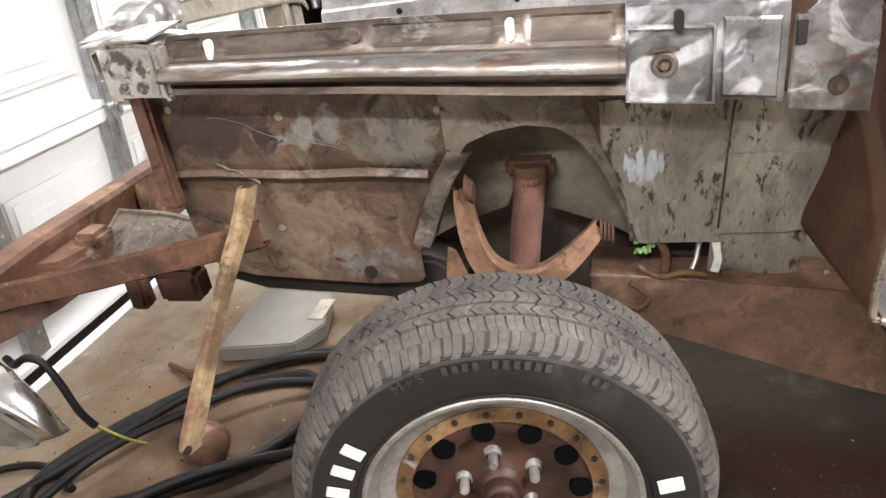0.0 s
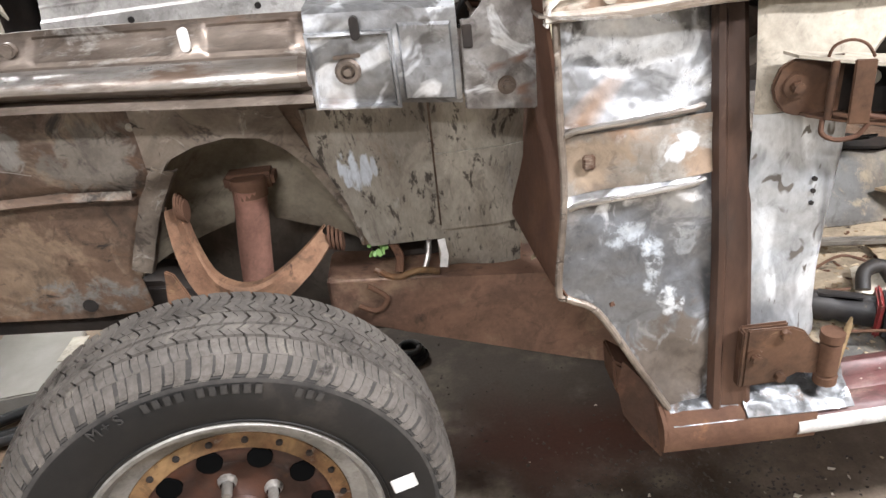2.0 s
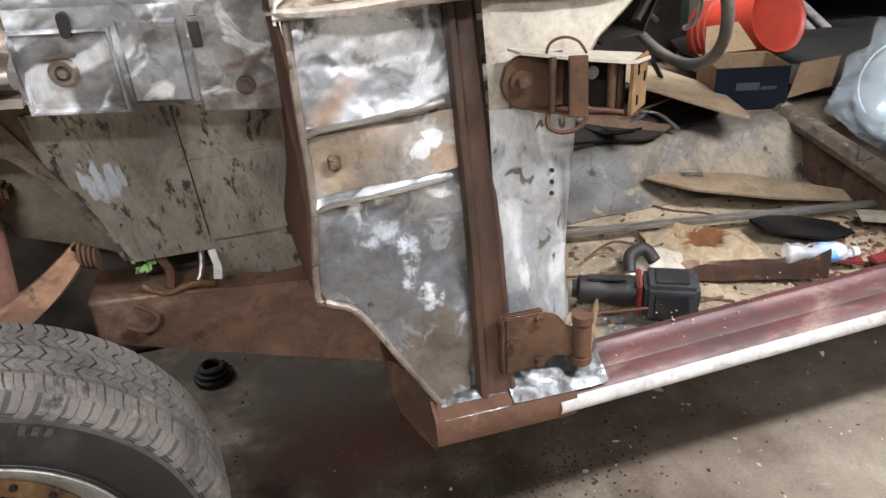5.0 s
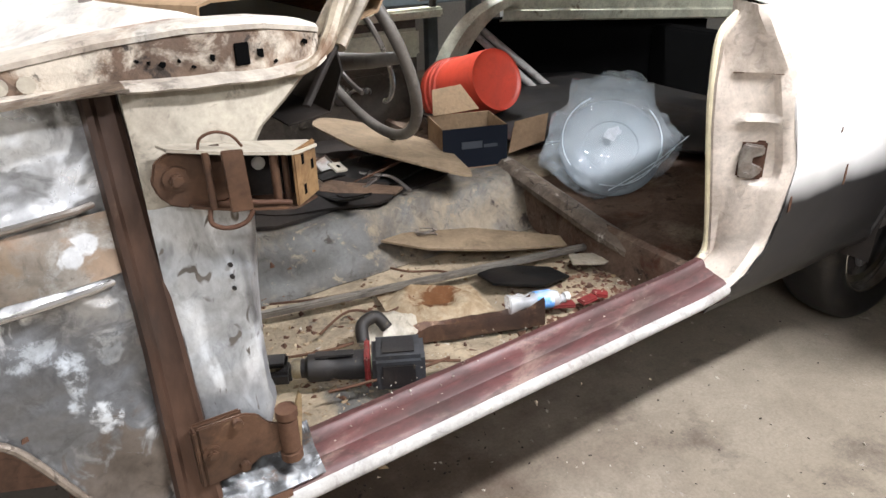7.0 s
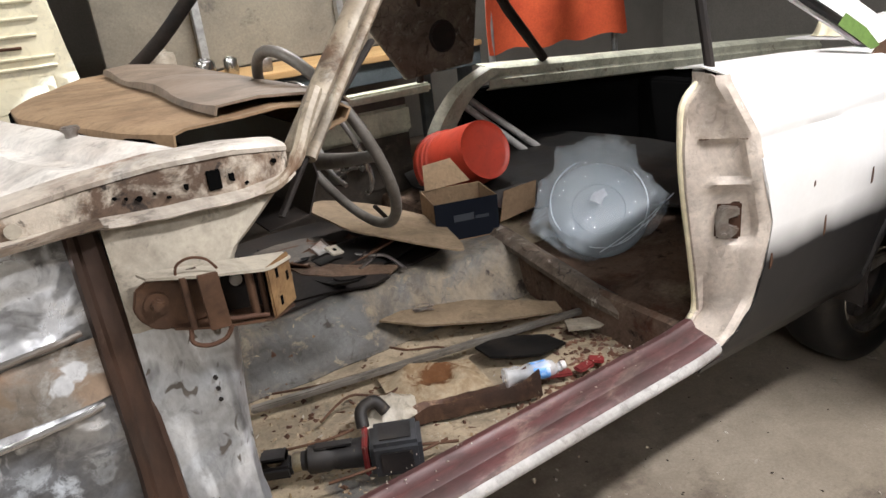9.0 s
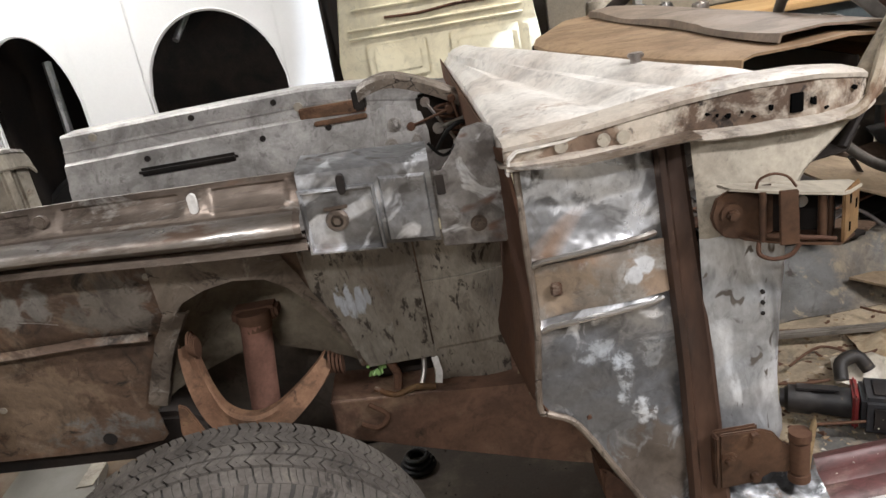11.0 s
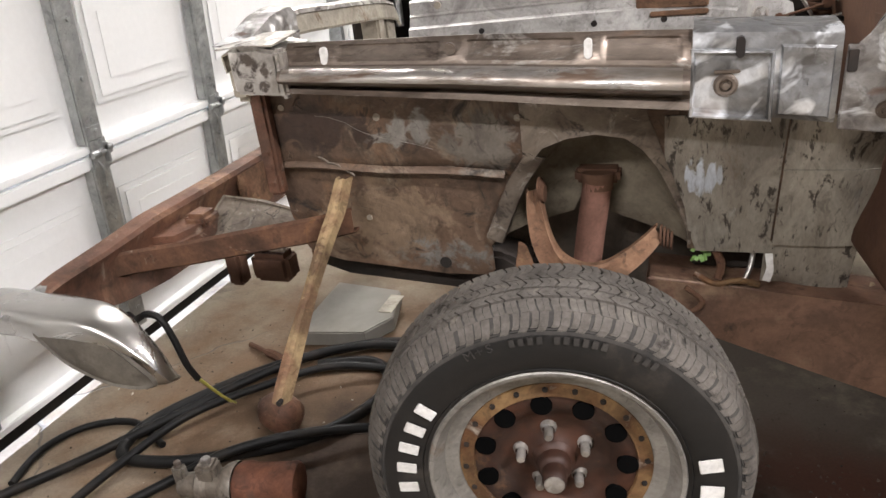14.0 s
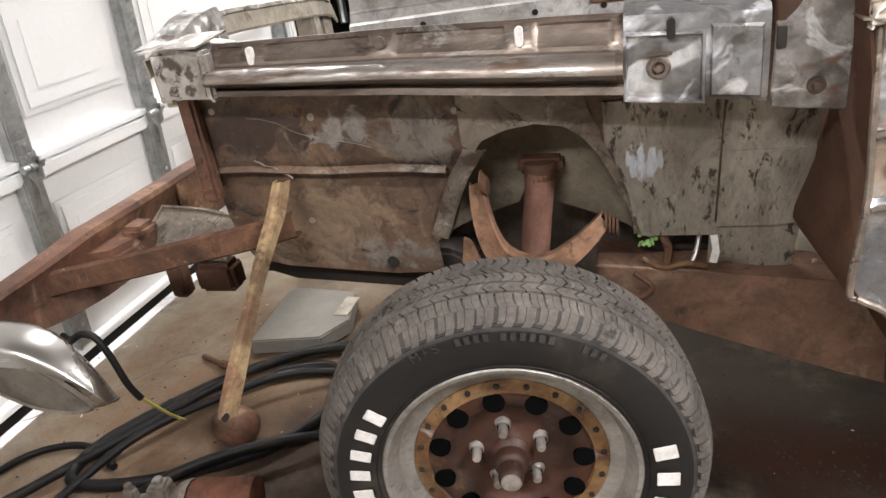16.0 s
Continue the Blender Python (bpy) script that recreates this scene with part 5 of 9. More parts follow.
# cowl: scuttle top curved along the windscreen base, side band, rolled lip
COWL_REAR = [(0.14, 0.845), (0.20, 0.808), (0.35, 0.748), (0.48, 0.71), (0.60, 0.672), (0.71, 0.645), (0.80, 0.622), (0.90, 0.597), (1.0, 0.570), (1.1, 0.562), (1.25, 0.56), (1.50, 0.56)]
DASH_FRONT = [(0.20, 0.85), (0.35, 0.783), (0.48, 0.745), (0.60, 0.708), (0.71, 0.682), (0.80, 0.668), (0.95, 0.665), (1.1, 0.70), (1.25, 0.76), (1.50, 0.86)]
bm = bm_new()
rows = []
for y in spread(0.13, 1.50, 40):
    c = 0.012 * math.sin(math.pi * (y - 0.13) / 1.37) - 0.03 * max(0.0, y - 0.95)
    e = 0.010 * max(0.0, 1 - (y - 0.13) / 0.07)
    xr = curve_at(COWL_REAR, y)
    lump = 0.003 * noise.noise((y * 8, 0, 3.0))
    rows.append([(0.470, y, 0.895), (0.474, y, 0.926 + c - e), (0.486, y, 0.936 + c - e)] + [(0.486 + (xr - 0.548) * k, y, 0.936 + c - e + 0.016 * k + lump * math.sin(k * 9) + 0.008 * math.exp(-((k - 0.80) / 0.07) ** 2) - 0.009 * math.exp(-((k - 0.58) / 0.08) ** 2) + 0.005 * math.exp(-((k - 0.30) / 0.05) ** 2)) for k in (0.12, 0.22, 0.27, 0.32, 0.38, 0.48, 0.55, 0.61, 0.68, 0.74, 0.80, 0.87, 0.94, 1.0)] + [(xr - 0.056, y, 0.959 + c - e), (xr - 0.048, y, 0.964 + c - e), (xr - 0.02, y, 0.971 + c - e), (xr - 0.006, y, 0.971 + c - e), (xr, y, 0.966 + c - e), (xr + 0.004, y, 0.935)])
sheet(bm, rows, 0.003)
cowl = part("cowl_top", bm, "cowl", car, "worn white cowl top with rust and scraped patches")
BAND = [(0.47, 0.930, 0.905), (0.58, 0.938, 0.908), (0.70, 0.955, 0.910), (0.785, 0.962, 0.908), (0.872, 0.960, 0.905), (0.934, 0.950, 0.909), (0.965, 0.942, 0.922), (1.0, 0.968, 0.952)]
BAND_Y = [(0.47, 0.135), (0.70, 0.116), (0.80, 0.110), (0.88, 0.112), (0.94, 0.128), (0.985, 0.158), (1.02, 0.185)]
bm = bm_new()
rows = []
for x in spread(0.47, 0.952, 44):
    top = curve_at([(a, b) for a, b, _ in BAND], x)
    lip = curve_at([(a, c) for a, _, c in BAND], x) + 0.0018 * noise.noise((x * 30, 0, 0))
    y = curve_at(BAND_Y, x)
    out = 0.017 if x > 0.71 else 0.006
    rows.append([(x, y + 0.06, top + 0.007), (x, y + 0.012, top + 0.006), (x, y + 0.001, top + 0.002), (x, y + 0.002, top - 0.004), (x, y + 0.010, top - 0.006), (x, y + 0.010, lip + 0.006), (x, y - out * 0.6, lip + 0.003), (x, y - out, lip), (x, y - out - 0.001, lip - 0.004), (x, y - out + 0.005, lip - 0.007), (x, y + 0.02, lip - 0.006)])
sheet(bm, rows, 0.003)
side = part("cowl_side", bm, "cowl_edge", cowl, "dirty white side edge of the cowl with a rolled lip")
bm = bm_new()
rows = []
for x in spread(0.472, 0.950, 50):
    top = curve_at([(a, b) for a, b, _ in BAND], x) - 0.005
    lip = curve_at([(a, c) for a, _, c in BAND], x) + 0.004
    y = curve_at(BAND_Y, x) + 0.006
    rows.append([(x, y + 0.002 * noise.noise((x * 40, z * 40, 1.0)), z) for z in spread(lip, top, 8)])
sheet(bm, rows, 0.002)
part("cowl_band", bm, "cowl_rust", cowl, "brown rust-pocked band along the cowl side")
rnd = random.Random(31)
for x, z, w, h in ((0.846, 0.930, 0.0085, 0.0125), (0.868, 0.929, 0.005, 0.006), (0.812, 0.930, 0.0035, 0.004), (0.790, 0.922, 0.0025, 0.002), (0.757, 0.928, 0.004, 0.003), (0.744, 0.931, 0.002, 0.002), (0.928, 0.934, 0.0045, 0.003), (0.885, 0.917, 0.003, 0.0025), (0.732, 0.934, 0.0025, 0.002), (0.775, 0.930, 0.002, 0.002)):
    bm = bm_new()
    y = curve_at(BAND_Y, x)
    if w > 0.008:
        box(bm, (x - w, y + 0.001, z - h), (x + w, y + 0.009, z + h), 0.001)
    else:
        prism(bm, [(x + w * math.cos(a) * rnd.uniform(0.6, 1.3), z + h * math.sin(a) * rnd.uniform(0.6, 1.3)) for a in spread(0, 5.6, 8)], "y", y + 0.001, y + 0.009)
    part("hole", bm, "void", side)
for x in (0.545, 0.600, 0.625):
    bm = bm_new()
    disc(bm, (x, curve_at(BAND_Y, x) + 0.004, 0.922), 0.009, 0.004, "y", 12)
    part("hole", bm, "cream", side)
bm = bm_new()
tube(bm, [(0.725, 0.37, 0.955), (0.725, 0.37, 0.988)], 0.009, 10)
disc(bm, (0.725, 0.37, 0.988), 0.013, 0.008, "z", 12, 0.002)
part("wiper_pivot", bm, "steel", cowl)
bm = bm_new()
sheet(bm, [[(x, y, z) for y in spread(curve_at([(0.462, 0.135), (0.53, 0.094), (0.71, 0.082)], x), 0.24, 4)] for x, z in ((0.462, 0.906), (0.50, 0.903), (0.56, 0.903), (0.64, 0.909), (0.71, 0.914))], 0.003)
part("cowl_ledge", bm, "band_steel", cowl, "rusty ledge under the cowl side")

# firewall
bm = bm_new()
rows = []
for y in spread(0.24, 1.5, 16):
    rows.append([(0.47, y, 0.925), (0.475, y, 0.80), (0.48, y, 0.62), (0.52, y, 0.48), (0.62, y, 0.36), (0.75, y, 0.31)])
sheet(bm, rows, 0.003)
part("firewall", bm, "rust_dark", car, "dark grimy firewall")

# dash with its brown pad
def dash_front(y):
    return curve_at(DASH_FRONT, y)


bm = bm_new()
rows = []
for y in spread(0.24, 1.45, 30):
    x0 = dash_front(y)
    w = 0.003 * noise.noise((y * 7, 2.0, 0.0))
    rows.append([(x0, y, 0.945), (x0 + 0.003, y, 0.972 + w), (x0 + 0.02, y, 0.978 + w), (0.93, y, 0.980 + w), (0.99, y, 0.985), (1.08, y, 0.975), (1.10, y, 0.962), (1.09, y, 0.945), (1.04, y, 0.93)])
sheet(bm, rows, 0.004)
dash = part("dash", bm, "dash_board", car, "brown dash panel with a peeling pad")
bm = bm_new()
rows = []
for y in spread(0.27, 1.35, 30):
    w = 0.006 * math.sin(y * 11) + 0.003 * noise.noise((y * 20, 0, 0))
    rows.append([(0.90 + w, y, 0.984), (0.905 + w, y, 0.996 + w * 0.5), (0.97, y, 0.999 + w), (1.06, y, 0.992), (1.10, y, 0.984), (1.115, y, 0.968)])
sheet(bm, rows, 0.004)
part("dash_pad", bm, "dash_vinyl", dash, "wrinkled brown dash pad")
for y0, y1 in ((0.26, 0.36), (0.42, 0.66), (0.74, 1.1)):
    bm = bm_new()
    sheet(bm, [[(dash_front(y) - 0.004, y, 0.947), (dash_front(y) - 0.003, y, 0.966 - 0.012 * abs(2 * (y - y0) / (y1 - y0) - 1) ** 4)] for y in spread(y0, y1, 8)], 0.002)
    part("dash_vent", bm, "void", dash, "dark demister opening")
bm = bm_new()
rows = []
for y in spread(0.28, 1.45, 12):
    rows.append([(1.03, y, 0.945), (1.045, y, 0.86), (1.02, y, 0.80), (0.95, y, 0.79)])
sheet(bm, rows, 0.003)
part("dash_face", bm, "dark", dash)

# windscreen pillar: two ribbed rails rising back from the cowl
for off, r, name in (((0, 0, 0), 0.020, "pillar_cream"), ((0.030, 0.012, -0.010), 0.012, "pillar_cream")):
    bm = bm_new()
    P = smooth_path([(0.968 + off[0], 0.172 + off[1], 0.922 + off[2]), (1.0 + off[0], 0.19 + off[1], 0.955 + off[2]), (1.09 + off[0], 0.23 + off[1], 1.055 + off[2]), (1.25 + off[0], 0.30 + off[1], 1.22 + off[2]), (1.42 + off[0], 0.36 + off[1], 1.36 + off[2])], 5)
    tube(bm, P, r, 10, flat=0.75)
    wp = part("windscreen_pillar", bm, name, car, "grimy cream windscreen pillar with open weatherstrip channel")
bm = bm_new()
tube(bm, smooth_path([(0.935, 0.16, 0.847), (0.988, 0.185, 0.907), (1.034, 0.205, 0.949), (1.089, 0.23, 0.994), (1.162, 0.265, 1.052)], 5), 0.008, 8, flat=0.6)
part("pillar_channel", bm, "dark", wp)
bm = bm_new()
tube(bm, smooth_path([(0.86, 0.102, 0.902), (0.91, 0.106, 0.904), (0.945, 0.122, 0.916), (0.972, 0.146, 0.938), (0.998, 0.172, 0.968), (1.03, 0.195, 1.005)], 5), [0.004] * 5 + [0.007] * 7 + [0.010] * 14, 8)
part("pillar_foot", bm, "pillar_cream", wp, "cream lip that sweeps up from the cowl into the pillar")
bm = bm_new()
tube(bm, smooth_path([(1.42, 0.36, 1.36), (1.55, 0.40, 1.40), (1.8, 0.34, 1.40), (2.0, 0.24, 1.36)], 5), 0.025, 10)
tube(bm, smooth_path([(1.42, 0.36, 1.36), (1.44, 0.8, 1.40), (1.42, 1.3, 1.36)], 5), 0.025, 10)
part("roof_rail", bm, "cream", car, "cream roof rail over the door opening")
bm = bm_new()
rows = []
for x in spread(1.42, 2.6, 8):
    rows.append([(x, y, 1.40 + 0.03 * math.sin(math.pi * (y - 0.3) / 1.05)) for y in spread(0.32, 1.36, 8)])
sheet(bm, rows, 0.004)
part("roof", bm, "white_paint", car)
bm = bm_new()
tube(bm, smooth_path([(0.955, 1.50, 0.94), (1.09, 1.45, 1.05), (1.25, 1.38, 1.22), (1.42, 1.32, 1.36)], 5), 0.02, 10)
part("far_windscreen_pillar", bm, "dark", car)
bm = bm_new()
tube(bm, [(2.60, 1.56, 0.78), (2.38, 1.5, 1.0), (2.2, 1.42, 1.2), (2.0, 1.36, 1.38)], 0.02, 8)
tube(bm, [(2.02, 1.60, 0.77), (2.0, 1.52, 1.1), (1.98, 1.42, 1.38)], 0.014, 8)
part("far_roof_pillar", bm, "dark", car)

M["wheel_grey"] = surf("worn_grey_brown_plastic", (0.16, 0.145, 0.125), (0.09, 0.08, 0.07), 6, rough=0.4, bump=0.05, grime=0.3)
# steering wheel: thin rim, chrome horn ring, three spokes, column
SW = Matrix.Translation((1.150, 0.49, 0.865)) @ pose(0, 0, 0, 0, 67, 3)
bm = bm_new()
tube(bm, [SW @ Vector((0.195 * math.cos(a), 0.195 * math.sin(a), 0)) for a in spread(0, 2 * math.pi, 49)], 0.0105, 10, cap=False)
bmesh.ops.remove_doubles(bm, verts=bm.verts, dist=1e-4)
wheel = part("steering_wheel", bm, "wheel_grey", car, "grey thin-rimmed steering wheel")
bm = bm_new()
tube(bm, [SW @ Vector((0.125 * math.cos(a), 0.125 * math.sin(a), 0.005)) for a in spread(radians(20), radians(340), 40)], 0.005, 8)
part("horn_ring", bm, "chrome", wheel, "chrome horn ring")
for a in (-90, 90):
    bm = bm_new()
    ca, sa = math.cos(radians(a)), math.sin(radians(a))
    tube(bm, [SW @ Vector((0.02 * ca, 0.02 * sa, -0.055)), SW @ Vector((0.06 * ca, 0.06 * sa, -0.05)), SW @ Vector((0.13 * ca, 0.13 * sa, -0.028)), SW @ Vector((0.19 * ca, 0.19 * sa, -0.002))], [0.018, 0.016, 0.013, 0.010], 10)
    part("spoke", bm, "wheel_grey", wheel)
bm = bm_new()
tube(bm, [SW @ Vector((0, 0, -0.02)), SW @ Vector((0, 0, -0.03)), SW @ Vector((0, 0, -0.07)), SW @ Vector((0, 0, -0.11)), SW @ Vector((0, 0, -0.12)), SW @ Vector((0, 0, -0.42))], [0.022, 0.034, 0.036, 0.030, 0.022, 0.020], 16)
part("steering_column", bm, "grey_apron", wheel)

# rear door jamb and quarter panel
bm = bm_new()
Q_EDGE = [(0.36, 1.66), (0.395, 1.67), (0.412, 1.737), (0.477, 1.782), (0.55, 1.799), (0.634, 1.815), (0.66, 1.807), (0.75, 1.780), (0.812, 1.772), (0.907, 1.728), (0.94, 1.73)]
J_IN = [(0.36, 1.64), (0.395, 1.69), (0.412, 1.728), (0.438, 1.752), (0.538, 1.738), (0.694, 1.708), (0.785, 1.697), (0.868, 1.700), (0.903, 1.740), (0.94, 1.75)]
rows = []
for z in spread(0.372, 0.922, 44):
    x0, x1 = curve_at(Q_EDGE, z), curve_at(J_IN, z)
    y = curve_at([(0.385, 0.018), (0.45, 0.008), (0.60, -0.002), (0.75, 0.0), (0.81, 0.01), (0.895, 0.035), (0.92, 0.045)], z)
    k = 1.0 if 0.590 < z < 0.714 or 0.722 < z < 0.802 else 0.0
    dent = 0.016 * k
    rows.append([(x0 + 0.012, y - 0.001, z), (x0 - 0.003, y + 0.003, z), (x0 - 0.010, y + 0.012, z), (x0 * 0.75 + x1 * 0.25 + dent * 0.9, y + 0.030, z), (x0 * 0.5 + x1 * 0.5 + dent, y + 0.05, z), (x0 * 0.28 + x1 * 0.72 + dent * 0.8, y + 0.072, z), (x1 + 0.008, y + 0.088, z), (x1 - 0.004, 0.098, z), (x1 - 0.004, 0.112, z), (x1 + 0.006, 0.118, z), (x1 + 0.10, 0.13, z)])
sheet(bm, rows, 0.003)
jamb = part("door_jamb", bm, "jamb_cream", car, "dirty cream rear door jamb with pressed recesses")
bm = bm_new()
ms = Matrix.Translation((1.765, 0.052, 0.640)) @ pose(0, 0, 0, 0, 0, -52)
prism(bm, [(-0.020, -0.034), (0.004, -0.036), (0.020, -0.020), (0.020, -0.010), (-0.002, -0.008), (-0.002, 0.010), (0.020, 0.012), (0.020, 0.030), (-0.016, 0.034), (-0.024, 0.01)], "y", -0.012, -0.002, 0.003, ms)
for zz in (-0.026, 0.024):
    disc(bm, (-0.006, -0.013, zz), 0.005, 0.004, "y", 8, 0.0, ms)
part("striker", bm, "steel", jamb, "worn steel door striker")
bm = bm_new()
box(bm, (-0.024, -0.003, -0.038), (0.024, 0.006, 0.038), 0.004, ms)
part("striker_recess", bm, "rust_dark", jamb, "dark grimy plate behind the striker")
bm = bm_new()
tube(bm, smooth_path([(curve_at(J_IN, z) - 0.006, 0.108, z) for z in (0.42, 0.45, 0.55, 0.70, 0.78, 0.868, 0.903)], 4), 0.006, 8)
part("jamb_seal", bm, "yellow_cream", jamb, "yellowed door seal along the jamb")
for zz in (0.718, 0.805):
    bm = bm_new()
    xx = curve_at(Q_EDGE, zz)
    tube(bm, [(xx - 0.010, 0.016, zz), (xx - 0.022, 0.05, zz), (curve_at(J_IN, zz) + 0.014, 0.082, zz)], 0.0012, 6)
    part("pressed_step", bm, "rust", jamb)

WHX, WHZ, WHR = 2.62, 0.315, 0.41
bm = bm_new()
rows = []
for x in [1.68] + spread(1.70, 1.82, 8) + spread(1.86, 2.19, 10) + spread(2.211, 3.029, 70) + spread(3.05, 4.3, 12):
    lo = curve_at([(1.68, 0.338), (2.01, 0.342), (2.2, 0.364), (3.03, 0.37), (4.3, 0.42)], x)
    if abs(x - WHX) < WHR:
        lo = max(lo, WHZ + 0.29 * max(0.0, 1 - (abs(x - WHX) / WHR) ** 2.6) ** (1 / 2.6))
    hi = curve_at([(1.68, 0.924), (2.07, 0.902), (2.58, 0.858), (4.3, 0.76)], x)
    rr = []
    for k in range(46):
        s = k / 45
        z = lo + (hi - lo) * s
        z_edge = curve_at(Q_EDGE, z) + 0.006
        xx = max(x, z_edge)
        y = curve_at([(0.34, 0.045), (0.38, 0.02), (0.45, 0.004), (0.55, -0.004), (0.70, -0.004), (0.760, -0.002), (0.772, 0.008), (0.788, 0.017), (0.800, 0.018), (0.806, 0.012), (0.815, 0.013), (0.90, 0.036), (0.93, 0.06)], z)
        if abs(x - WHX) < WHR + 0.05 and z - lo < 0.03:
            y -= 0.006
        rr.append((xx, y, z))
    rr.append((max(x, 1.735), 0.10, hi + 0.01))
    rr.append((max(x, 1.735), 0.16, hi + 0.005))
    rows.append(rr)
sheet(bm, rows, 0.003)
quarter = part("quarter_panel", bm, "white_paint", car, "white quarter panel fading into sprayed black primer below")
# black primer sprayed over the lower part of the white panel
qm = M["white_paint"].copy()
qm.name = "white_paint_over_black_primer"
t = qm.node_tree
prev = t.nodes["Principled BSDF"].inputs["Base Color"].links[0].from_socket
tc = t.nodes.new("ShaderNodeTexCoord")
sep = t.nodes.new("ShaderNodeSeparateXYZ")
t.links.new(tc.outputs["Object"], sep.inputs[0])
nz = t.nodes.new("ShaderNodeTexNoise")
nz.inputs["Scale"].default_value = 5
t.links.new(tc.outputs["Object"], nz.inputs["Vector"])
m1 = t.nodes.new("ShaderNodeMath")
m1.operation = "MULTIPLY_ADD"
m1.inputs[1].default_value = 0.06
t.links.new(nz.outputs["Fac"], m1.inputs[0])
t.links.new(sep.outputs["Z"], m1.inputs[2])
# the spray line climbs round the wheel opening
dx = t.nodes.new("ShaderNodeMapRange")
dx.inputs["From Min"].default_value, dx.inputs["From Max"].default_value = 2.20, 2.52
dx.inputs["To Min"].default_value, dx.inputs["To Max"].default_value = 0.0, -0.09
dx.interpolation_type = "SMOOTHSTEP"
t.links.new(sep.outputs["X"], dx.inputs["Value"])
m2 = t.nodes.new("ShaderNodeMath")
m2.operation = "ADD"
t.links.new(m1.outputs[0], m2.inputs[0])
t.links.new(dx.outputs["Result"], m2.inputs[1])
mr = t.nodes.new("ShaderNodeMapRange")
mr.inputs["From Min"].default_value, mr.inputs["From Max"].default_value = 0.585, 0.650
t.links.new(m2.outputs[0], mr.inputs["Value"])
mx = t.nodes.new("ShaderNodeMix")
mx.data_type = "RGBA"
mx.inputs[6].default_value = (0.016, 0.015, 0.015, 1)
t.links.new(mr.outputs["Result"], mx.inputs["Factor"])
t.links.new(prev, mx.inputs[7])
t.links.new(mx.outputs[2], t.nodes["Principled BSDF"].inputs["Base Color"])
quarter.data.materials[0] = qm
bm = bm_new()
rows = []
for a in spread(0, math.pi, 30):
    ca, sa = math.copysign(abs(math.cos(a)) ** (2 / 2.6), math.cos(a)), max(0.0, math.sin(a)) ** (2 / 2.6)
    rows.append([(WHX + (WHR + d) * ca, y, WHZ + (0.29 + d) * sa) for d, y in ((0.0, 0.0), (-0.004, 0.03), (0.02, 0.2), (0.02, 0.40))])
sheet(bm, rows, 0.003)
part("wheel_housing", bm, "dark", quarter)
for x, z, w, h in ((2.0, 0.579, 0.003, 0.022), (2.166, 0.647, 0.0035, 0.018), (1.822, 0.555, 0.004, 0.016), (1.95, 0.68, 0.002, 0.006)):
    bm = bm_new()
    prism(bm, [(x - w, z - h), (x + w * 0.6, z - h * 0.8), (x + w, z), (x + w * 0.5, z + h), (x - w * 0.4, z + h * 0.9), (x - w * 0.9, z + h * 0.2)], "y", -0.0085, -0.0015)
    part("trim_slot", bm, "rust_dark", quarter)
# window post and rear roof pillar
bm = bm_new()
tube(bm, [(1.758, 0.09, 0.885), (1.75, 0.12, 1.06), (1.72, 0.19, 1.25), (1.70, 0.24, 1.39)], 0.010, 8)
part("window_post", bm, "dark", car, "black quarter window post")
bm = bm_new()
P = smooth_path([(2.42, 0.075, 0.86), (2.26, 0.11, 0.96), (1.98, 0.19, 1.14), (1.75, 0.26, 1.34), (1.70, 0.28, 1.39)], 5)
rows = []
for p in P:
    rows.append([(p.x - 0.07, p.y + 0.0, p.z - 0.02), (p.x, p.y - 0.015, p.z + 0.005), (p.x + 0.03, p.y + 0.0, p.z + 0.02), (p.x + 0.06, p.y + 0.05, p.z + 0.035)])
sheet(bm, rows, 0.01)
part("rear_roof_pillar", bm, "white_paint", car, "white rear roof pillar with a bubbled rusty foot")
bm = bm_new()
tube(bm, [(p.x - 0.065, p.y - 0.012, p.z - 0.01) for p in P], 0.010, 8)
part("window_seal", bm, "black", car)

bm = bm_new()
sheet(bm, [[(x, y, curve_at([(2.5, 0.862), (4.3, 0.765)], x) + 0.006) for y in spread(0.162, 0.50, 5)] for x in spread(2.62, 4.28, 8)], 0.004)
part("rear_deck", bm, "white_paint", car, "white rear deck of the car")

# rusted foot of the roof pillar, with a green leaf caught in it
bm = bm_new()
rnd = random.Random(8)
rows = []
for k in range(9):
    a = 2 * math.pi * k / 8
    rows.append([(2.245 + r * math.cos(a) * rnd.uniform(0.8, 1.2), 0.036 - 0.004 * (1 - r / 0.06), 0.884 + 0.6 * r * math.sin(a) * rnd.uniform(0.8, 1.2)) for r in (0.06, 0.04, 0.02, 0.004)])
rows[-1] = rows[0]
sheet(bm, rows, 0.003)
part("rust_foot", bm, "orange_rust", car, "bubbled rust at the foot of the roof pillar")
bm = bm_new()
sheet(bm, [[(2.07, 0.045, 0.965), (2.095, 0.045, 0.985)], [(2.12, 0.035, 0.935), (2.155, 0.035, 0.95)], [(2.17, 0.028, 0.905), (2.20, 0.028, 0.91)]], 0.002)
M["leaf_green"] = surf("faded_green_tape", (0.12, 0.20, 0.05), (0.09, 0.15, 0.04), 12, rough=0.5, bump=0.1)
part("green_tape", bm, "leaf_green", car, "scrap of green tape on the pillar foot")

# dark sheet added over the far footwell so it stays dim
bm = bm_new()
rows = []
for x in spread(0.80, 1.73, 24):
    rows.append([(x, y, pan_z(x, y) + 0.010 + 0.008 * noise.noise((x * 11, y * 11, 3.0))) for y in spread(0.93, 1.555, 18)])
sheet(bm, rows, 0.004)
part("underlay", bm, "dark", car, "dark sheet added over the far footwell to hold it dark")

# ---- wheels ----


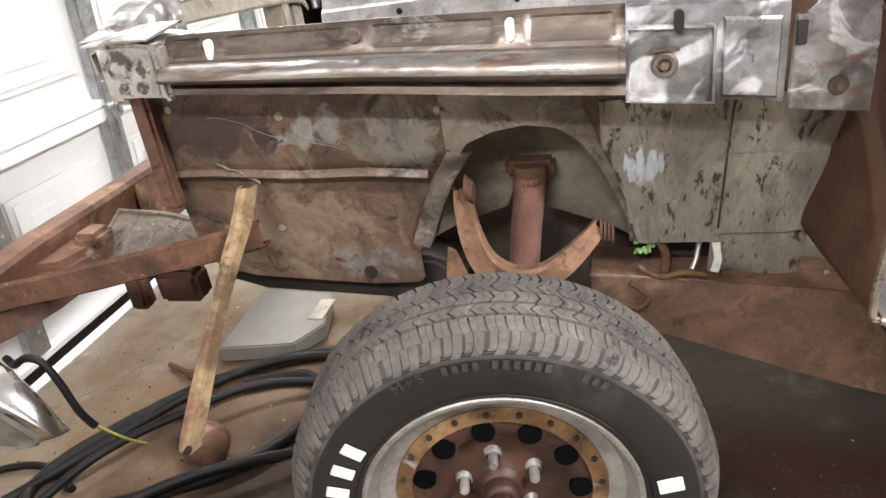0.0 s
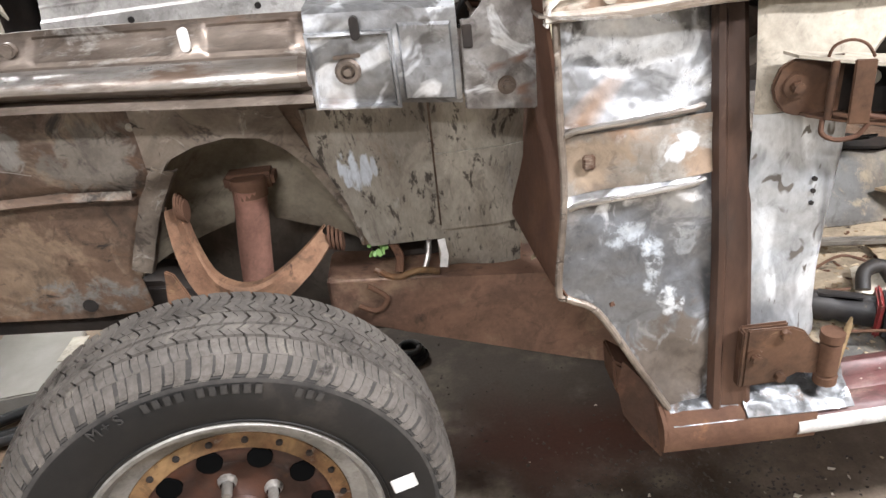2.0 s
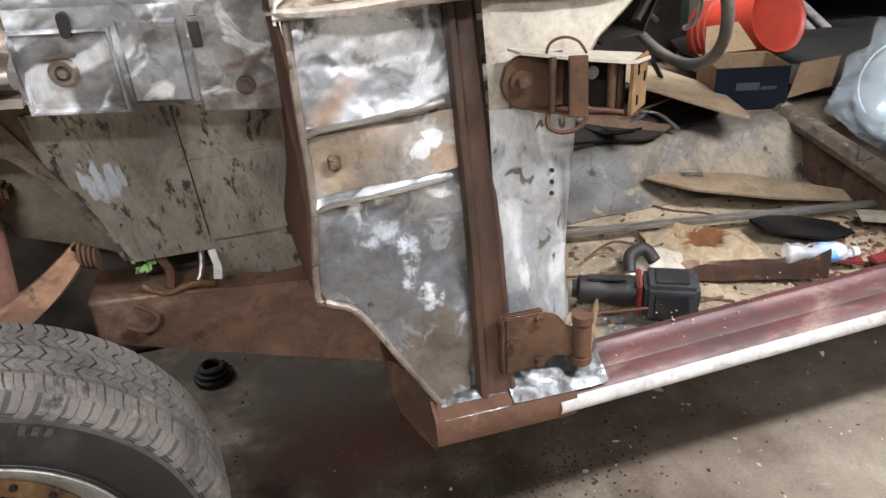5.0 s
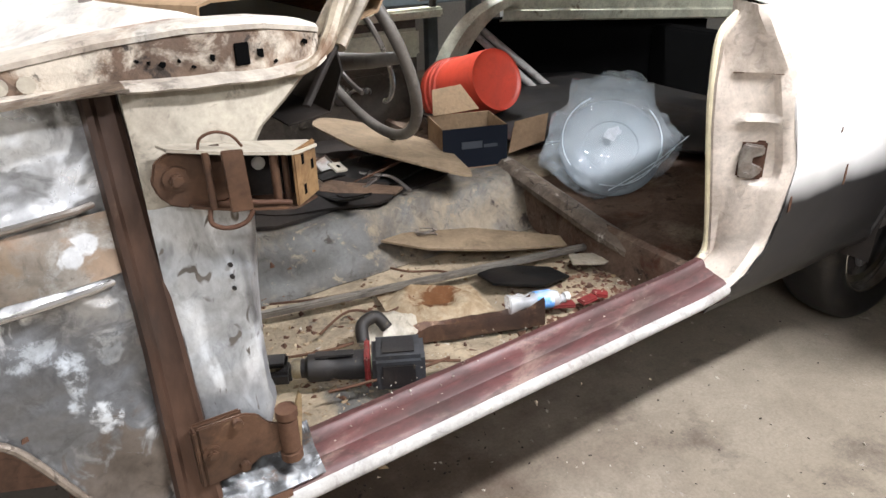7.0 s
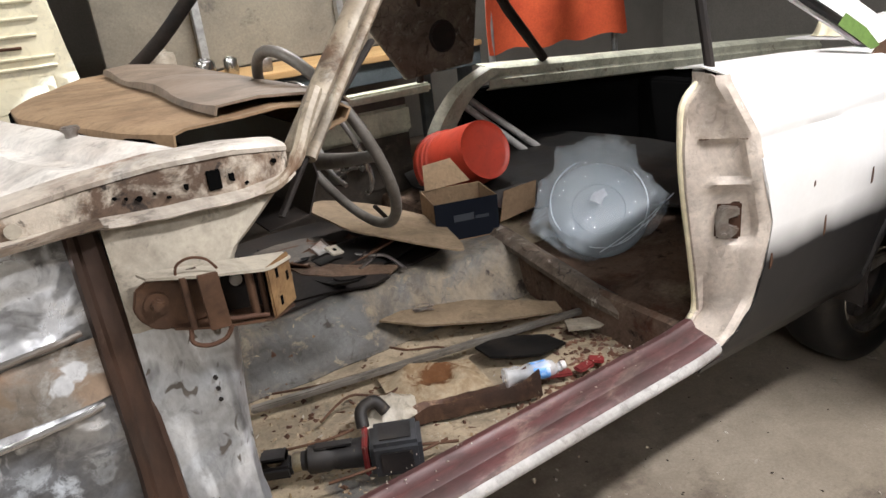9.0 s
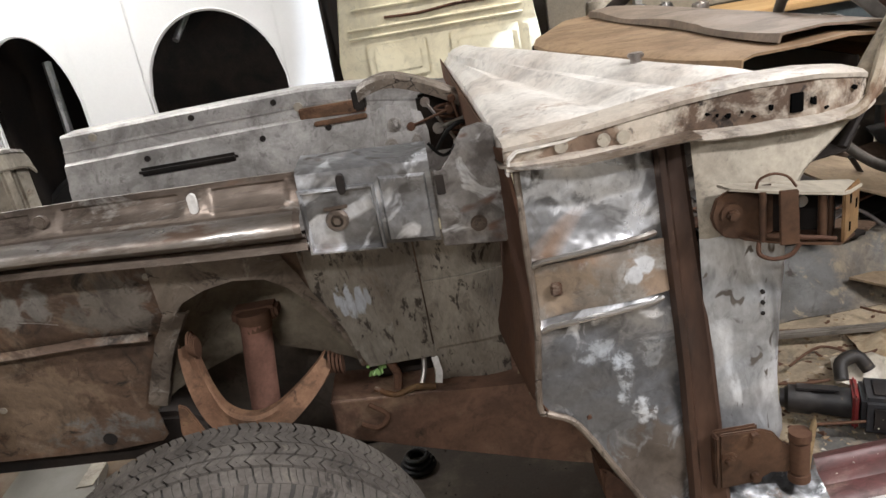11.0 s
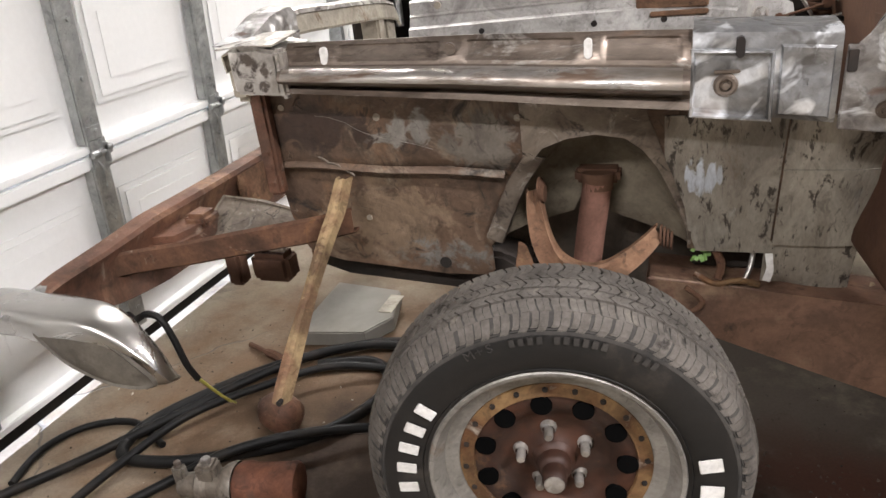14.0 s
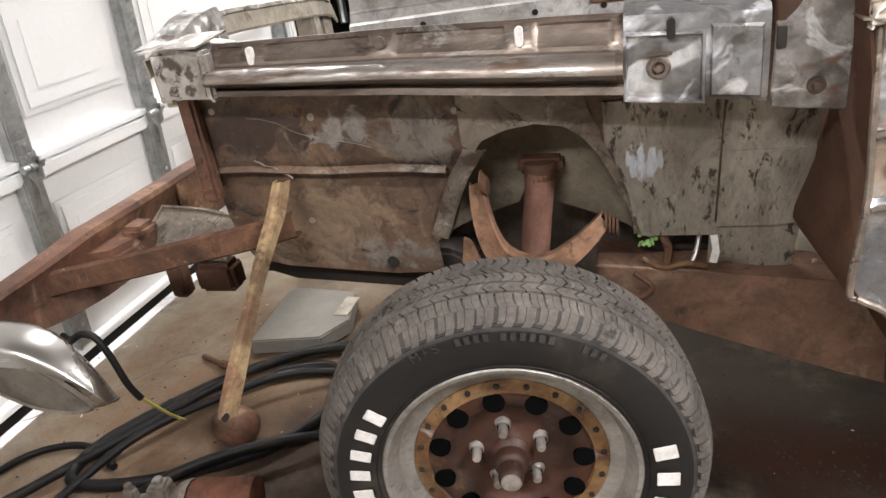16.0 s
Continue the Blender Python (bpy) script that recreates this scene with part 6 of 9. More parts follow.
def road_wheel(name, m, steel_centre, label):
    """Tyre, rim and hub about the local y axis; -y is outboard."""
    R, W = 0.316, 0.100
    prof = [(0.186, -0.072), (0.190, -0.082), (0.200, -0.090), (0.222, -0.098), (0.246, -0.101), (0.266, -0.099), (0.280, -0.094), (0.288, -0.087), (0.294, -0.079), (0.297, -0.070),
            (0.299, -0.055), (0.301, 0.0), (0.296, 0.045), (0.286, 0.068), (0.272, 0.087), (0.246, 0.101), (0.200, 0.090), (0.186, 0.072)]
    bm = bm_new()
    lathe(bm, prof, 96, m)
    tyre = part("tyre", bm, "rubber", None, "black tyre with raised white letters" if steel_centre else "")
    bm = bm_new()
    # rim: lip, well, dished centre
    lathe(bm, [(0.187, -0.070), (0.198, -0.080), (0.1995, -0.087), (0.196, -0.091), (0.190, -0.089), (0.183, -0.076), (0.178, -0.068), (0.176, -0.058), (0.164, -0.056), (0.152, -0.051), (0.148, 0.02), (0.172, 0.05), (0.190, 0.07)], 72, m)
    rim = part(name, bm, "rim_silver" if steel_centre else "chrome", car, label)
    tyre.parent = rim
    return rim, tyre


FW = Matrix.Translation((-0.004, 0.060, 0.307)) @ pose(0, 0, 0, 0, 0, 10)
rim, tyre = road_wheel("wheel", FW, True, "front wheel with silver lip and rusted steel centre")
# dusty tread blocks: six rows of bent, uneven blocks with a sipe in each
trnd = random.Random(5)
for row, (y0, y1, r0, r1, count) in enumerate(((-0.081, -0.0575, 0.2945, 0.302, 84), (-0.055, -0.0325, 0.3015, 0.3045, 76), (-0.030, -0.0055, 0.304, 0.3060, 70), (-0.003, 0.0215, 0.304, 0.3060, 70), (0.024, 0.050, 0.300, 0.3035, 76), (0.052, 0.074, 0.286, 0.2985, 84))):
    bm = bm_new()
    bend = (0.016, 0.024, -0.026, 0.026, -0.022, -0.016)[row]
    pitch = [trnd.choice((0.86, 1.0, 1.14)) for _ in range(count)]
    unit = 2 * math.pi / sum(pitch)
    a0 = 0.1 * row
    for w in pitch:
        span = w * unit
        for s0, s1 in ((0.0, 0.41), (0.445, 0.87)):
            v = []
            for k, u in enumerate((0.0, 0.5, 1.0)):
                yy = y0 + (y1 - y0) * u
                rr = r0 + (r1 - r0) * (u if row == 0 else (1 - u if row == 5 else 1.0))
                off = bend * (u if row in (0, 5) else 1 - abs(2 * u - 1))
                for s in (s0, s1):
                    ang = a0 + span * (s + 0.05 * (k == 1)) + off
                    jig = trnd.uniform(-0.0004, 0.0002)
                    v.append(bm.verts.new(((rr - 0.008) * math.cos(ang), yy, (rr - 0.008) * math.sin(ang))))
                    v.append(bm.verts.new(((rr + jig) * math.cos(ang), yy, (rr + jig) * math.sin(ang))))
            # per ring: inner and outer at s0, inner and outer at s1
            for f in ((1, 3, 7, 5), (5, 7, 11, 9), (0, 1, 3, 2), (8, 9, 11, 10), (0, 1, 5, 4), (4, 5, 9, 8), (2, 3, 7, 6), (6, 7, 11, 10)):
                bm.faces.new([v[i] for i in f])
        a0 += span
    bmesh.ops.transform(bm, matrix=FW, verts=bm.verts)
    tagged(part("tread_rib", bm, "tread", tyre, smooth=False), "dusty grey tread blocks", kind="stuff")
# shoulder lugs, hooked like interlocking claws down on to the sidewall
bm = bm_new()
for k in range(64):
    a = 2 * math.pi * k / 64 + trnd.uniform(-0.006, 0.006)
    for j, line in enumerate((((0.2955, 0.0), (0.287, 0.004), (0.279, 0.010), (0.2715, 0.026)), ((0.2945, 0.045), (0.286, 0.047), (0.280, 0.052), (0.2765, 0.060)))):
        v = []
        for r, off in line:
            y = curve_at([(0.266, -0.0985), (0.280, -0.0946), (0.288, -0.0876), (0.2945, -0.0796), (0.297, -0.072)], r)
            for s in (-1, 1):
                ang = a + off + s * (0.0062 if j == 0 else 0.0048) / r
                for d in (0.002, -0.0017):
                    v.append(bm.verts.new((r * math.cos(ang), y + d, r * math.sin(ang))))
        for q in range(3):
            o = 4 * q
            for f in ((1, 3, 7, 5), (0, 1, 5, 4), (2, 3, 7, 6)):
                bm.faces.new([v[o + i] for i in f])
        bm.faces.new([v[i] for i in (12, 13, 15, 14)])
bmesh.ops.transform(bm, matrix=FW, verts=bm.verts)
tagged(part("tyre_shoulder", bm, "tread", tyre, smooth=False), "dusty shoulder lugs", kind="stuff")
bm = bm_new()
lathe(bm, [(0.266, -0.0994), (0.270, -0.0988), (0.280, -0.0946), (0.2885, -0.0876), (0.2945, -0.0796), (0.2975, -0.0705), (0.2995, -0.055), (0.3015, 0.0), (0.2965, 0.045), (0.2865, 0.0685), (0.2725, 0.0876)], 96, FW)
part("dusty_shoulder", bm, "shoulder", tyre, "dusty grey shoulder of the tyre")
for r in (0.276, 0.2725, 0.205):
    bm = bm_new()
    y = curve_at([(0.200, -0.0905), (0.222, -0.0985), (0.246, -0.1015), (0.266, -0.0995), (0.280, -0.0945)], r)
    lathe(bm, [(r - 0.0012, y + 0.001), (r, y - 0.0015), (r + 0.0012, y + 0.001)], 96, FW)
    part("sidewall_ring", bm, "rubber", tyre)


def on_sidewall(angle, r):
    """A frame lying on the sidewall: x along the tread, y outward from the hub, z away from the rubber."""
    a = radians(angle)
    y = curve_at([(0.200, -0.0905), (0.222, -0.0985), (0.246, -0.1015), (0.266, -0.0995), (0.280, -0.0945)], r)
    out = Vector((math.cos(a), 0, math.sin(a)))
    away = Vector((0, -1, 0))
    tang = out.cross(away)
    mm = Matrix((tang, out, away)).transposed().to_4x4()
    mm.translation = Vector((r * math.cos(a), y - 0.001, r * math.sin(a)))
    return FW @ mm


# the white maker's lettering stands as plain bars of its size
for first, step, wide, tall in ((183, 9.7, 0.0098, 0.0160), (10.5, 12.4, 0.0125, 0.0170)):
    for k in range(5):
        bm = bm_new()
        box(bm, (-wide, -tall, 0.0), (wide, tall, 0.0022), 0.0012)
        bmesh.ops.transform(bm, matrix=on_sidewall(first - step * k, 0.230), verts=bm.verts)
        part("raised_bar", bm, "letter", tyre, "raised white bar on the sidewall")
# small moulded marks in the rubber, too worn to read
for a0, n in ((101, 4), (87, 6), (62, 3)):
    for k in range(n):
        bm = bm_new()
        box(bm, (-0.0045, -0.007, 0.0), (0.0045, 0.007, 0.0016), 0.0008)
        bmesh.ops.transform(bm, matrix=on_sidewall(a0 - 2.9 * k, 0.259), verts=bm.verts)
        part("moulded_mark", bm, "shoulder", tyre)


def letters(text, size, m, material, parent, depth=0.0008):
    cu = bpy.data.curves.new("lettering", "FONT")
    cu.body, cu.size, cu.align_x, cu.align_y, cu.extrude = text, size, "CENTER", "CENTER", depth
    ob = new("lettering_source", cu)
    me = bpy.data.meshes.new_from_object(ob)
    bpy.data.objects.remove(ob)
    me.transform(m)
    me.materials.append(M[material])
    o = new("lettering", me)
    o.parent = parent
    return o


def arc_text(text, centre, r, size, step):
    for i, ch in enumerate(text):
        if ch != " ":
            letters(ch, size, on_sidewall(centre + step * ((len(text) - 1) / 2 - i), r), "shoulder", tyre)


arc_text("M+S", 112, 0.258, 0.021, 3.6)
# rusted centre: dished disc with ten round vents, studs and hub
bm = bm_new()
lathe(bm, [(0.152, -0.046), (0.146, -0.044), (0.139, -0.047), (0.130, -0.050), (0.120, -0.052), (0.105, -0.050), (0.092, -0.038), (0.080, -0.030), (0.060, -0.030), (0.046, -0.034), (0.036, -0.042), (0.034, -0.042)], 72, FW)
centre = part("wheel_centre", bm, "rim_rust", rim, "rust-brown dished steel wheel centre")
bm = bm_new()
lathe(bm, [(0.154, -0.046), (0.152, -0.0535), (0.142, -0.0545), (0.130, -0.0555), (0.128, -0.050)], 72, FW)
part("rusty_band", bm, "band", rim, "yellow-brown corroded band inside the lip")
for k in range(11):
    a = radians(98) + 2 * math.pi * k / 11
    bm = bm_new()
    disc(bm, (0.113 * math.cos(a), -0.0515, 0.113 * math.sin(a)), 0.0168, 0.008, "y", 18, 0.0, FW)
    part("vent_hole", bm, "void", centre, "dark round vent hole")
for k in range(20):
    a = 2 * math.pi * (k + 0.2) / 20
    bm = bm_new()
    disc(bm, (0.143 * math.cos(a), -0.0550, 0.143 * math.sin(a)), 0.0046, 0.006, "y", 10, 0.001, FW)
    part("rivet", bm, "dark", rim)
bm = bm_new()
lathe(bm, [(0.0, -0.104), (0.015, -0.103), (0.0185, -0.099), (0.0195, -0.088), (0.0195, -0.074), (0.024, -0.071), (0.0265, -0.066), (0.027, -0.052), (0.034, -0.046), (0.040, -0.03)], 32, FW)
part("hub", bm, "rim_rust", rim, "rusty hub with a bright worn cap")
bm = bm_new()
lathe(bm, [(0.0, -0.1075), (0.010, -0.107), (0.0155, -0.1045), (0.0165, -0.098)], 24, FW)
part("grease_cap", bm, "cap_metal", rim, "blotched bare metal grease cap")
for k in range(5):
    a = radians(98 + 72 * k)
    bm = bm_new()
    cxs, czs = 0.054 * math.cos(a), 0.054 * math.sin(a)
    lathe(bm, [(0.0, -0.060), (0.006, -0.0595), (0.0075, -0.056), (0.0075, -0.03)], 12, FW @ Matrix.Translation((cxs, 0, czs)))
    lathe(bm, [(0.010, -0.040), (0.013, -0.034), (0.014, -0.03)], 12, FW @ Matrix.Translation((cxs, 0, czs)))
    part("wheel_stud", bm, "cap_metal", rim, "threaded wheel stud without a nut")
RW = Matrix.Translation((2.53, 0.195, 0.258)) @ Matrix.Scale(0.855, 4)
rr, rt = road_wheel("wheel", RW, False, "rear wheel with chromed slotted rim, tucked under the quarter panel")
bm = bm_new()
lathe(bm, [(0.152, -0.02), (0.11, 0.0), (0.07, 0.01), (0.035, 0.0), (0.03, -0.03), (0.0, -0.034)], 40, RW)
part("wheel_centre", bm, "dark", rr)
for k in range(5):
    a = 2 * math.pi * k / 5
    bm = bm_new()
    mm = RW @ pose(0, 0, 0, 0, 72 * k, 0)
    prism(bm, [(0.03, -0.028), (0.15, -0.020), (0.15, 0.020), (0.03, 0.028)], "y", -0.035, -0.012, 0.006, mm)
    part("spoke", bm, "steel", rr)

M["lens_grey"] = surf("dull_grey_lens", (0.075, 0.065, 0.052), (0.11, 0.097, 0.078), 8, rough=0.5, bump=0.12, grime=0.4, spec=0.2)
# ---- bumper, its brackets and the fender brace ----
bm = bm_new()
rows = []
path = smooth_path([(-0.925, -0.05, 0.556), (-0.915, -0.01, 0.552), (-0.905, 0.12, 0.541), (-0.92, 0.40, 0.532), (-0.935, 0.85, 0.530), (-0.925, 1.3, 0.535), (-0.915, 1.58, 0.54), (-0.92, 1.73, 0.535), (-0.84, 1.80, 0.53)], 6)
for i, p in enumerate(path):
    d = (path[min(i + 1, len(path) - 1)] - path[max(i - 1, 0)]).normalized()
    out = Vector((d.y, -d.x, 0))
    out = out if out.dot(Vector((-1, -1 if p.y < 0.8 else 1, 0))) > 0 else -out
    h = 0.014 + 0.058 * min(1.0, i / 15)
    drop = 0.0
    rows.append([p + out * a + Vector((0, 0, b * h + drop)) for a, b in ((-0.035, 0.92), (-0.02, 1.0), (0.0, 0.98), (0.022, 0.75), (0.032, 0.35), (0.018, 0.1), (0.020, -0.1), (0.030, -0.4), (0.02, -0.8), (-0.005, -1.0), (-0.03, -0.95))])
sheet(bm, rows, 0.003)
bumper = part("bumper", bm, "chrome", car, "chromed front bumper with a pointed wrap-round end")
bm = bm_new()
rows = []
for i, p in enumerate(path[3:], 3):
    d = (path[min(i + 1, len(path) - 1)] - path[max(i - 1, 0)]).normalized()
    out = Vector((-d.y, d.x, 0))
    out = out if out.dot(Vector((-1, 0, 0))) > 0 else -out
    rows.append([p + Vector((0.0, 0, 0)) + out * a + Vector((0, 0, b * (0.014 + 0.060 * min(1.0, i / 15)))) for a, b in ((0.006, 1.06), (-0.02, 1.08), (-0.036, 1.03), (-0.040, 0.88), (-0.030, 0.5), (-0.026, 0.0), (-0.030, -0.5), (-0.040, -0.9), (-0.03, -0.98))])
sheet(bm, rows, 0.002)
part("bumper_back", bm, "bumper_rust", bumper, "rust-brown inner side of the bumper")
bm = bm_new()
rows = []
for x, zt, zb, d in ((-1.0, 0.60, 0.53, 0.05), (-0.92, 0.598, 0.53, 0.05), (-0.86, 0.595, 0.522, 0.052), (-0.80, 0.593, 0.485, 0.052), (-0.76, 0.590, 0.463, 0.048), (-0.735, 0.582, 0.453, 0.044), (-0.713, 0.568, 0.447, 0.039), (-0.685, 0.540, 0.441, 0.030), (-0.658, 0.507, 0.444, 0.019), (-0.642, 0.476, 0.449, 0.009), (-0.637, 0.462, 0.455, 0.002)):
    ring = []
    for k in range(24):
        a = 2 * math.pi * k / 24
        ca, sa = math.cos(a), math.sin(a)
        ring.append((x + 0.012, -0.075 + d * math.copysign(abs(ca) ** 0.42, ca) - 0.014 * sa, (zt + zb) / 2 - 0.010 + (zt - zb) / 2 * math.copysign(abs(sa) ** 0.6, sa)))
    rows.append(ring)
sheet(bm, rows, 0.0, close=True)
part("bumper_end", bm, "chrome", bumper, "pointed chrome wrap-round end of the bumper")
bm = bm_new()
END_D = [(-1.0, 0.05), (-0.80, 0.052), (-0.735, 0.044), (-0.685, 0.030), (-0.658, 0.019), (-0.642, 0.009)]
LENS = smooth_path([(-0.862, 0, 0.558), (-0.80, 0, 0.562), (-0.742, 0, 0.552), (-0.70, 0, 0.518), (-0.664, 0, 0.474), (-0.672, 0, 0.462), (-0.72, 0, 0.470), (-0.79, 0, 0.500), (-0.84, 0, 0.532)], 3, True)
rings = []
for s, lift in ((1.05, 0.000), (1.03, 0.004), (1.0, 0.002), (0.97, 0.001), (0.7, 0.0045), (0.35, 0.006), (0.02, 0.0065)):
    ring = []
    for p in LENS:
        x, z = -0.765 + (p.x + 0.765) * s, 0.515 + (p.z - 0.515) * s
        ring.append((x + 0.020, -0.0765 - curve_at(END_D, x) - lift + 0.010 * (z - 0.515) / 0.06, z - 0.006))
    rings.append(ring)
sheet(bm, rings, 0.003, close=True)
part("signal_lens", bm, "lens_grey", bumper, "dull grey turn signal lens set in the bumper end")
bm = bm_new()
rows = []
for p in smooth_path([(-0.40, 0.235, 0.622), (-0.47, 0.205, 0.613), (-0.60, 0.180, 0.595), (-0.74, 0.155, 0.574), (-0.86, 0.130, 0.560), (-0.90, 0.09, 0.556), (-0.915, 0.05, 0.552)], 5):
    rows.append([p + Vector((0.0, -0.004, 0.021)), p + Vector((0, -0.010, 0.018)), p + Vector((0, -0.010, -0.018)), p + Vector((0, -0.002, -0.022)), p + Vector((0, 0.012, -0.02))])
sheet(bm, rows, 0.005)
part("bumper_arm", bm, "rust", bumper, "rusty pressed-steel bumper arm")
bm = bm_new()
prism(bm, [(-0.90, 0.20), (-0.82, 0.22), (-0.80, 0.30), (-0.84, 0.40), (-0.91, 0.42)], "z", 0.515, 0.572, 0.014)
box(bm, (-0.86, 0.30, 0.560), (-0.80, 0.36, 0.590), 0.010, None)
part("bumper_bracket", bm, "bumper_rust", bumper, "bent rusty bracket behind the bumper")
bm = bm_new()
sheet(bm, [[(-0.86, 0.34, 0.515), (-0.84, 0.44, 0.575)], [(-0.76, 0.345, 0.505), (-0.75, 0.45, 0.56)], [(-0.66, 0.35, 0.495), (-0.65, 0.45, 0.535)]], 0.006)
tube(bm, [(-0.865, 0.335, 0.512), (-0.845, 0.44, 0.580), (-0.75, 0.452, 0.565), (-0.65, 0.452, 0.540), (-0.655, 0.35, 0.492), (-0.76, 0.343, 0.503), (-0.865, 0.335, 0.512)], 0.007, 6)
part("bumper_tray", bm, "hoop", bumper, "dull steel tray plate behind the bumper")
bm = bm_new()
sheet(bm, [[(-0.888 - 0.006 * math.sin(k * 3.1), 0.56 + 0.028 * k, z) for k in range(6)] for z in (0.485, 0.51, 0.54, 0.57, 0.592)], 0.006)
part("bumper_bracket", bm, "orange_rust", bumper, "ribbed tan-orange plate on the bumper back")
bm = bm_new()
box(bm, (-0.76, 0.36, 0.40), (-0.66, 0.42, 0.47), 0.012)
box(bm, (-0.78, 0.30, 0.42), (-0.74, 0.34, 0.50), 0.008)
part("frame_horn", bm, "rust_dark", bumper, "dark rusty end of the frame horn")
bm = bm_new()
rows = []
for p in smooth_path([(-0.405, 0.225, 0.705), (-0.412, 0.19, 0.655), (-0.418, 0.16, 0.625), (-0.425, 0.12, 0.583), (-0.433, 0.04, 0.505), (-0.440, -0.03, 0.43), (-0.442, -0.05, 0.405)], 4):
    k = (0.705 - p.z) / 0.30
    w = 0.0105 + 0.002 * math.sin(9 * k)
    rows.append([p + Vector((-w, 0.010, 0)), p + Vector((-w * 0.9, -0.004, 0)), p + Vector((-w * 0.3, -0.007, 0)), p + Vector((w * 0.2, -0.001, 0)), p + Vector((w * 0.75, -0.006, 0)), p + Vector((w, 0.012, 0))])
sheet(bm, rows, 0.004)
brace = part("fender_brace", bm, "stay", car, "rusty yellow-primed fender brace hanging from the apron")
bm = bm_new()
disc(bm, (-0.437, -0.058, 0.412), 0.005, 0.01, "y", 10)
part("hole", bm, "dark", brace)

# ---- door hinges on the pillar ----


def upper_hinge():
    """Open box hinge: rounded base plate, two leaves, a flat web, an oblique end plate with slots, pins and hold-open springs."""
    def down(x):
        return -0.15 * (x - 0.785)

    def leaf(outline, z, thick):
        bm = bm_new()
        a = [bm.verts.new((x, y, z + down(x))) for x, y in outline]
        b = [bm.verts.new((x, y, z + thick + down(x))) for x, y in outline]
        bm.faces.new(a)
        bm.faces.new(b[::-1])
        for i in range(len(a)):
            j = (i + 1) % len(a)
            bm.faces.new((a[i], a[j], b[j], b[i]))
        return bm
    bm = bm_new()
    prism(bm, [(0.714, 0.812), (0.718, 0.797), (0.730, 0.782), (0.745, 0.776), (0.795, 0.776), (0.795, 0.842), (0.735, 0.842), (0.721, 0.834)], "y", 0.072, 0.079, 0.002)
    hinge = part("upper_hinge", bm, "hinge_brown", car, "rusty open upper door hinge without its door")
    part("top_leaf", leaf([(0.728, 0.085), (0.735, 0.064), (0.785, 0.047), (0.815, 0.041), (0.863, 0.034), (0.872, 0.038), (0.908, 0.070), (0.905, 0.092), (0.80, 0.092)], 0.838, 0.0035), "cream", hinge, "cream-painted top leaf")
    part("bottom_leaf", leaf([(0.745, 0.085), (0.752, 0.062), (0.785, 0.047), (0.815, 0.041), (0.858, 0.034), (0.866, 0.038), (0.902, 0.070), (0.90, 0.090), (0.80, 0.090)], 0.772, 0.003), "hinge_brown", hinge)
    d = Vector((0.038, 0.034, 0)).normalized()
    n = Vector((d.y, -d.x, 0))
    bm = bm_new()
    m = Matrix((d, n, Vector((0, 0, 1)))).transposed().to_4x4()
    m.translation = (0.864, 0.035, 0.762)
    box(bm, (0.0, -0.003, 0.0), (0.056, 0.001, 0.068), 0.0018, m)
    end = part("end_plate", bm, "band", hinge, "dirty cream and brown end plate")
    for u, v in ((0.020, 0.053), (0.043, 0.040), (0.020, 0.016)):
        bm = bm_new()
        box(bm, (u - 0.0028, 0.0005, v - 0.006), (u + 0.0028, 0.0016, v + 0.006), 0.0, m)
        part("slot", bm, "void", end)
    bm = bm_new()
    prism(bm, [(0.787, 0.772), (0.812, 0.770), (0.809, 0.842), (0.785, 0.844)], "y", 0.038, 0.042, 0.001)
    part("web", bm, "hinge_brown", hinge, "flat brown web plate")
    for x, y, r in ((0.772, 0.054, 0.0045), (0.846, 0.050, 0.0055), (0.862, 0.060, 0.004)):
        bm = bm_new()
        tube(bm, [(x, y, 0.773 + down(x)), (x, y, 0.840 + down(x))], r, 10)
        part("pin", bm, "hinge_brown", hinge)
    bm = bm_new()
    prism(bm, [(0.795, 0.770), (0.885, 0.760), (0.885, 0.826), (0.795, 0.840)], "y", 0.087, 0.090)
    part("back_plate", bm, "dark", hinge)
    bm = bm_new()
    disc(bm, (0.740, 0.067, 0.812), 0.0085, 0.012, "y", 6, 0.002)
    disc(bm, (0.740, 0.071, 0.812), 0.0150, 0.004, "y", 18, 0.001)
    part("bolt", bm, "hinge_brown", hinge)
    bm = bm_new()
    disc(bm, (0.838, 0.085, 0.808), 0.008, 0.006, "y", 12, 0.001)
    part("bolt", bm, "letter", hinge)
    for pth, r in (([(0.766, 0.060, 0.842), (0.770, 0.058, 0.856), (0.785, 0.054, 0.862), (0.802, 0.052, 0.856), (0.812, 0.05, 0.842)], 0.0017),
                   ([(0.768, 0.056, 0.774), (0.766, 0.050, 0.760), (0.782, 0.046, 0.752), (0.802, 0.042, 0.756), (0.812, 0.04, 0.770)], 0.0030),
                   ([(0.80, 0.045, 0.782), (0.82, 0.042, 0.776), (0.84, 0.042, 0.772), (0.858, 0.040, 0.768)], 0.003)):
        bm = bm_new()
        tube(bm, smooth_path(pth, 5), r, 8)
        part("hold_spring", bm, "rust_dark", hinge)


upper_hinge()


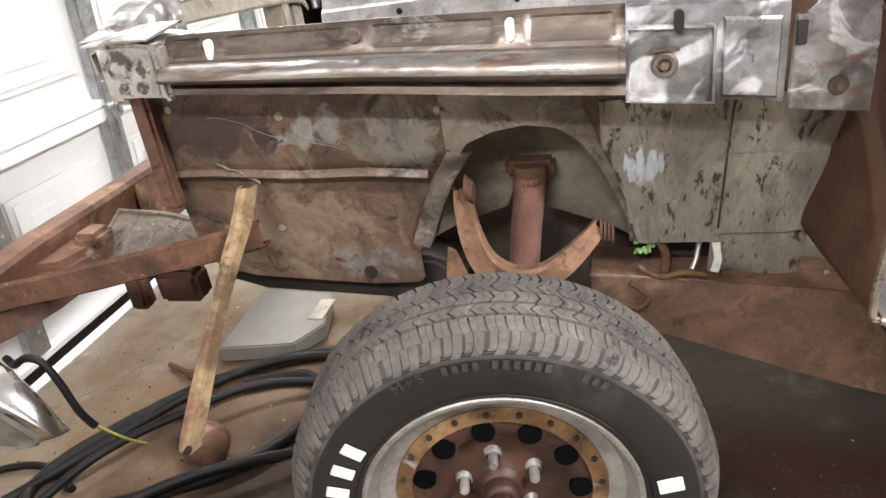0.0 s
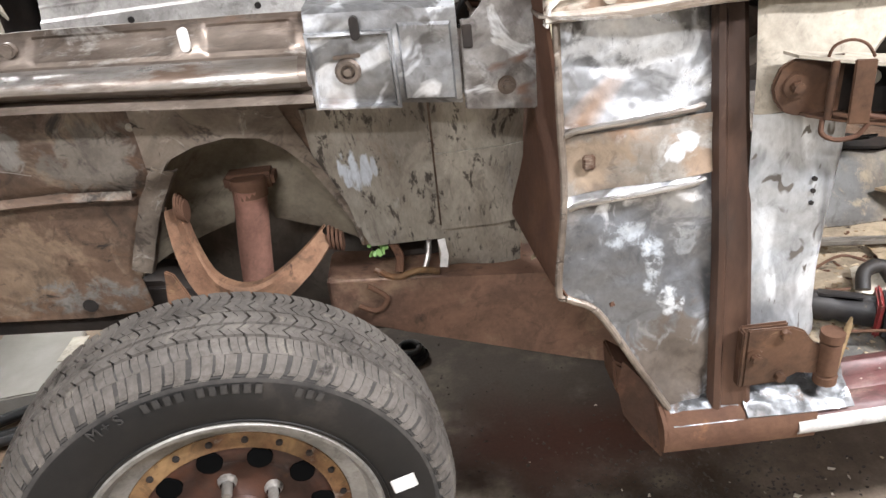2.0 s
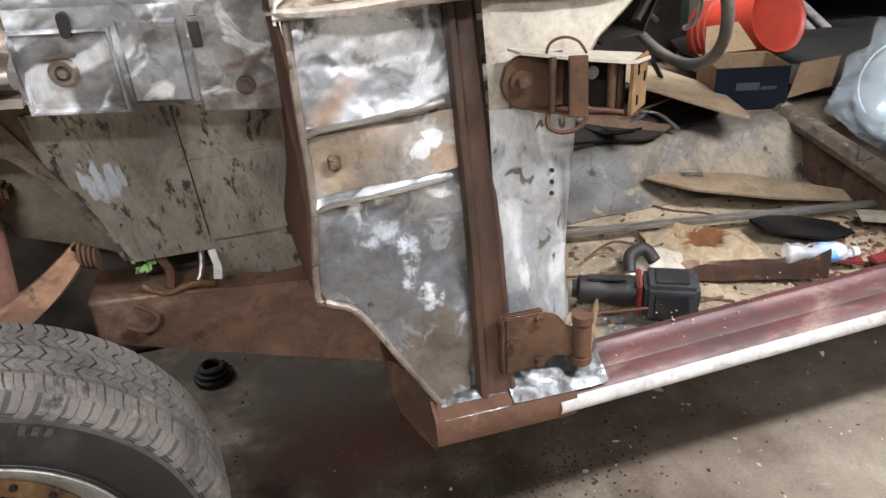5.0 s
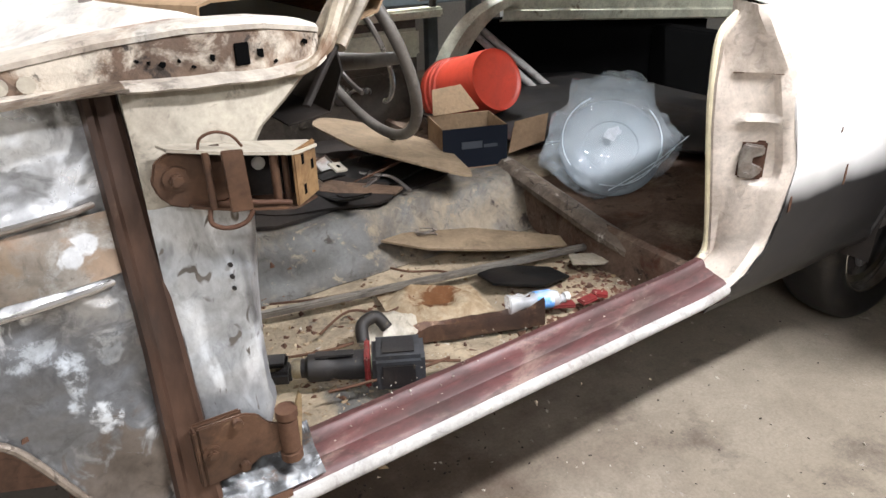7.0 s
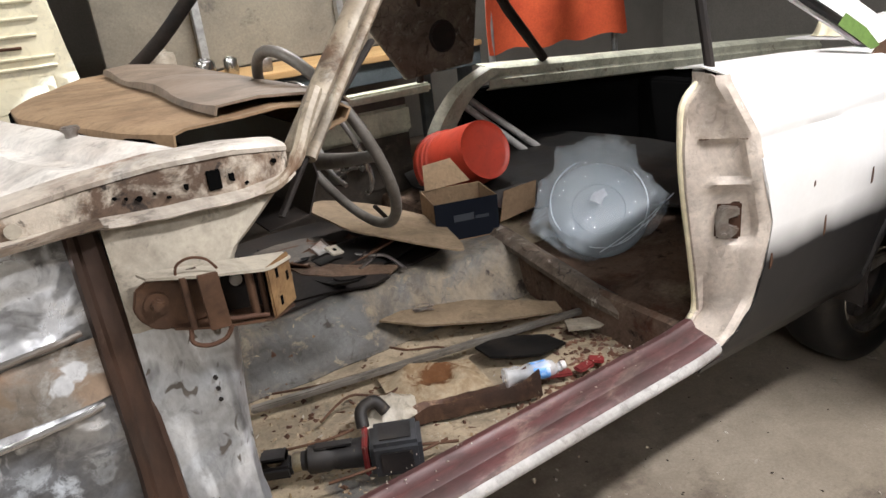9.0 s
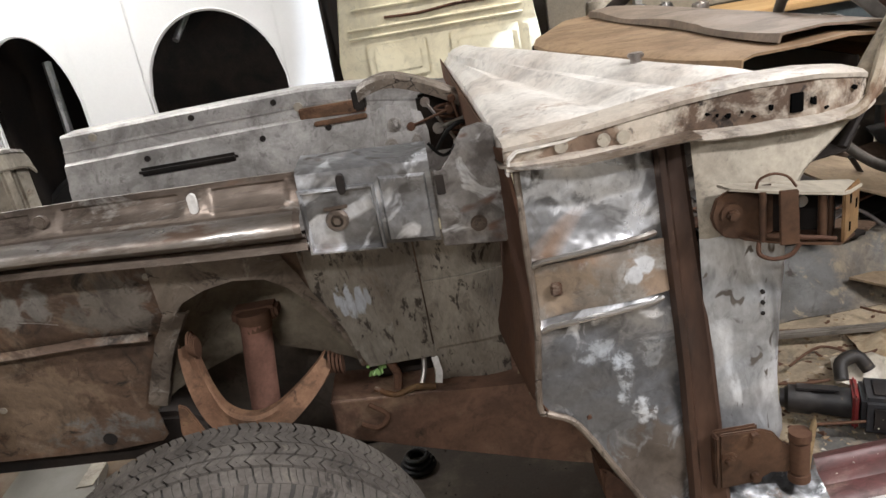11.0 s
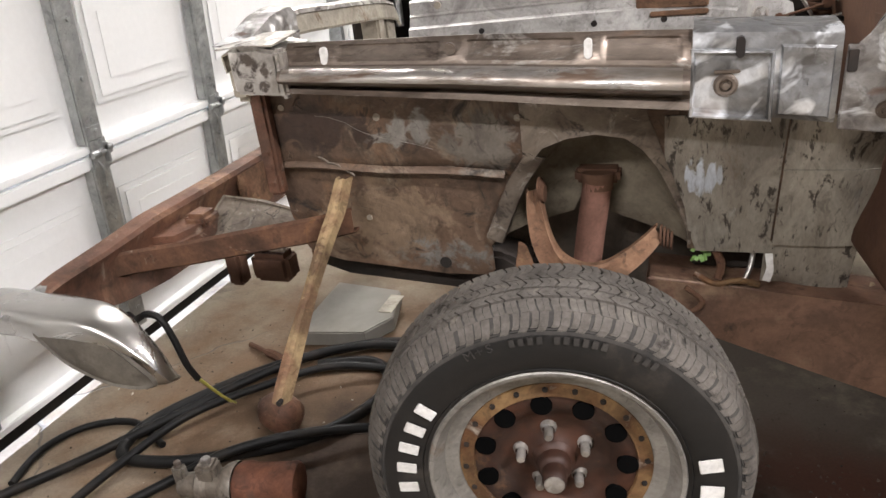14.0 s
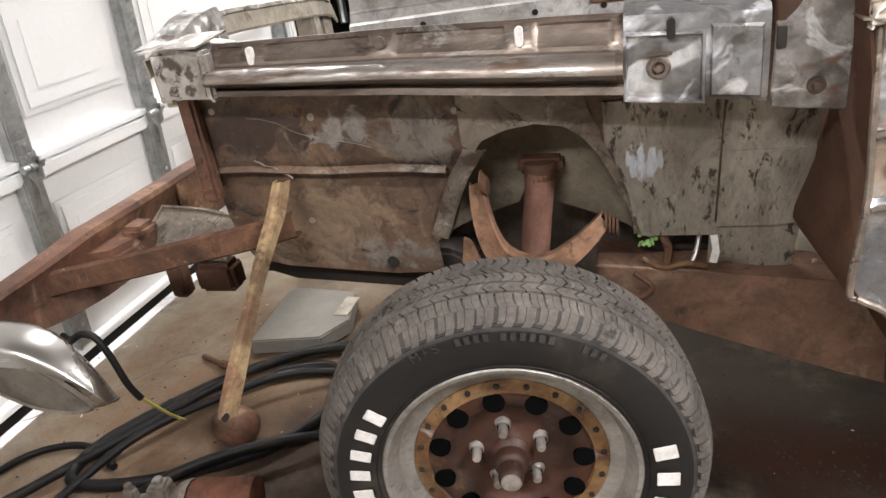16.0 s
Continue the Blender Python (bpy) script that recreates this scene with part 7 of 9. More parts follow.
def lower_hinge():
    bm = bm_new()
    box(bm, (0.694, 0.040, 0.420), (0.758, 0.047, 0.510), 0.003)
    box(bm, (0.693, 0.028, 0.420), (0.699, 0.044, 0.508), 0.002)
    prism(bm, [(0.75, 0.42), (0.70, 0.418), (0.70, 0.51), (0.758, 0.508), (0.775, 0.50), (0.788, 0.478), (0.800, 0.470), (0.815, 0.468), (0.815, 0.43), (0.792, 0.428), (0.772, 0.436)], "y", 0.030, 0.036, 0.002)
    hinge = part("lower_hinge", bm, "hinge_brown", car, "rusty lower door hinge bolted to the pillar")
    bm = bm_new()
    disc(bm, (0.712, 0.026, 0.468), 0.008, 0.010, "y", 6, 0.002)
    disc(bm, (0.712, 0.029, 0.468), 0.012, 0.004, "y", 16, 0.001)
    part("bolt", bm, "hinge_brown", hinge)
    for x, z in ((0.748, 0.50), (0.748, 0.432)):
        bm = bm_new()
        disc(bm, (x, 0.026, z), 0.007, 0.01, "y", 8, 0.001)
        part("bolt", bm, "hinge_brown", hinge)
    bm = bm_new()
    tube(bm, [(0.812, 0.030, 0.414), (0.812, 0.030, 0.426)], 0.015, 14)
    tube(bm, [(0.812, 0.030, 0.430), (0.812, 0.030, 0.478)], 0.0135, 14)
    tube(bm, [(0.812, 0.030, 0.482), (0.812, 0.030, 0.494)], 0.015, 14)
    part("knuckle", bm, "rust_dark", hinge)
    bm = bm_new()
    prism(bm, [(0.816, 0.43), (0.826, 0.428), (0.834, 0.50), (0.832, 0.515), (0.826, 0.50)], "y", 0.026, 0.032, 0.001)
    part("leaf", bm, "stay", hinge)


lower_hinge()

# ---- engine bay: far apron, rail and the heater hardware by the firewall ----
bm = bm_new()
FA = [(1.50, 0.915), (1.40, 0.915), (1.392, 0.908), (1.390, 0.872), (1.382, 0.866), (1.384, 0.860), (1.375, 0.835), (1.360, 0.828), (1.350, 0.775), (1.34, 0.76), (1.335, 0.70), (1.33, 0.50)]
rows = []
for x in spread(-0.70, 0.47, 20):
    dz = curve_at([(-0.70, -0.012), (-0.2, 0.0), (0.05, 0.004), (0.25, -0.012), (0.47, -0.05)], x)
    rows.append([(x, y, z + dz) for y, z in FA])
sheet(bm, rows, 0.003)
fa = part("far_apron", bm, "grey_apron", car, "grey primered far inner fender with stepped edges")
for x, z, w, mname in ((-0.60, 0.885, 0.012, "cream"), (-0.30, 0.892, 0.009, "dark"), (-0.05, 0.895, 0.009, "dark"), (0.02, 0.87, 0.014, "cream"), (-0.45, 0.80, 0.009, "dark"), (-0.10, 0.80, 0.009, "dark"), (0.10, 0.80, 0.009, "dark")):
    bm = bm_new()
    y = curve_at([(0.76, 1.335), (0.80, 1.352), (0.83, 1.358), (0.86, 1.378), (0.90, 1.386)], z)
    disc(bm, (x, y, z), w, 0.006, "y", 12)
    part("hole", bm, mname, fa)
bm = bm_new()
box(bm, (-0.48, 1.325, 0.752), (-0.18, 1.345, 0.778), 0.009)
part("apron_pocket", bm, "dark", fa)
bm = bm_new()
box(bm, (0.02, 1.362, 0.826), (0.22, 1.384, 0.864), 0.004)
box(bm, (0.06, 1.345, 0.808), (0.22, 1.366, 0.822), 0.003)
part("rust_patch", bm, "orange_rust", fa, "orange-rusted corner of the far apron")


def hood_hinge():
    """Curved strap over a tilted side plate, with a coil spring, links and grimy brackets on the firewall."""
    bm = bm_new()
    rows = []
    for p in smooth_path([(0.238, 0.95, 0.940), (0.27, 0.94, 0.956), (0.32, 0.93, 0.962), (0.39, 0.92, 0.940), (0.46, 0.91, 0.905), (0.52, 0.90, 0.865)], 5):
        rows.append([p + Vector((0, -0.032, -0.024)), p + Vector((0, -0.034, -0.003)), p + Vector((0, -0.028, 0.002)), p + Vector((0, 0.028, 0.004)), p + Vector((0, 0.034, -0.004)), p + Vector((0, 0.034, -0.024))])
    sheet(bm, rows, 0.004)
    h = part("hood_hinge", bm, "hoop", car, "dark curved hood hinge strap with spring and grimy brackets")
    bm = bm_new()
    sheet(bm, [[(0.258, 0.84, 0.795), (0.266, 0.838, 0.85), (0.284, 0.836, 0.905)], [(0.29, 0.80, 0.79), (0.295, 0.802, 0.85), (0.305, 0.805, 0.915)], [(0.345, 0.80, 0.79), (0.345, 0.802, 0.85), (0.340, 0.805, 0.905)], [(0.385, 0.82, 0.79), (0.385, 0.822, 0.84), (0.375, 0.825, 0.885)]], 0.004)
    part("side_plate", bm, "grey_apron", h, "tilted grey side plate")
    bm = bm_new()
    n = 90
    tube(bm, [(0.425 + 0.05 * k / n + 0.019 * math.cos(k * 0.55), 0.86 + 0.019 * math.sin(k * 0.55), 0.885 - 0.11 * k / n) for k in range(n)], 0.0042, 6)
    part("coil_spring", bm, "rust_dark", h, "dark rusty coil spring")
    bm = bm_new()
    prism(bm, [(0.37, 0.76), (0.52, 0.76), (0.52, 0.88), (0.44, 0.915), (0.37, 0.90)], "y", 0.955, 0.985, 0.006)
    part("back_bracket", bm, "dark", h)
    for a, b, r, mat in (((0.39, 0.85, 0.90), (0.45, 0.84, 0.80), 0.007, "steel"), ((0.35, 0.80, 0.86), (0.44, 0.82, 0.88), 0.006, "rust_dark"), ((0.41, 0.83, 0.84), (0.49, 0.83, 0.86), 0.008, "cap_metal"), ((0.45, 0.84, 0.90), (0.47, 0.83, 0.79), 0.006, "rust")):
        bm = bm_new()
        tube(bm, [a, b], r, 8, flat=0.5)
        disc(bm, a, r * 1.6, 0.012, "y", 10, 0.002)
        disc(bm, b, r * 1.6, 0.012, "y", 10, 0.002)
        part("link", bm, mat, h)
    for x, y, z in ((0.315, 0.795, 0.87), (0.30, 0.795, 0.825), (0.355, 0.80, 0.825)):
        bm = bm_new()
        disc(bm, (x, y, z), 0.011, 0.014, "y", 6, 0.002)
        disc(bm, (x, y + 0.003, z), 0.016, 0.006, "y", 14, 0.001)
        part("bolt", bm, "cap_metal", h)
    bm = bm_new()
    tube(bm, [(0.325, 0.76, 0.775), (0.325, 0.76, 0.79)], 0.045, 18)
    part("canister", bm, "grey_apron", h)
    bm = bm_new()
    box(bm, (0.222, 0.92, 0.895), (0.252, 0.98, 0.945), 0.005)
    part("bracket", bm, "dark", h)
    bm = bm_new()
    tube(bm, smooth_path([(0.40, 0.80, 0.80), (0.43, 0.79, 0.84), (0.47, 0.80, 0.85), (0.49, 0.82, 0.80)], 5), 0.005, 6)
    tube(bm, smooth_path([(0.38, 0.78, 0.82), (0.41, 0.77, 0.79), (0.45, 0.78, 0.81)], 5), 0.004, 6)
    part("wiring", bm, "black", h)


hood_hinge()

# ---- behind the car ----


def white_van():
    """A parked white body shell: a side wall with two round-topped openings, roof and dark inside."""
    v = thing("van", "white van body with two dark round-topped openings", "van")
    y0, y1 = 2.28, 2.34

    def arch(x0, x1, top, n=10):
        c, r = (x0 + x1) / 2, (x1 - x0) / 2
        return [(x0, 0.30)] + [(c - r * math.cos(a), top - 0.30 + 0.30 * math.sin(a)) for a in spread(0, math.pi, n)] + [(x1, 0.30)]
    # columns of wall left and right of the openings, and the wall over them
    xs = spread(-1.40, 0.05, 90)
    ops = ((-1.36, -0.985, 1.22), (-0.71, -0.13, 1.20))

    def lower(x):
        for a, b, top in ops:
            if a < x < b:
                c, r = (a + b) / 2, (b - a) / 2
                return top - 0.34 + 0.34 * math.sqrt(max(0.0, 1 - ((x - c) / r) ** 2))
        return 0.30
    bm = bm_new()
    xx = sorted(xs + [a for o in ops for a in (o[0] + 1e-4, o[0], o[1] - 1e-4, o[1])] + [o[0] + d for o in ops for d in (0.004, 0.012, 0.025)] + [o[1] - d for o in ops for d in (0.004, 0.012, 0.025)])
    rows = [[(x, y0 - 0.05 * (z - 0.9) ** 2 + 0.03 * (z - 0.9), z) for z in spread(lower(x), 1.95, 18)] for x in xx]
    sheet(bm, rows, 0.03)
    part("side_wall", bm, "van_white", v, "glossy white side wall")
    for a, b, top in ops:
        bm = bm_new()
        pts = [(x, 2.262, lower(x) + 0.004) for x in spread(a + 0.002, b - 0.002, 24)]
        tube(bm, [(a + 0.002, 2.262, 0.30)] + pts + [(b - 0.002, 2.262, 0.30)], 0.010, 6)
        part("opening_lip", bm, "van_white", v)
    bm = bm_new()
    box(bm, (-1.40, 2.36, 1.95), (0.05, 3.6, 2.0), 0.02)
    part("van_roof", bm, "van_white", v)
    # back and ends coloured dark for the unlit inside
    bm = bm_new()
    box(bm, (-1.40, 3.58, 0.30), (0.05, 3.62, 1.95))
    part("van_back", bm, "dark", v)
    bm = bm_new()
    box(bm, (-1.40, 2.36, 0.26), (0.05, 3.6, 0.30))
    part("van_floor", bm, "rust_dark", v)
    for x in (-1.40, 0.02):
        bm = bm_new()
        box(bm, (x, 2.34, 0.30), (x + 0.03, 3.58, 1.95))
        part("van_end", bm, "dark", v)
    for x in (-1.15, -0.2):
        bm = bm_new()
        lathe(bm, [(0.0, -0.09), (0.18, -0.09), (0.28, -0.10), (0.31, -0.06), (0.31, 0.06), (0.28, 0.10), (0.0, 0.10)], 32, Matrix.Translation((x, 2.55, 0.31)))
        part("wheel", bm, "rubber", v)
    for a, b, r in (((-0.62, 2.5, 1.10), (-0.52, 2.7, 1.30), 0.015), ((-1.2, 2.5, 0.7), (-1.24, 2.6, 1.1), 0.02)):
        bm = bm_new()
        tube(bm, [a, b], r, 8)
        part("inner_strut", bm, "galv", v)


white_van()


def yellow_door():
    d = thing("salvaged_door", "pale yellow car door with pressed ribs leaning behind the car", "car door")
    m = Matrix.Translation((0, 2.24, 0)) @ pose(0, 0, 0, -6, 0, 0)
    bm = bm_new()
    prism(bm, [(0.10, 0.004), (0.95, 0.004), (0.97, 0.70), (0.93, 1.02), (0.90, 1.30), (0.14, 1.30), (0.08, 0.9)], "y", 0.0, 0.05, 0.012, m)
    shell = part("door_shell", bm, "yellow_cream", d)
    for z, x0, x1 in ((1.22, 0.16, 0.86), (1.16, 0.16, 0.86), (1.10, 0.17, 0.84), (1.02, 0.14, 0.88), (0.985, 0.14, 0.88)):
        bm = bm_new()
        tube(bm, [m @ Vector((x0, -0.001, z)), m @ Vector((x0 + 0.02, -0.006, z)), m @ Vector((x1 - 0.02, -0.006, z)), m @ Vector((x1, -0.001, z))], 0.007, 6)
        part("rib", bm, "yellow_cream", shell)
    for x0, x1, z0, z1 in ((0.20, 0.46, 0.80, 0.95), (0.56, 0.86, 0.80, 0.95)):
        bm = bm_new()
        box(bm, (x0, -0.006, z0), (x1, 0.002, z1), 0.005, m)
        box(bm, (x0 + 0.03, -0.009, z0 + 0.03), (x1 - 0.03, 0.0, z1 - 0.03), 0.003, m)
        part("recess", bm, "yellow_cream", shell)
    bm = bm_new()
    tube(bm, smooth_path([m @ Vector((0.30, -0.006, 1.055)), m @ Vector((0.45, -0.008, 1.05)), m @ Vector((0.6, -0.008, 1.062)), m @ Vector((0.78, -0.006, 1.058))], 4), 0.006, 6)
    part("scratch", bm, "rust", shell, "rusty scrape")


yellow_door()


def workbench():
    w = thing("workbench", "workbench with pale wooden top and blue-grey apron", "workbench")
    bm = bm_new()
    box(bm, (1.15, 2.55, 0.765), (3.0, 3.15, 0.795), 0.004)
    part("benchtop", bm, "wood", w)
    bm = bm_new()
    box(bm, (1.15, 2.57, 0.66), (3.0, 2.60, 0.763), 0.004)
    part("apron_board", bm, "bench_blue", w)
    for x in (1.2, 2.05, 2.92):
        for y in (2.6, 3.06):
            bm = bm_new()
            box(bm, (x - 0.035, y, 0.0), (x + 0.035, y + 0.06, 0.765), 0.004)
            part("leg", bm, "bench_blue", w)
    for x in (1.62, 2.42):
        bm = bm_new()
        box(bm, (x - 0.02, 3.08, 0.795), (x + 0.02, 3.13, 2.2), 0.003)
        part("upright", bm, "galv", w)
    bm = bm_new()
    box(bm, (1.15, 3.16, 0.80), (3.0, 3.20, 2.1), 0.004)
    part("backboard", bm, "wall_board", w)


M["bench_blue"] = surf("blue_grey_bench_paint", (0.11, 0.13, 0.14), (0.08, 0.095, 0.10), 5, rough=0.55, bump=0.06)
M["wall_board"] = surf("dull_tan_board", (0.26, 0.235, 0.185), (0.19, 0.17, 0.138), 2, rough=0.8, bump=0.06, spots=[((0.10, 0.09, 0.08), 4, 0.6, 0.7, 0.8, 0.0)])
workbench()
for i, (x, y, r, h, mname, kind, lab) in enumerate(((1.52, 2.75, 0.05, 0.10, "chrome", "work_lamp", "small chromed work lamp on the bench"), (1.66, 2.80, 0.035, 0.09, "chrome", "jar", "shiny metal jar on the bench"), (1.80, 2.72, 0.04, 0.07, "steel", "can", "dull metal can on the bench"), (2.3, 2.8, 0.06, 0.12, "dark", "can", "dark paint can on the bench"), (1.35, 2.85, 0.07, 0.16, "cream", "jug", "pale plastic jug on the bench"))):
    bm = bm_new()
    lathe(bm, [(0.0, 0.0), (r * 0.92, 0.0), (r, 0.006), (r, h * 0.8), (r * 0.9, h * 0.9), (r * 0.55, h * 0.94), (r * 0.5, h), (0.0, h)], 20, Matrix.Translation((x, y, 0.795)) @ pose(0, 0, 0, 90, 0, 0))
    tagged(part(kind, bm, mname), lab, kind.split("_")[-1])
# orange sheet hung behind the far window
bm = bm_new()
rows = []
for x in spread(2.86, 3.85, 20):
    rows.append([(x, 2.30 + 0.03 * math.sin(x * 13) + 0.02 * math.sin(7 * z + 5 * x), z + 0.012 * math.sin(x * 21)) for z in spread(0.735, 1.25, 12)])
sheet(bm, rows, 0.003)
M["blue_cloth"] = surf("blue_blanket_cloth", (0.045, 0.075, 0.24), (0.09, 0.12, 0.30), 9, rough=0.8, bump=0.15)
M["orange_cloth"] = surf("orange_red_cloth", (0.62, 0.11, 0.045), (0.5, 0.08, 0.035), 6, rough=0.7, bump=0.15)
tagged(part("tarp", bm, "orange_cloth"), "crumpled orange-red tarp draped over a rack", "tarp")
bm = bm_new()
for x in (2.9, 3.8):
    tube(bm, [(x, 2.33, 0.0), (x, 2.33, 1.28)], 0.018, 8)
tube(bm, [(2.8, 2.33, 1.27), (3.9, 2.33, 1.27)], 0.018, 8)
tagged(part("rack", bm, "galv"), "plain steel rack that carries the tarp", "rack")
# dark inner pillar trim with a round vent, far side
bm = bm_new()
prism(bm, [(1.92, 0.80), (2.22, 0.82), (2.30, 1.30), (1.55, 1.36), (1.6, 1.30)], "y", 1.52, 1.54, 0.004)
trim = part("pillar_trim", bm, "hoop", car)
bm = bm_new()
lathe(bm, [(0.052, 0.0), (0.058, -0.012), (0.050, -0.018), (0.044, -0.010), (0.0, -0.008)], 24, Matrix.Translation((2.08, 1.515, 0.935)))
part("round_vent", bm, "dark", trim)

# blanket and cloths thrown over the rear deck
for nm, mname, x0, x1, ya, yb, lab in (("blanket", "blue_cloth", 2.86, 3.30, 0.18, 0.30, "crumpled blue blanket thrown over the rear deck"), ("cloth", "letter", 2.80, 3.05, 0.30, 0.44, "crumpled white cloth heaped on the rear deck"), ("cloth", "yellow_cream", 2.68, 2.82, 0.34, 0.46, "pale yellow cloth bunched on the rear deck")):
    bm = bm_new()
    rows = []
    for u in spread(0, 1, 26):
        row = []
        for v in spread(0, 1, 22):
            x, y = x0 + (x1 - x0) * u + 0.03 * noise.noise((v * 4, x0, 1.0)), ya + (yb - ya) * v + 0.03 * noise.noise((u * 4, x0, 2.0))
            deck = curve_at([(2.5, 0.862), (4.3, 0.765)], x) + 0.006
            edge = min(1.0, 6 * min(u, 1 - u, v, 1 - v))
            row.append((x, y, deck + 0.006 + edge * (0.035 + 0.03 * noise.noise((x * 9, y * 9, 4.0)) + 0.018 * abs(noise.noise((x * 22, y * 22, 7.0))))))
        rows.append(row)
    sheet(bm, rows, 0.003)
    tagged(part(nm, bm, mname), lab, nm)

# ---- loose things in the cabin ----
M["rail_cover_grey"] = surf("dull_brown_grey_steel", (0.27, 0.25, 0.22), (0.17, 0.15, 0.125), 8, (0.4, 0.6), rough=0.4, metal=0.5, bump=0.1, stretch=(0.4, 1, 1), grime=0.45)
bm = bm_new()
box(bm, (0.0, -0.009, -0.007), (0.835, 0.009, 0.007), 0.003, Matrix.Translation((0.918, 0.578, 0.322)) @ pose(0, 0, 0, 0, 0, -10.2))
tagged(part("steel_bar", bm, "rail_cover_grey"), "long dull grey steel bar lying across the floor pan", "bar")


def flat_board(name, outline, z, thick, material, label, category, tilt=(0, 0, 0), warp=0.0, sharp=False):
    cx = sum(p[0] for p in outline) / len(outline)
    cy = sum(p[1] for p in outline) / len(outline)
    bm = bm_new()
    P = [Vector((p[0], p[1], 0)) for p in smooth_path([(a - cx, b - cy, 0) for a, b in outline], 3, True)]
    if sharp:
        q = [Vector((a - cx, b - cy, 0)) for a, b in outline]
        P = [a.lerp(b, k / 4) for a, b in zip(q, q[1:] + q[:1]) for k in range(4)]
    m = Matrix.Translation((cx, cy, z)) @ pose(0, 0, 0, *tilt)
    rings = []
    for s in (1.0, 0.75, 0.5, 0.25, 0.02):
        rings.append([(p.x * s, p.y * s, warp * (1 - s * s)) for p in P])
    sheet(bm, rings, thick, close=True)
    bmesh.ops.transform(bm, matrix=m, verts=bm.verts)
    return tagged(part(name, bm, material), label, category)


flat_board("trim_board", [(1.29, 0.685), (1.36, 0.70), (1.54, 0.655), (1.72, 0.52), (1.70, 0.47), (1.53, 0.52), (1.37, 0.60)], 0.335, 0.006, "vinyl", "tan vinyl-covered trim board lying on the floor pan", "trim board", (3, 4, 0), 0.004, True)
flat_board("rubber_flap", [(1.42, 0.46), (1.50, 0.475), (1.60, 0.42), (1.61, 0.36), (1.52, 0.345), (1.42, 0.40)], 0.312, 0.006, "black", "torn black rubber flap on the floor pan", "rubber", (0, 6, 0), 0.004, True)
flat_board("floor_scrap", [(1.66, 0.42), (1.72, 0.40), (1.77, 0.36), (1.70, 0.34), (1.63, 0.37)], 0.318, 0.004, "cream", "pale scrap of board among the debris", "scrap", (0, 5, 0), 0.002, True)
flat_board("long_trim_panel", [(1.315, 1.13), (1.40, 1.23), (1.535, 1.17), (1.62, 1.04), (1.648, 0.95), (1.62, 0.84), (1.555, 0.67), (1.485, 0.715), (1.40, 0.82), (1.34, 0.90), (1.325, 1.0)], 0.500, 0.005, "vinyl", "long tan trim panel propped on the tunnel clutter", "trim panel", (2.0, 12.5, 0), 0.004)
# black sheet added so the rear seat pan reads as deep shade
flat_board("seat_shade_sheet", [(1.845, 0.90), (1.86, 1.52), (2.68, 1.52), (2.68, 0.24), (2.34, 0.24), (2.22, 0.45), (2.12, 0.66), (1.98, 0.80)], 0.455, 0.008, "black", "black sheet added over the rear seat pan for its deep shade", "underlay", (0, 0, 0), 0.006)
# dark sheets added to keep the tunnel's far side dim, also the last scrap
flat_board("carpet_scrap", [(1.00, 0.80), (0.98, 1.25), (1.30, 1.36), (1.60, 1.26), (1.66, 0.98), (1.55, 0.82), (1.25, 0.79)], 0.420, 0.008, "dark", "dark sheet added over the tunnel's far side to hold it dark", "carpet", (0, 0, 0), 0.006)
for out, z, mname, nm, lab in (([(1.01, 0.95), (1.16, 1.05), (1.37, 0.98), (1.36, 0.74), (1.2, 0.78), (1.08, 0.82)], 0.436, "dark", "carpet_scrap", "black greasy carpet scrap over the tunnel"),
                               ([(1.05, 1.0), (1.14, 1.14), (1.33, 1.1), (1.30, 0.95), (1.15, 0.92)], 0.446, "door_dark", "pedal_bracket", "rusty pedal bracket among the clutter"),
                               ([(1.15, 0.85), (1.20, 1.0), (1.42, 1.02), (1.60, 0.98), (1.64, 0.91), (1.50, 0.85), (1.34, 0.81)], 0.446, "rubber", "carpet_scrap", "dark sheet added over the tunnel top to hold it dark")):
    flat_board(nm, out, z, 0.008, mname, lab, nm.split("_")[0], (4, -3, 0), 0.02)
flat_board("mount_bracket", [(1.05, 0.95), (1.13, 0.97), (1.165, 0.90), (1.15, 0.86), (1.07, 0.87)], 0.458, 0.006, "hoop", "grey-brown pressed mounting bracket in the clutter", "bracket", (6, -2, 0), 0.006, True)
flat_board("mount_bracket", [(1.17, 0.92), (1.23, 0.93), (1.30, 0.86), (1.41, 0.775), (1.37, 0.745), (1.24, 0.81), (1.18, 0.87)], 0.452, 0.006, "apron", "dark brown pressed steel arm in the clutter", "bracket", (4, 3, 0), 0.006, True)
for pth, r, mname, nm, lab in (([(1.29, 0.95, 0.455), (1.33, 0.93, 0.460), (1.36, 0.855, 0.466), (1.40, 0.82, 0.462), (1.418, 0.755, 0.440)], 0.007, "steel", "bent_strap", "bent shiny steel strap on the tunnel"),
                               ([(1.03, 1.05, 0.44), (1.2, 1.06, 0.47), (1.35, 1.03, 0.46)], 0.010, "rust_dark", "shift_rod", "rusty shift rod lying over the tunnel"),
                               ([(1.55, 1.0, 0.42), (1.5, 0.98, 0.50), (1.45, 0.95, 0.56)], 0.008, "dark", "lever", "thin dark lever standing by the tunnel")):
    bm = bm_new()
    tube(bm, smooth_path(pth, 5), r, 8, flat=0.6)
    tagged(part(nm, bm, mname), lab, nm.split("_")[-1])


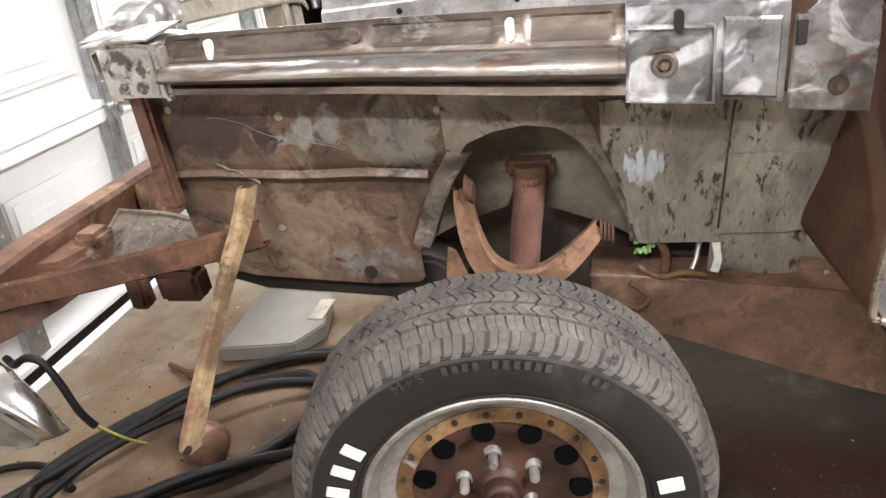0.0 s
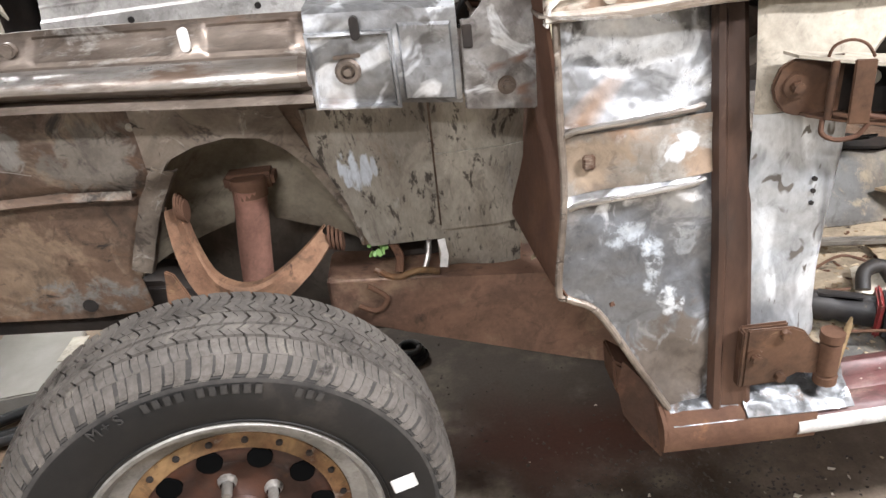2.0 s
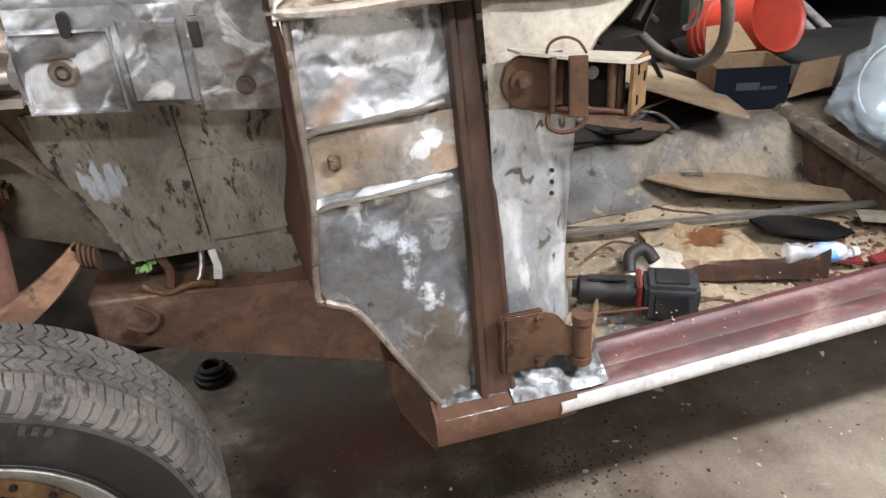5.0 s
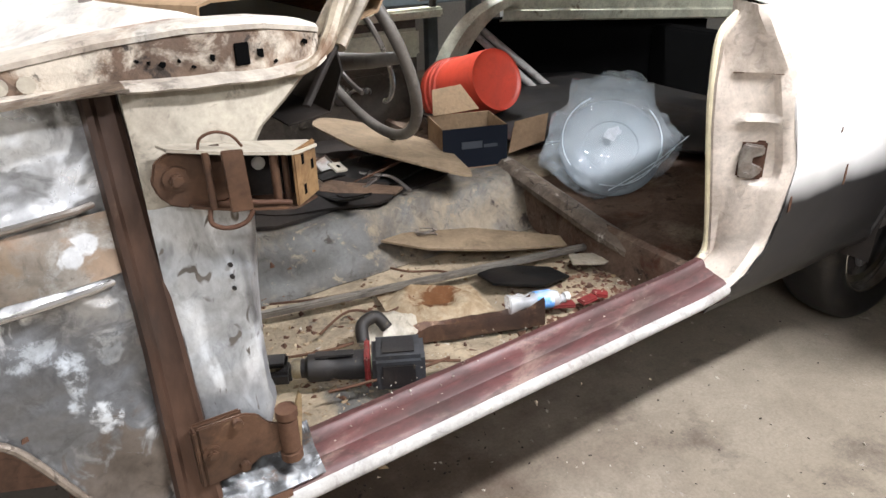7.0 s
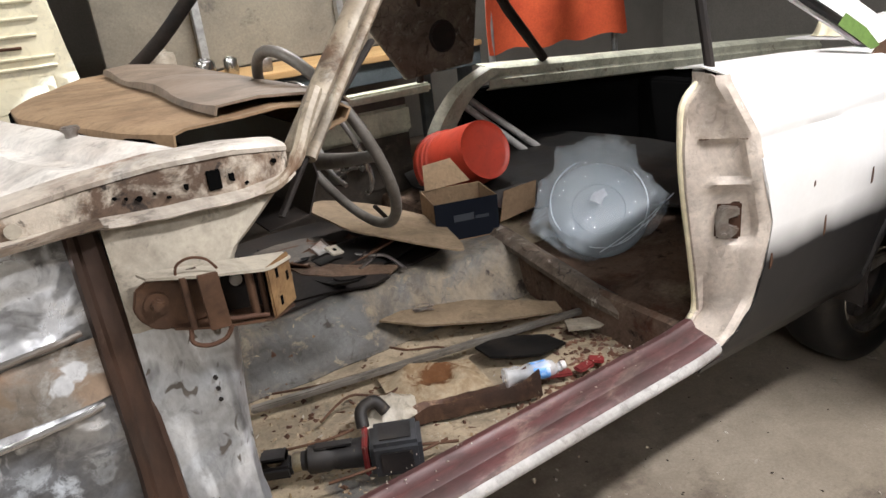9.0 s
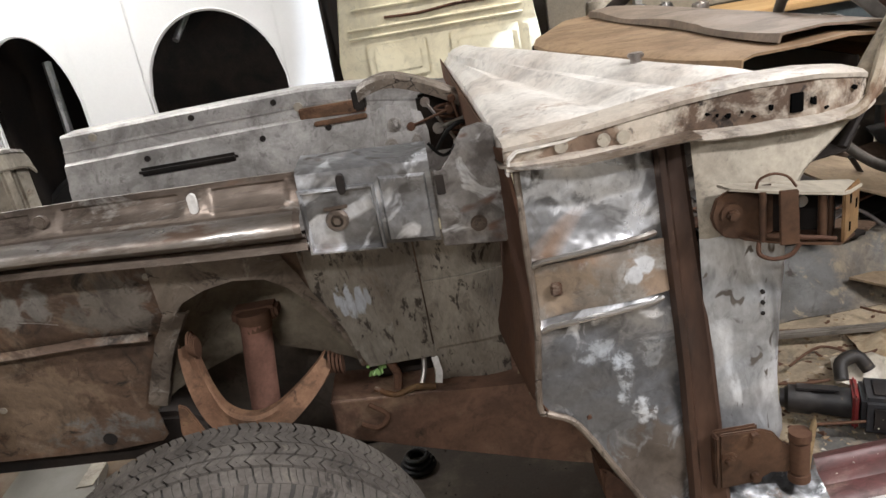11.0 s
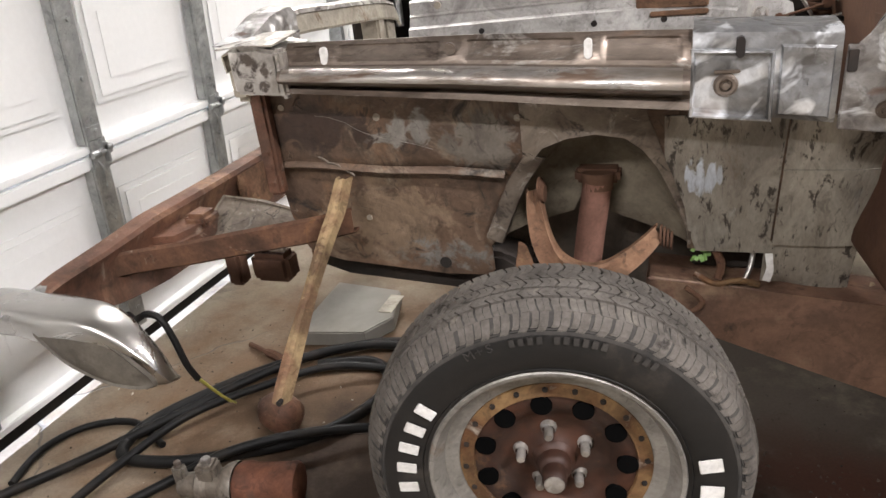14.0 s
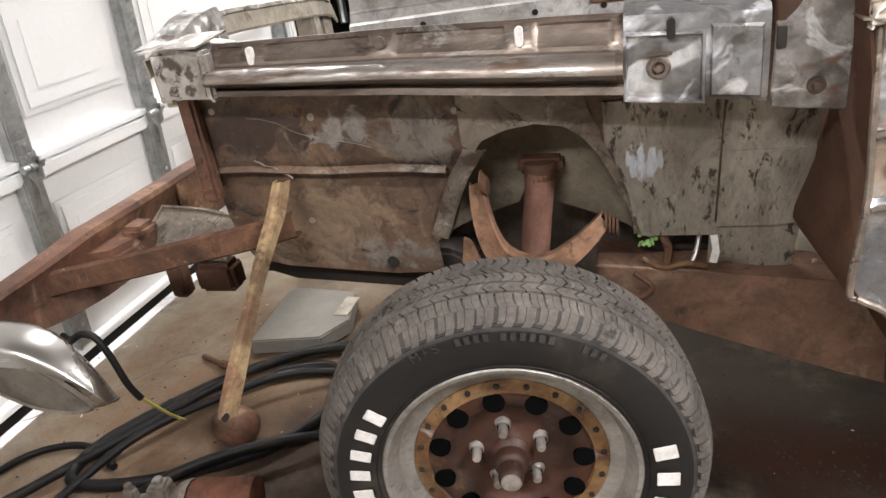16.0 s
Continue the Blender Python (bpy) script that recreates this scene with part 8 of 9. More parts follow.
def bucket():
    b = thing("bucket", "orange-red plastic bucket lying on its side", "bucket")
    m = Matrix.Translation((1.945, 1.10, 0.595)) @ Vector((-0.06, 0.94, -0.36)).to_track_quat("Y", "Z").to_matrix().to_4x4()
    bm = bm_new()
    lathe(bm, [(0.0, 0.002), (0.080, 0.002), (0.094, 0.0), (0.098, -0.004), (0.100, 0.006), (0.114, 0.20), (0.120, 0.235), (0.126, 0.24), (0.126, 0.262), (0.121, 0.262), (0.110, 0.20), (0.095, 0.010), (0.0, 0.010)], 40, m)
    body = part("bucket_body", bm, "bucket", b)
    for h, r in ((0.215, 0.122), (0.19, 0.119)):
        bm = bm_new()
        lathe(bm, [(r - 0.006, h - 0.004), (r, h), (r - 0.006, h + 0.004)], 40, m)
        part("rib", bm, "bucket", body)
    bm = bm_new()
    tube(bm, smooth_path([m @ Vector((0.122, 0.24, 0.0)), m @ Vector((0.10, 0.30, -0.07)), m @ Vector((0.0, 0.33, -0.11)), m @ Vector((-0.10, 0.30, -0.07)), m @ Vector((-0.122, 0.24, 0.0))], 5), 0.003, 6)
    part("bail_handle", bm, "steel", b)


bucket()


def carton():
    c = thing("carton", "open dark blue printed carton with brown cardboard flaps", "box")
    m = Matrix.Translation((1.595, 0.875, 0.424)) @ pose(0, 0, 0, 0, 0, -17)
    bm = bm_new()
    box(bm, (0, 0, 0), (0.19, 0.004, 0.115), 0.001, m)
    part("printed_side", bm, "blue_box", c, "dark blue printed side")
    for lo, hi in (((0, 0.16, 0), (0.19, 0.164, 0.115)), ((0, 0.004, 0), (0.004, 0.16, 0.115)), ((0.186, 0.004, 0), (0.19, 0.16, 0.115)), ((0.0, 0.0, -0.004), (0.19, 0.164, 0.0))):
        bm = bm_new()
        box(bm, lo, hi, 0.0008, m)
        part("carton_side", bm, "card", c)
    for out, mm in (([(0, 0), (0.12, 0.02), (0.13, 0.10), (0.02, 0.09)], Matrix.Translation((0.192, 0.0, 0.03)) @ pose(0, 0, 0, 90, 0, 10)),
                    ([(0, 0), (0.16, 0), (0.13, 0.09), (0.03, 0.085)], Matrix.Translation((0.012, 0.15, 0.115)) @ pose(0, 0, 0, 48, 0, 14)),
                    ([(0, 0), (0.15, 0), (0.13, 0.06), (0.02, 0.06)], Matrix.Translation((0.188, 0.01, 0.115)) @ pose(0, 0, 90, 40, 0, 0))):
        bm = bm_new()
        prism(bm, out, "z", 0, 0.003, 0.0, m @ mm)
        part("flap", bm, "card", c)
    # print on the carton stands as plain bars
    for x0, x1, z0, z1 in ((0.055, 0.115, 0.055, 0.075), (0.12, 0.16, 0.055, 0.064)):
        bm = bm_new()
        box(bm, (x0, -0.0012, z0), (x1, 0.0005, z1), 0.0, m)
        part("print_bar", bm, "print_grey", c)


M["print_grey"] = surf("grey_carton_print", (0.045, 0.05, 0.058), (0.03, 0.034, 0.04), 8, rough=0.6, bump=0.0)
carton()


def plastic_bag():
    b = thing("plastic_bag", "clear crinkled plastic bag around a round grey part", "bag")
    right, up = Vector((0.768, -0.640, 0)), Vector((0.398, 0.478, 0.783))
    m = Matrix((right, up.cross(right), up)).transposed().to_4x4()
    m.translation = (1.95, 0.585, 0.516)
    outline = [(-0.115, 0.168), (-0.06, 0.172), (-0.004, 0.196), (0.059, 0.185), (0.104, 0.161), (0.112, 0.10), (0.15, 0.05), (0.187, 0.0), (0.165, -0.047), (0.138, -0.087), (0.06, -0.12), (-0.026, -0.165), (-0.078, -0.149), (-0.122, -0.12), (-0.196, -0.056), (-0.172, 0.01), (-0.165, 0.073), (-0.118, 0.105)]
    for side in (-1, 1):
        bm = bm_new()
        P = []
        for (a, h), (a2, h2) in zip(outline, outline[1:] + outline[:1]):
            P += [Vector((a + (a2 - a) * k / 6 + 0.006 * noise.noise((a * 9 + k, h * 9, 1.0)), 0, h + (h2 - h) * k / 6 + 0.006 * noise.noise((a * 9, h * 9 + k, 6.0)))) for k in range(6)]
        c = Vector((-0.01, 0, 0.0))
        rings = []
        for s in spread(1.0, 0.02, 40):
            ring = []
            for p in P:
                q = c + (p - c) * s
                puff = (-0.034 if side < 0 else 0.012) * (1 - s ** 8)
                e = side * s ** 2.2
                cr = e * (0.014 * (1 - abs(noise.noise((q.x * 12 + q.z * 7, q.z * 30, side * 3.0)))) ** 6 + 0.016 * (1 - abs(noise.noise((q.x * 34 - q.z * 12, q.z * 16, side * 5.0)))) ** 7 + 0.008 * (1 - abs(noise.noise((q.x * 60, q.z * 55, 4.0)))) ** 5) + 0.02 * s ** 4 * noise.noise((q.x * 14, q.z * 14, 9.0 + side))
                ring.append((q.x, puff + cr, q.z))
            rings.append(ring)
        sheet(bm, rings, 0.0, close=True)
        bmesh.ops.transform(bm, matrix=m, verts=bm.verts)
        part("film", bm, "clear_film", b, "clear crinkled film")
    bm = bm_new()
    lathe(bm, [(0.0, -0.004), (0.070, -0.004), (0.072, -0.006), (0.128, -0.004), (0.134, 0.0), (0.136, 0.004), (0.0, 0.006)], 56, m @ Matrix.Translation((-0.005, 0.0, -0.018)))
    part("round_part", bm, "bag_grey", b, "flat round grey part")
    bm = bm_new()
    box(bm, (-0.026, -0.0252, -0.012), (0.006, -0.0242, 0.018), 0.0004, m @ pose(0, 0, 0, 0, 28, 0))
    box(bm, (-0.004, -0.0262, 0.002), (0.024, -0.0253, 0.026), 0.0004, m @ pose(0, 0, 0, 0, -24, 0))
    part("paper_label", bm, "grey_paper", b, "small pale paper label")
    bm = bm_new()
    for a0, a1 in ((115, 215), (255, 400)):
        tube(bm, [m @ Vector((-0.005 + 0.129 * math.cos(radians(a)), -0.025, -0.006 + 0.129 * math.sin(radians(a)))) for a in spread(a0, a1, 22)], 0.0016, 6)
    part("lid_rim", bm, "bag_fold", b, "pale raised rim of the round part")
    # pale tubes paint in the gleam along the film's creases
    for q0, q1, bow in (((0.190, 0.004), (-0.014, -0.150), 0.008), ((0.140, -0.052), (0.030, -0.132), 0.003), ((0.155, -0.03), (0.108, -0.086), 0.0)):
        bm = bm_new()
        d = Vector((q1[0] - q0[0], 0, q1[1] - q0[1]))
        pts = [m @ (Vector((q0[0], -0.033, q0[1])) + d * s + Vector((0.3, 0, -1)) * bow * 4 * s * (1 - s) + Vector((0, 0, 0.002 * noise.noise((s * 9, q0[0] * 30, 1.0))))) for s in spread(0, 1, 12)]
        tube(bm, pts, 0.0013, 6)
        part("film_fold", bm, "bag_fold", b, "sharp crease in the film, its gleam put into a pale colour")


fm = surf("clear_film", (0.62, 0.72, 0.80), (0.78, 0.85, 0.90), 14, rough=0.07, rough_to=0.14, bump=0.35, grain=55, spec=1.0, coat=1.0, dents=0.8)
fb = fm.node_tree.nodes["Principled BSDF"]
fb.inputs["Transmission Weight"].default_value = 0.5
fb.inputs["IOR"].default_value = 1.12
fb.inputs["Coat Roughness"].default_value = 0.06
fb.inputs["Alpha"].default_value = 0.34
M["clear_film"] = fm
M["bag_grey"] = surf("pale_grey_gasket", (0.155, 0.18, 0.195), (0.125, 0.145, 0.16), 6, rough=0.45, bump=0.04)
M["bag_fold"] = surf("bright_film_crease", (0.62, 0.68, 0.73), (0.36, 0.41, 0.45), 30, rough=0.18, bump=0.1)
M["grey_paper"] = surf("grey_paper_label", (0.36, 0.37, 0.38), (0.30, 0.31, 0.32), 8, rough=0.7, bump=0.0)
plastic_bag()


def power_tool():
    p = thing("power_tool", "black cordless ratchet with red ring and grey battery", "power tool")
    m = Matrix.Translation((0.885, 0.335, 0.345)) @ pose(0, 0, 0, 0, 0, -27)
    bm = bm_new()
    lathe(bm, [(0.0, 0.052), (0.017, 0.052), (0.018, 0.060), (0.025, 0.066), (0.026, 0.10), (0.022, 0.108), (0.0245, 0.12), (0.027, 0.165), (0.0, 0.165)], 20, m @ pose(0, 0, 0, 0, 0, -90))
    body = part("tool_body", bm, "tool_black", p)
    bm = bm_new()
    lathe(bm, [(0.0, 0.036), (0.016, 0.036), (0.018, 0.040), (0.018, 0.052), (0.0, 0.052)], 18, m @ pose(0, 0, 0, 0, 0, -90))
    part("steel_collar", bm, "cast_steel", body, "bare steel collar behind the head")
    bm = bm_new()
    box(bm, (-0.022, -0.022, -0.020), (0.036, 0.022, 0.006), 0.006, m)
    box(bm, (-0.020, -0.020, 0.014), (0.030, 0.020, 0.024), 0.005, m)
    head = part("ratchet_head", bm, "tool_black", p, "forked ratchet head")
    bm = bm_new()
    disc(bm, (0.004, 0, 0.006), 0.014, 0.009, "z", 16, 0.002, m)
    part("ratchet_gear", bm, "cast_steel", head, "worn steel gear")
    bm = bm_new()
    box(bm, (0.075, -0.012, 0.020), (0.15, 0.012, 0.028), 0.004, m)
    part("trigger", bm, "tool_black", body)
    bm = bm_new()
    box(bm, (0.165, -0.034, -0.032), (0.175, 0.034, 0.034), 0.004, m)
    part("red_collar", bm, "red_plastic", p, "red plastic collar")
    bm = bm_new()
    box(bm, (0.178, -0.040, -0.036), (0.272, 0.040, 0.034), 0.008, m)
    bat = part("battery", bm, "tool_grey", p, "dark grey battery block")
    bm = bm_new()
    box(bm, (0.196, -0.025, 0.0335), (0.254, 0.025, 0.0365), 0.003, m)
    box(bm, (0.196, -0.0425, -0.022), (0.254, -0.0395, 0.020), 0.003, m)
    part("battery_panel", bm, "tool_black", bat)
    bm = bm_new()
    tube(bm, [m @ Vector((0.262, 0.01, -0.01)), m @ Vector((0.34, 0.02, -0.022))], 0.003, 6)
    part("rod", bm, "rust_dark", p)


M["tool_black"] = surf("dusty_black_tool_plastic", (0.011, 0.010, 0.010), (0.024, 0.020, 0.017), 14, (0.45, 0.6), [((0.11, 0.085, 0.06), 26, 0.60, 0.70, 0.9, 0.0)], rough=0.5, bump=0.1)
M["tool_grey"] = surf("dusty_grey_battery_plastic", (0.034, 0.036, 0.040), (0.022, 0.022, 0.023), 9, (0.45, 0.6), [((0.12, 0.095, 0.07), 24, 0.60, 0.70, 0.9, 0.0)], rough=0.5, bump=0.1)
M["cast_steel"] = surf("yellowed_tool_steel", (0.34, 0.29, 0.19), (0.12, 0.10, 0.08), 26, rough=0.4, metal=0.6, bump=0.15)
M["red_plastic"] = surf("dull_red_plastic", (0.17, 0.017, 0.016), (0.10, 0.014, 0.013), 14, rough=0.5, bump=0.05, spots=[((0.10, 0.075, 0.06), 22, 0.6, 0.7, 0.8, 0.0)])
power_tool()
bm = bm_new()
rows = []
for u in spread(-1, 1, 16):
    rows.append([(1.150 + 0.055 * u + 0.02 * v, 0.395 - 0.02 * u + 0.042 * v, 0.304 + 0.030 * max(0.0, 1 - u * u) * max(0.0, 1 - v * v) + 0.016 * abs(noise.noise((u * 3, v * 3, 8.0)))) for v in spread(-1, 1, 14)])
sheet(bm, rows, 0.003)
tagged(part("crumpled_rag", bm, "cream"), "crumpled dirty white rag on the floor pan", "rag")
bm = bm_new()
tube(bm, smooth_path([(1.075, 0.355, 0.325), (1.085, 0.375, 0.350), (1.115, 0.375, 0.358), (1.13, 0.36, 0.335)], 5), 0.013, 10)
tagged(part("cable_plug", bm, "tool_black"), "short black cable plug beside the power tool", "plug")


def rust_bracket():
    bm = bm_new()
    rows = []
    for x in spread(1.175, 1.43, 20):
        f = (x - 1.175) / 0.255
        y0 = 0.325 - 0.085 * f + 0.006 * noise.noise((x * 22, 0.0, 2.0))
        up = 0.030 * max(0.0, (f - 0.72) / 0.28) ** 2 + 0.006 * noise.noise((x * 30, 1.0, 0.0)) - 0.012 * max(0.0, 1 - f / 0.12)
        rows.append([(x, y0 + 0.044, 0.320 + up), (x, y0 + 0.032, 0.312 + 0.005 * math.sin(20 * x)), (x, y0 + 0.010, 0.314 + up), (x, y0 + 0.003, 0.330 + up), (x, y0, 0.334 + up), (x, y0 - 0.004, 0.324 + up), (x, y0 - 0.008, 0.302)])
    sheet(bm, rows, 0.003)
    tagged(part("rusty_bracket", bm, "hinge_brown"), "dark rusty pressed steel bracket lying in the debris", "bracket")
    bm = bm_new()
    r = []
    for u in spread(-1, 1, 24):
        row = []
        for v in spread(-1, 1, 24):
            d = math.hypot(u, v) * (1 + 0.25 * noise.noise((u * 2, v * 2, 3.0)))
            lift = 0.019 * math.exp(-((d - 0.62) / 0.24) ** 2) + 0.014 * noise.noise((u * 5, v * 5, 0.0)) * max(0.0, 1.1 - d)
            row.append((1.285 + 0.10 * u + 0.015 * v, 0.425 - 0.05 * u + 0.085 * v, 0.300 + lift + 0.012 * max(0.0, 1 - d)))
        r.append(row)
    sheet(bm, r, 0.004)
    tagged(part("foam_scrap", bm, "foam"), "crumbling tan foam scrap stained with rust", "foam")


M["foam"] = surf("stained_tan_foam", (0.33, 0.265, 0.18), (0.21, 0.145, 0.085), 16, (0.42, 0.58), [((0.13, 0.07, 0.035), 15, 0.56, 0.66, 0.9, 0.0), ((0.42, 0.37, 0.29), 20, 0.6, 0.7, 0.9, 0.0)], rough=0.9, bump=0.6, grain=90, dents=0.6, patches=[((1.29, 0.43, 0.31), (0.055, 0.045, 0.2), (0.12, 0.055, 0.024), 0.8, 0.0, 1.2)])
rust_bracket()


def bottle():
    b = thing("water_bottle", "crushed clear water bottle with a blue label", "bottle")
    m = Matrix.Translation((1.385, 0.305, 0.330)) @ pose(0, 0, 0, 0, 0, -109) @ Matrix.Diagonal((0.78, 0.66, 0.62, 1))
    bm = bm_new()
    lathe(bm, [(0.0, 0.0), (0.024, 0.0), (0.029, 0.006), (0.028, 0.03), (0.030, 0.05), (0.026, 0.07), (0.029, 0.09), (0.029, 0.15), (0.024, 0.17), (0.012, 0.185), (0.012, 0.20)], 18, m)
    for v in bm.verts:
        v.co += Vector((0.004 * noise.noise(v.co * 35), 0, 0.009 * noise.noise(v.co * 45)))
    part("bottle_body", bm, "bottle_clear", b)
    bm = bm_new()
    lathe(bm, [(0.0296, 0.095), (0.0305, 0.098), (0.0305, 0.148), (0.0296, 0.150)], 18, m)
    part("bottle_label", bm, "blue_label", b, "blue and white label band")
    bm = bm_new()
    lathe(bm, [(0.0, 0.212), (0.014, 0.212), (0.0145, 0.196), (0.012, 0.195)], 14, m)
    part("cap", bm, "letter", b, "white cap")


bmx = surf("clear_bottle", (0.8, 0.82, 0.84), (0.75, 0.78, 0.8), 20, rough=0.08, rough_to=0.2, bump=0.15, grain=50)
bmx.node_tree.nodes["Principled BSDF"].inputs["Alpha"].default_value = 0.35
M["bottle_clear"] = bmx
M["blue_label"] = surf("blue_bottle_label", (0.10, 0.28, 0.62), (0.45, 0.55, 0.7), 26, (0.5, 0.56), rough=0.4, bump=0.0)
bottle()
for i, (x, y, l, a) in enumerate(((1.50, 0.262, 0.06, -20), (1.56, 0.246, 0.05, 10), (1.60, 0.25, 0.035, -40))):
    bm = bm_new()
    box(bm, (-l / 2, -0.012, -0.004), (l / 2, 0.012, 0.004), 0.003, Matrix.Translation((x, y, 0.313)) @ pose(0, 0, 0, 8, 5, a))
    tagged(part("lens_shard", bm, "red_plastic"), "broken red plastic shard in the debris", "shard", "red shards")

# ---- on the garage floor ----


def hose(points, r, name, label):
    bm = bm_new()
    tube(bm, smooth_path(points, 7), r * 0.82, 12)
    return tagged(part(name, bm, "black"), label, "hose")


hose([(-0.50, 0.74, 0.02), (-0.64, 0.72, 0.022), (-0.81, 0.63, 0.022), (-0.96, 0.49, 0.022), (-1.10, 0.27, 0.022), (-1.09, 0.14, 0.022), (-0.95, 0.14, 0.022), (-0.78, 0.21, 0.022), (-0.62, 0.32, 0.022), (-0.54, 0.50, 0.022), (-0.62, 0.62, 0.022), (-0.78, 0.58, 0.024)], 0.018, "rubber_hose", "thick black rubber hose coiled on the concrete floor")
hose([(-0.45, 0.66, 0.05), (-0.62, 0.665, 0.052), (-0.78, 0.60, 0.05), (-0.90, 0.48, 0.045), (-1.02, 0.30, 0.04), (-1.18, 0.10, 0.02), (-1.30, -0.06, 0.016), (-1.38, -0.25, 0.016)], 0.015, "rubber_hose", "black rubber hose trailing across the floor")
hose([(-0.38, 0.56, 0.02), (-0.56, 0.585, 0.03), (-0.72, 0.54, 0.05), (-0.86, 0.42, 0.052), (-0.98, 0.27, 0.055), (-1.06, 0.10, 0.03), (-1.10, -0.10, 0.018)], 0.013, "rubber_hose", "thin black rubber hose looped over the others")
hose([(-0.30, 0.42, 0.02), (-0.45, 0.36, 0.03), (-0.62, 0.27, 0.06), (-0.78, 0.17, 0.06), (-0.90, 0.07, 0.03), (-1.0, -0.05, 0.016)], 0.014, "rubber_hose", "black rubber hose running under the wheel")
hose([(-1.02, 0.20, 0.012), (-1.16, 0.26, 0.013), (-1.28, 0.22, 0.013), (-1.33, 0.12, 0.013), (-1.30, 0.0, 0.013)], 0.011, "air_line", "thin dark air line curling on the floor")
bm = bm_new()
prism(bm, [(-0.93, 1.02), (-0.69, 0.99), (-0.645, 0.82), (-0.70, 0.72), (-0.915, 0.69)], "z", 0.003, 0.05, 0.004)
M["grey_card"] = surf("grey_sheet_carton", (0.24, 0.228, 0.205), (0.18, 0.165, 0.14), 3, rough=0.6, bump=0.03)
cn = tagged(part("flat_carton", bm, "grey_card"), "flat grey carton lying on the floor", "carton")
bm = bm_new()
box(bm, (-0.705, 0.84, 0.051), (-0.66, 0.95, 0.053))
part("tape_strip", bm, "cream", cn)


def starter_motor():
    """A cast grey nose with lugs and a red-brown cylindrical body, lying on its side."""
    s = thing("starter_motor", "old starter motor with red-brown body and grey cast nose", "starter motor")
    turn = Matrix.Translation((-0.715, 0.082, 0.052)) @ pose(0, 0, 0, 0, 0, 12 - 90)
    bm = bm_new()
    lathe(bm, [(0.0, 0.150), (0.030, 0.150), (0.046, 0.146), (0.050, 0.138), (0.050, 0.128), (0.048, 0.124), (0.048, 0.045), (0.050, 0.040), (0.050, 0.018), (0.046, 0.010), (0.0, 0.010)], 28, turn)
    part("motor_body", bm, "jack_red", s, "rusty red-brown cylinder")
    bm = bm_new()
    lathe(bm, [(0.049, 0.008), (0.051, 0.0), (0.047, -0.012), (0.036, -0.03), (0.033, -0.055), (0.038, -0.062), (0.038, -0.078), (0.028, -0.086), (0.026, -0.12), (0.020, -0.128), (0.0, -0.128)], 22, turn)
    nose = part("cast_nose", bm, "cast_grey", s, "dirty grey cast nose")
    for lo, hi in (((-0.022, -0.075, 0.020), (0.022, -0.03, 0.062)), ((-0.012, -0.135, 0.0), (0.012, -0.105, 0.055)), ((-0.055, -0.07, -0.02), (-0.02, -0.05, 0.02))):
        bm = bm_new()
        box(bm, lo, hi, 0.007, turn)
        part("lug", bm, "cast_grey", nose)
    bm = bm_new()
    disc(bm, (0.0, -0.052, 0.066), 0.011, 0.016, "z", 8, 0.002, turn)
    disc(bm, (0.0, -0.12, 0.058), 0.008, 0.014, "z", 8, 0.002, turn)
    part("bolt", bm, "steel", nose)


M["cast_grey"] = surf("dirty_cast_aluminium", (0.26, 0.235, 0.20), (0.15, 0.125, 0.10), 14, (0.4, 0.6), [((0.05, 0.037, 0.028), 16, 0.58, 0.67, 0.8, 0.0)], rough=0.5, metal=0.3, bump=0.2, grime=0.45)
M["jack_red"] = surf("worn_red_brown_paint", (0.15, 0.062, 0.038), (0.07, 0.034, 0.025), 10, rough=0.55, bump=0.15, grime=0.5, spots=[((0.10, 0.06, 0.045), 12, 0.58, 0.7, 0.8, 0.0)])
starter_motor()
bm = bm_new()
lathe(bm, [(0.0, -0.06), (0.025, -0.058), (0.045, -0.04), (0.05, -0.01), (0.045, 0.03), (0.03, 0.05), (0.02, 0.065), (0.0, 0.066)], 22, Matrix.Translation((-0.755, 0.335, 0.047)) @ pose(0, 0, 0, 0, 0, 70))
tagged(part("rusty_mount", bm, "bumper_rust"), "round rusty iron mount lying on the floor", "iron mount")
bm = bm_new()
tube(bm, smooth_path([(-1.06, 0.66, 0.012), (-0.98, 0.62, 0.02), (-0.92, 0.60, 0.015), (-0.86, 0.55, 0.012)], 4), [0.008] * 5 + [0.014] * 5 + [0.010] * 3, 8)
tagged(part("iron_rod", bm, "rust_dark"), "short rusty iron rod on the floor", "rod")
bm = bm_new()
for k in range(3):
    tube(bm, [(0.215 + (0.040 - 0.007 * k) * math.cos(a), 0.745 + (0.040 - 0.007 * k) * math.sin(a), 0.010 + 0.012 * k) for a in spread(0.3, 6.4, 28)], 0.007, 8)
tagged(part("cable_coil", bm, "black"), "small coil of black cable on the floor", "cable")

# bumper lamp wiring
bm = bm_new()
tube(bm, smooth_path([(-0.80, 0.03, 0.50), (-0.765, 0.01, 0.503), (-0.74, 0.0, 0.517), (-0.72, 0.0, 0.525), (-0.695, 0.0, 0.517), (-0.679, 0.0, 0.477), (-0.667, 0.0, 0.424), (-0.660, 0.01, 0.385)], 5), 0.0065, 8)
harness = part("lamp_harness", bm, "black", car, "taped wiring harness hanging from the bumper")
bm = bm_new()
for dx in (0.0, 0.006):
    tube(bm, smooth_path([(-0.660 + dx, 0.01, 0.385), (-0.665 + dx, 0.04, 0.34), (-0.68 + dx, 0.08, 0.29), (-0.70 + dx * 2, 0.12, 0.245)], 4), 0.002, 6)
